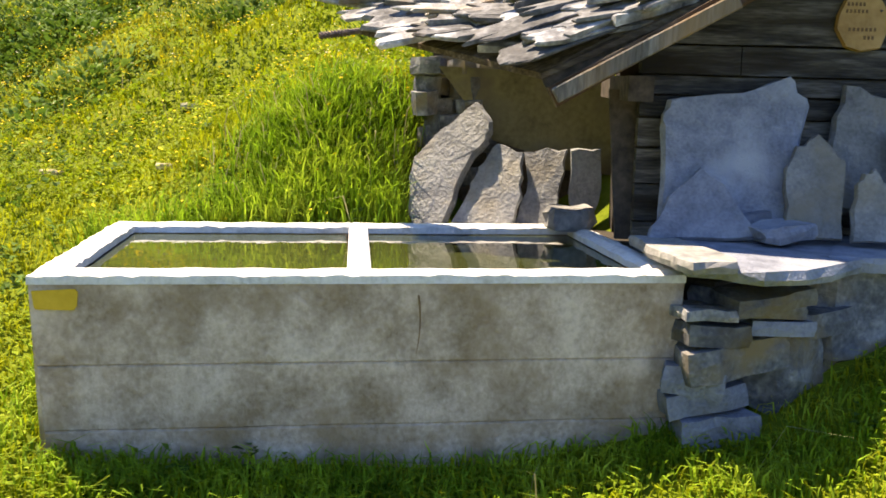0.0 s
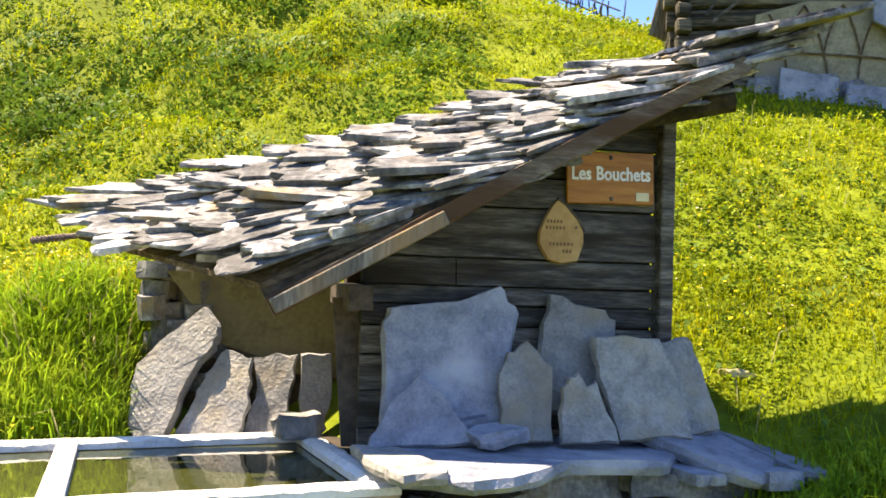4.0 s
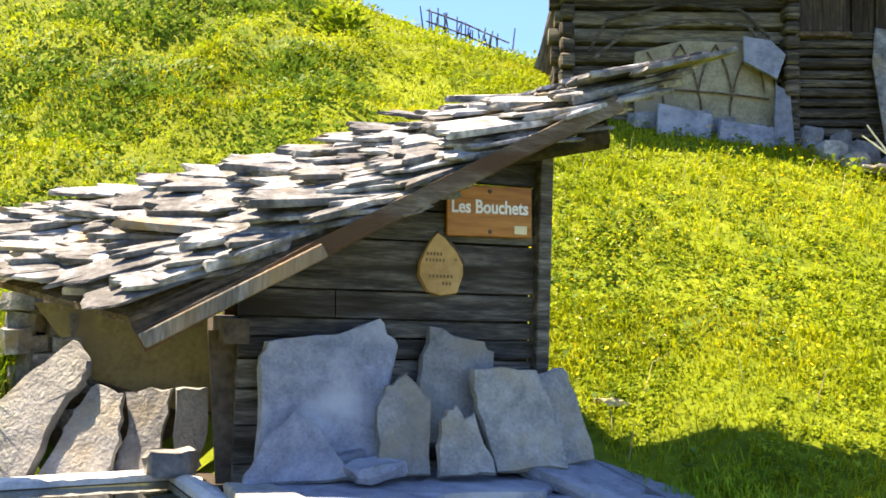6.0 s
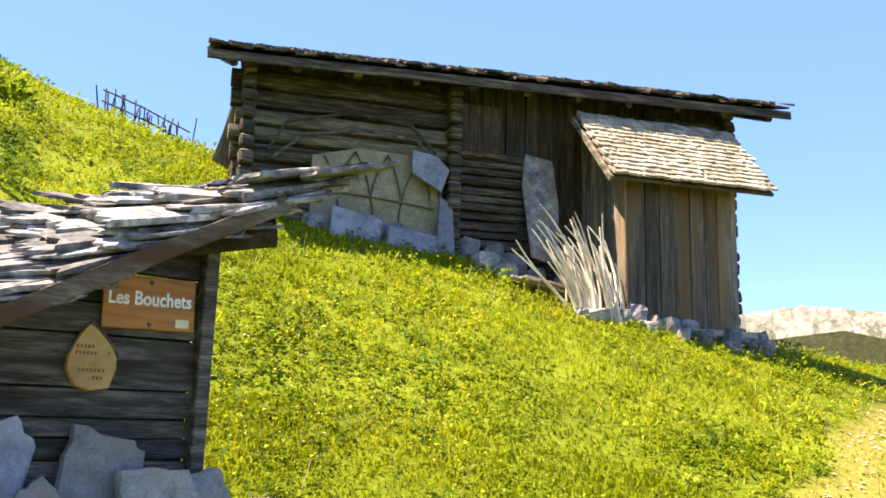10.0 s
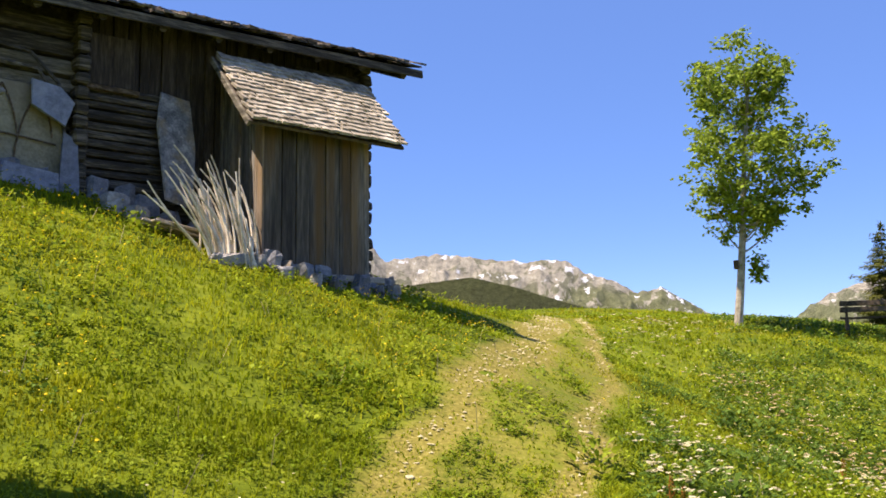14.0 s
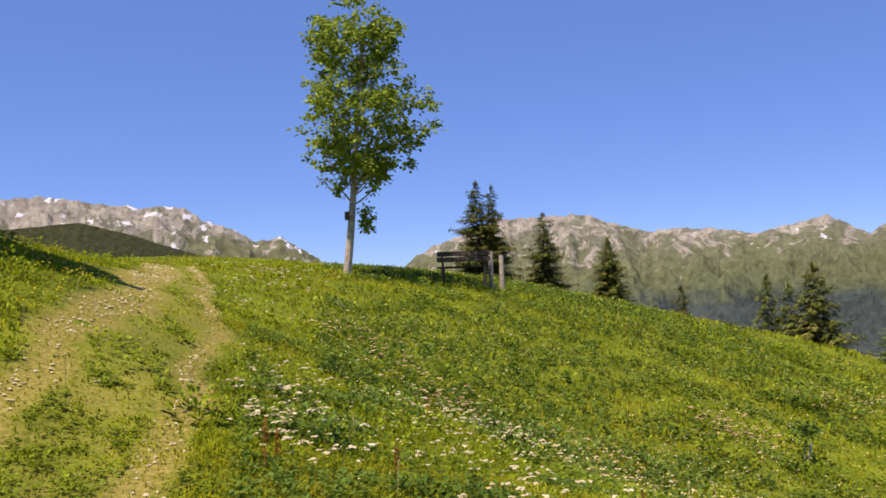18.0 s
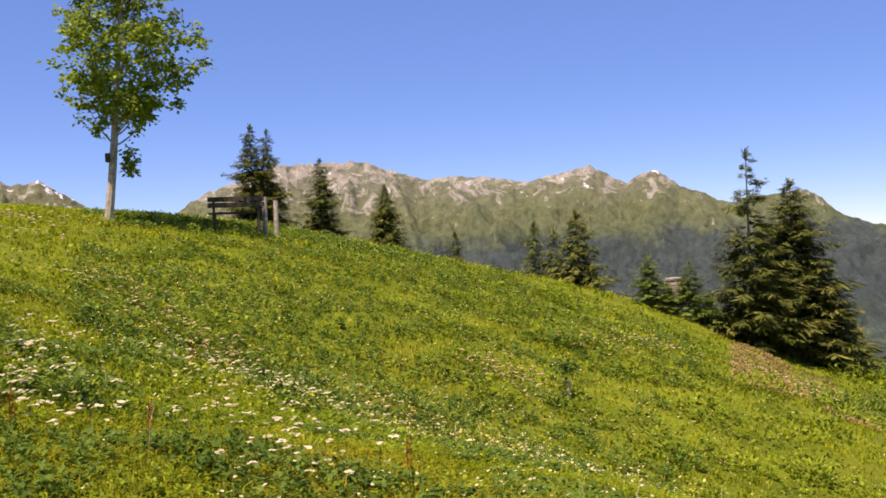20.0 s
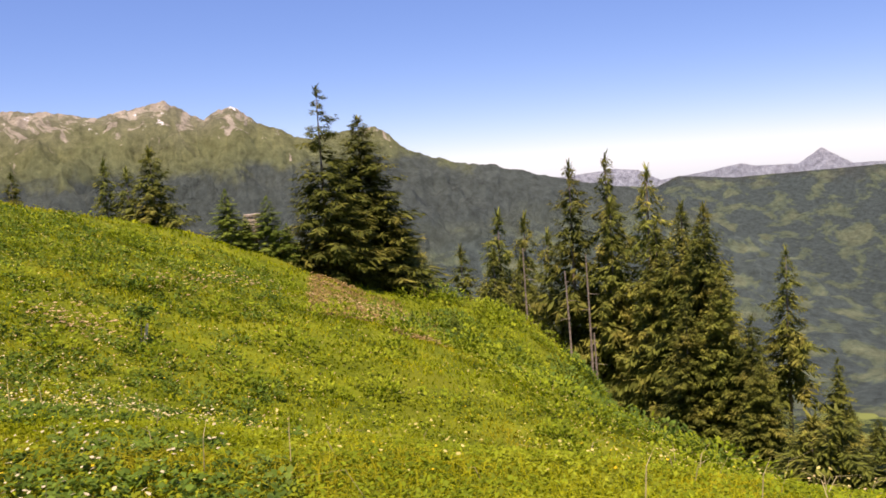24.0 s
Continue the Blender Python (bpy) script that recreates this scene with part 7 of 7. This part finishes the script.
# ---- the ash tree ----
def build_ash():
    rnd = random.Random(81)
    base = Vector((24.98, 4.4, 0))
    base.z = floor_at(base.x, base.y)
    t = thing("ash_tree", "young ash tree with pale slim trunk and airy crown", "tree", Matrix.Translation(base))
    right = Vector((0.21, -0.98, 0))
    away = Vector((0.98, 0.21, 0))
    lean = lambda z: right * (0.095 * z + 0.02 * math.sin(z)) + Vector((0, 0, z))
    bm = bmesh.new()
    zs = [-0.2, 0.4, 1.0, 1.7, 2.4, 3.2, 4.0, 4.9, 5.8, 6.7]
    for a, b in zip(zs, zs[1:]):
        r = lambda z: 0.105 * (1 - z / 8.2) + 0.012
        rod(bm, lean(a), lean(b), r(a), r(b), 9)
    trunk = part("trunk", bm, M_BARK, t)
    hull = [(2.3, -0.05, 0.85), (2.9, -0.5, 1.4), (3.4, -0.8, 1.95), (4.0, -1.1, 2.6), (4.6, -1.2, 2.75), (5.3, -0.95, 2.25), (6.0, -0.95, 1.75), (6.8, -1.0, 1.6), (7.4, -0.4, 1.15), (7.75, 0.35, 0.8)]
    zz = [h[0] for h in hull]
    lo = lambda z: float(np.interp(z, zz, [h[1] for h in hull]))
    hi = lambda z: float(np.interp(z, zz, [h[2] for h in hull]))
    clusters = []
    for k in range(44):
        z0 = 1.9 + 4.6 * (k / 44) + rnd.uniform(-0.1, 0.1)
        az = k * 2.4 + rnd.uniform(-0.4, 0.4)
        z1 = min(7.5, z0 + rnd.uniform(0.5, 1.3))
        l, h = lo(z1), hi(z1)
        c, rad = (l + h) / 2, (h - l) / 2
        f = rnd.uniform(0.72, 1.0)
        tip = right * (c + rad * f * math.cos(az)) + away * (rad * f * math.sin(az) * 0.9) + Vector((0, 0, z1))
        bm = bmesh.new()
        s = lean(z0)
        rod(bm, s, tip, 0.034 * (1.1 - z0 / 8), 0.008, 6, (0, 0, -0.12), 5)
        part("limb", bm, M_BARK, trunk)
        for q in range(7):
            u = rnd.uniform(0.35, 1.08)
            p = s.lerp(tip, u) + Vector((rnd.gauss(0, 0.2), rnd.gauss(0, 0.2), rnd.gauss(0, 0.14)))
            clusters.append(p)
    for q in range(70):
        z = rnd.uniform(2.6, 7.5)
        l, h = lo(z), hi(z)
        a = rnd.uniform(0, 6.28)
        f = math.sqrt(rnd.uniform(0.4, 1.0))
        clusters.append(right * ((l + h) / 2 + (h - l) / 2 * f * math.cos(a)) + away * ((h - l) / 2 * f * math.sin(a)) + Vector((0, 0, z)))
    for q in range(7):
        clusters.append(lean(1.55) + right * rnd.uniform(0.2, 0.45) + Vector((rnd.gauss(0, 0.06), rnd.gauss(0, 0.06), rnd.uniform(-0.35, 0.25))))
    rng = np.random.default_rng(82)
    C = np.array([tuple(c) for c in clusters])
    per = 38
    P = np.repeat(C, per, 0) + rng.normal(0, 1, (len(C) * per, 3)) * np.array([0.1, 0.1, 0.085])
    n = len(P)
    a = rng.uniform(0, 2 * np.pi, n)
    d = np.stack([np.cos(a), np.sin(a), rng.uniform(-0.9, 0.3, n)], 1)
    d /= np.linalg.norm(d, axis=1)[:, None]
    up = rng.normal(0, 1, (n, 3))
    s = np.cross(d, up)
    s /= np.linalg.norm(s, axis=1)[:, None]
    ln = rng.uniform(0.09, 0.17, n)[:, None]
    w = ln * 0.3
    co = np.stack([P, P + d * ln * 0.45 + s * w, P + d * ln, P + d * ln * 0.45 - s * w], 1).reshape(-1, 3)
    me = mesh_from("crown", co, n, 4, M_ASHLEAF, None, "")
    part("crown", me, M_ASHLEAF, t, "airy crown of small green leaves")
    bm = bmesh.new()
    box(bm, -0.1, 0.1, -0.06, 0.06, -0.11, 0.11, bevel=0.01)
    put(part("nest_box", bm, M_RAFTER, t, "small wooden nest box on the trunk"), Matrix.Translation(lean(1.62) - right * 0.12))


build_ash()


# ---- spruces ----
def spruce_mesh(seed, levels, n_per, droop, fill, bare_to=0.05, ragged=0.25, thin=0.0):
    """A spruce crown of unit height: tiers of drooping boughs, each bough a fan of needle sprays with gaps between."""
    rng = np.random.default_rng(seed)
    quads = []
    for k in range(levels):
        s = (k + 0.5) / levels
        z0 = bare_to + (1 - bare_to) * s ** 0.92
        reach = 0.19 * (1 - s) ** 0.75 * (1 + rng.uniform(-ragged, ragged)) + 0.012
        m = max(4, int(n_per * (1 - 0.6 * s)))
        for j in range(m):
            if rng.random() > fill * (1 - thin * s):
                continue
            a = 2 * np.pi * (j + rng.uniform(-0.4, 0.4)) / m + k * 1.1
            r = reach * rng.uniform(0.65, 1.15)
            out = np.array([np.cos(a), np.sin(a), 0])
            side = np.array([-np.sin(a), np.cos(a), 0])
            base = np.array([0, 0, z0])
            for q in range(19):
                u = 0.1 + 0.9 * q / 18
                c = base + out * r * u + np.array([0, 0, -droop * r * (u - 0.45 * u ** 3) + 0.006 * rng.normal()])
                ln = r * (0.36 - 0.2 * u) * rng.uniform(0.7, 1.3) + 0.007
                for sg in (-1, 1):
                    d = out * 0.65 + side * sg * rng.uniform(0.5, 1.0) + np.array([0, 0, -0.45 + 0.3 * rng.normal()])
                    d /= np.linalg.norm(d)
                    w = np.cross(d, np.array([rng.normal() * 0.5, rng.normal() * 0.5, 1.0]))
                    w /= np.linalg.norm(w)
                    wd = ln * 0.12
                    quads.append([c, c + d * ln * 0.5 + w * wd, c + d * ln, c + d * ln * 0.5 - w * wd])
                    if q > 7 and q % 2:
                        dd = np.array([0, 0, -1.0]) + out * 0.3 + side * sg * 0.3
                        quads.append([c - side * wd * 0.7, c + side * wd * 0.7, c + dd * ln * 0.9 + side * wd * 0.2, c + dd * ln * 0.9 - side * wd * 0.2])
    for q in range(14):
        a = rng.uniform(0, 6.28)
        z = 0.95 + 0.05 * q / 14
        d = np.array([np.cos(a) * 0.5, np.sin(a) * 0.5, 0.9])
        p = np.array([0, 0, z])
        w = np.array([-np.sin(a), np.cos(a), 0]) * 0.004
        quads.append([p - w, p + w, p + d * 0.03 + w * 0.3, p + d * 0.03 - w * 0.3])
    co = np.array(quads).reshape(-1, 3)
    return mesh_from("crown", co, len(quads), 4, M_NEEDLE, None, "")


SPRUCE = [spruce_mesh(1, 30, 12, 0.55, 0.85, 0.05, 0.4), spruce_mesh(2, 34, 11, 0.7, 0.82, 0.06, 0.35), spruce_mesh(3, 42, 13, 0.6, 0.94, 0.04, 0.2), spruce_mesh(4, 30, 9, 0.8, 0.6, 0.3, 0.45), spruce_mesh(5, 28, 10, 0.4, 0.9, 0.02, 0.3), spruce_mesh(6, 34, 10, 0.45, 0.9, 0.05, 0.4, 0.75)]
YOUNG = SPRUCE[4].copy()
YOUNG.materials.clear()
YOUNG.materials.append(M_NEEDLE_YOUNG)
TRUNK_ME = mesh_of((lambda b: (rod(b, (0, 0, -0.05), (0, 0, 0.97), 0.013, 0.002, 7), b)[-1])(bmesh.new()), "trunk")
TRUNK_ME.materials.append(M_BARK_DARK)


def spruce(x, y, top, wide, kind, label, material=None, turn=0.0, group="spruces on the slope"):
    z = floor_at(x, y)
    h = top - z
    t = thing("spruce", label, "tree", pose(x, y, z, 0, 0, turn), group)
    c = part("crown", YOUNG if material is M_NEEDLE_YOUNG else SPRUCE[kind], M_NEEDLE, t)
    c.matrix_basis = Matrix.Diagonal((h * wide * 1.35, h * wide * 1.35, h, 1))
    k = part("trunk", TRUNK_ME, M_BARK_DARK, t)
    k.matrix_basis = Matrix.Diagonal((h, h, h, 1))
    return t


DARK = "dark green spruce standing on the meadow's edge"
for k, (x, y, top, wide, kind) in enumerate((
        (41.63, 1.74, 7.47, 1.15, 0), (42.3, 1.08, 7.35, 0.95, 1), (43.69, -1.23, 6.15, 1.2, 0), (45.53, -4.33, 5.03, 1.15, 2), (52.04, -8.71, 2.7, 0.9, 0),
        (62.81, -15.94, 3.3, 0.85, 1), (62.3, -17.2, 2.7, 0.85, 0), (55.33, -16.75, 3.69, 1.15, 2))):
    spruce(x, y, top, wide, kind, DARK, turn=k * 67)
for k, (x, y, top, wide, kind) in enumerate(((34.68, -17.51, 5.08, 1.15, 5), (36.59, -20.34, 3.96, 1.5, 2), (36.4, -21.9, 0.2, 1.4, 0), (37.6, -23.4, -1.6, 1.4, 2), (41.23, -26.22, -2.99, 1.0, 4), (35.6, -19.2, 0.5, 1.6, 2))):
    spruce(x, y, top, wide, kind, "large dense green spruce on the slope's edge", turn=k * 81)
for k, (x, y, top) in enumerate(((35.3, -13.6, 1.3), (34.73, -15.03, 0.9), (35.0, -14.2, 0.2), (34.3, -15.6, -0.2), (28.13, -19.06, -3.6), (26.5, -16.3, -3.0))):
    t = spruce(x, y, max(top, floor_at(x, y) + 0.7), 1.5, 4, "young light green spruce in the meadow", M_NEEDLE_YOUNG, k * 50, group="young spruces")
for k, (x, y, top, wide, kind) in enumerate((
        (74.3, -56, -3.4, 0.75, 0), (72.7, -58, -3.8, 0.7, 1), (70.0, -52.0, -6.5, 0.8, 2), (59.2, -52.3, 1.06, 0.72, 0), (57.2, -54.5, 1.6, 0.66, 3), (53.5, -55.4, 0.44, 0.7, 3), (55.5, -53.2, -2.0, 0.8, 1), (47.6, -52.7, -2.2, 0.85, 2), (43.8, -50.7, -2.2, 0.85, 2),
        (45.8, -52.0, -4.0, 0.85, 0), (40.5, -48.2, -6.3, 0.95, 2), (37.9, -47.8, -8.9, 1.0, 0), (50.5, -53.0, -3.5, 0.85, 2), (66.6, -46.0, -5.5, 0.8, 0), (64.0, -50.5, -7.0, 0.8, 2), (39.73, -53.91, -5.35, 0.7, 3), (36.5, -54.5, -12.5, 0.9, 0), (38.84, -59.38, -16.9, 1.2, 2), (32.13, -51.79, -15.2, 1.6, 0), (42.0, -46.5, -8.0, 1.0, 1), (35.5, -45.5, -11.0, 1.2, 2), (61.5, -51.5, -4.5, 0.8, 1), (22.9, -33.9, -9.3, 1.5, 2), (21.2, -34.8, -10.6, 1.6, 0), (24.6, -34.6, -10.0, 1.5, 2), (19.6, -36.0, -11.6, 1.7, 2), (26.5, -37.5, -11.0, 1.3, 0))):
    spruce(x, y, top, wide, kind, "tall old spruce in the dark stand below", turn=k * 73, group="stand of tall spruces")


def dead_trunk(x, y, top, seed):
    """A bare standing stem with a few broken snags."""
    rnd = random.Random(seed)
    z = floor_at(x, y)
    t = thing("dead_trunk", "bare pale dead spruce stem among the stand", "tree", Matrix.Translation((x, y, z)), "dead stems in the stand")
    bm = bmesh.new()
    h = top - z
    rod(bm, (0, 0, -0.3), (rnd.uniform(-0.3, 0.3), 0, h), 0.11, 0.04, 7, (rnd.uniform(-0.1, 0.1), 0, 0), 5)
    part("stem", bm, M_BARK_DARK, t)
    for k in range(7):
        zz, a = h * rnd.uniform(0.35, 0.95), rnd.uniform(0, 6.28)
        bm = bmesh.new()
        rod(bm, (0, 0, zz), (0.7 * math.cos(a), 0.7 * math.sin(a), zz - 0.1), 0.025, 0.01, 5)
        part("snag", bm, M_BARK_DARK, t)


for k, (x, y, top) in enumerate(((44.46, -38.77, -5.36), (45.14, -41.02, -4.57), (49.22, -39.31, -4.17), (42.03, -38.49, -8.97))):
    dead_trunk(x, y, top, 880 + k)


# ---- bench, boards and fence ----
def build_bench():
    b = thing("bench", "dark weathered wooden bench with backrest facing the valley", "bench", Matrix.Translation((26.4, 1.35, floor_at(26.4, 1.35) + 0.1)) @ Matrix.Rotation(radians(-86), 4, "Z") @ Matrix.Diagonal((0.78, 1, 1, 1)))
    for x in (-0.75, 0.75):
        bm = bmesh.new()
        box(bm, x - 0.06, x + 0.06, -0.25, 0.2, -0.5, 0.42, bevel=0.01)
        part("leg", bm, M_DARKEND, b)
        bm = bmesh.new()
        box(bm, x - 0.04, x + 0.04, -0.3, -0.22, -0.5, 0.86, bevel=0.01)
        part("back_post", bm, M_DARKEND, b)
    for y in (-0.16, -0.02, 0.12):
        bm = bmesh.new()
        box(bm, -0.95, 0.9, y - 0.06, y + 0.06, 0.42, 0.465, bevel=0.006)
        part("seat_plank", bm, M_DARKEND, b)
    for z in (0.58, 0.74):
        bm = bmesh.new()
        box(bm, -0.95, 0.95, -0.34, -0.3, z, z + 0.13, bevel=0.006)
        part("back_plank", bm, M_DARKEND, b)
    for x, h in ((0.9, 0.82), (1.2, 0.78)):
        bm = bmesh.new()
        rod(bm, (0, 0, -0.2), (0.05, 0, h + 0.3), 0.07, 0.065, 8)
        px, py = 26.36 + 0.07 * x + 0.2, 1.5 - x
        solo("post", bm, M_BARK, "short pale wooden post by the bench", "post", "posts by the bench", place=Matrix.Translation((px, py, floor_at(px, py))))


build_bench()


def build_woodpile():
    x, y = 35.41, -14.69
    w = thing("board_stack", "small stack of pale boards between young spruces", "boards", Matrix.Translation((x, y, floor_at(x, y))))
    for k in range(7):
        bm = bmesh.new()
        box(bm, -0.3, 0.3, -0.28, 0.28, 0.5 + 0.16 * k, 0.6 + 0.16 * k, bevel=0.01, jit=0.02)
        part("board", bm, M_PALEBOARD, w)
    for sx in (-0.25, 0.25):
        bm = bmesh.new()
        rod(bm, (sx, 0, -0.1), (sx, 0, 1.5), 0.05, 0.05, 6)
        part("stake", bm, M_BARK, w)


build_woodpile()


def build_fence():
    """Old paling fence on the hill's shoulder."""
    rnd = random.Random(91)
    f = thing("paling_fence", "old grey paling fence on the hilltop", "fence")
    a, b = Vector((6.75, 18.9, 0)), Vector((8.45, 18.2, 0))
    n = 30
    for k in range(n):
        p = a.lerp(b, k / (n - 1)) + Vector((rnd.uniform(-0.04, 0.04), rnd.uniform(-0.04, 0.04), 0))
        z = floor_at(p.x, p.y)
        bm = bmesh.new()
        h = rnd.uniform(0.42, 0.7) + (0.25 if k == n - 1 else 0)
        rod(bm, (p.x, p.y, z - 0.1), (p.x + rnd.uniform(-0.16, 0.16), p.y, z + h), 0.022, 0.014, 5)
        part("pale", bm, M_HUTPLANK, f)
    for dz in (0.3, 0.55):
        for k in range(4):
            p, q = a.lerp(b, k / 4), a.lerp(b, (k + 1) / 4)
            bm = bmesh.new()
            rod(bm, (p.x, p.y - 0.03, floor_at(p.x, p.y) + dz), (q.x, q.y - 0.03, floor_at(q.x, q.y) + dz), 0.02, 0.02, 5)
            part("rail", bm, M_HUTPLANK, f)


build_fence()
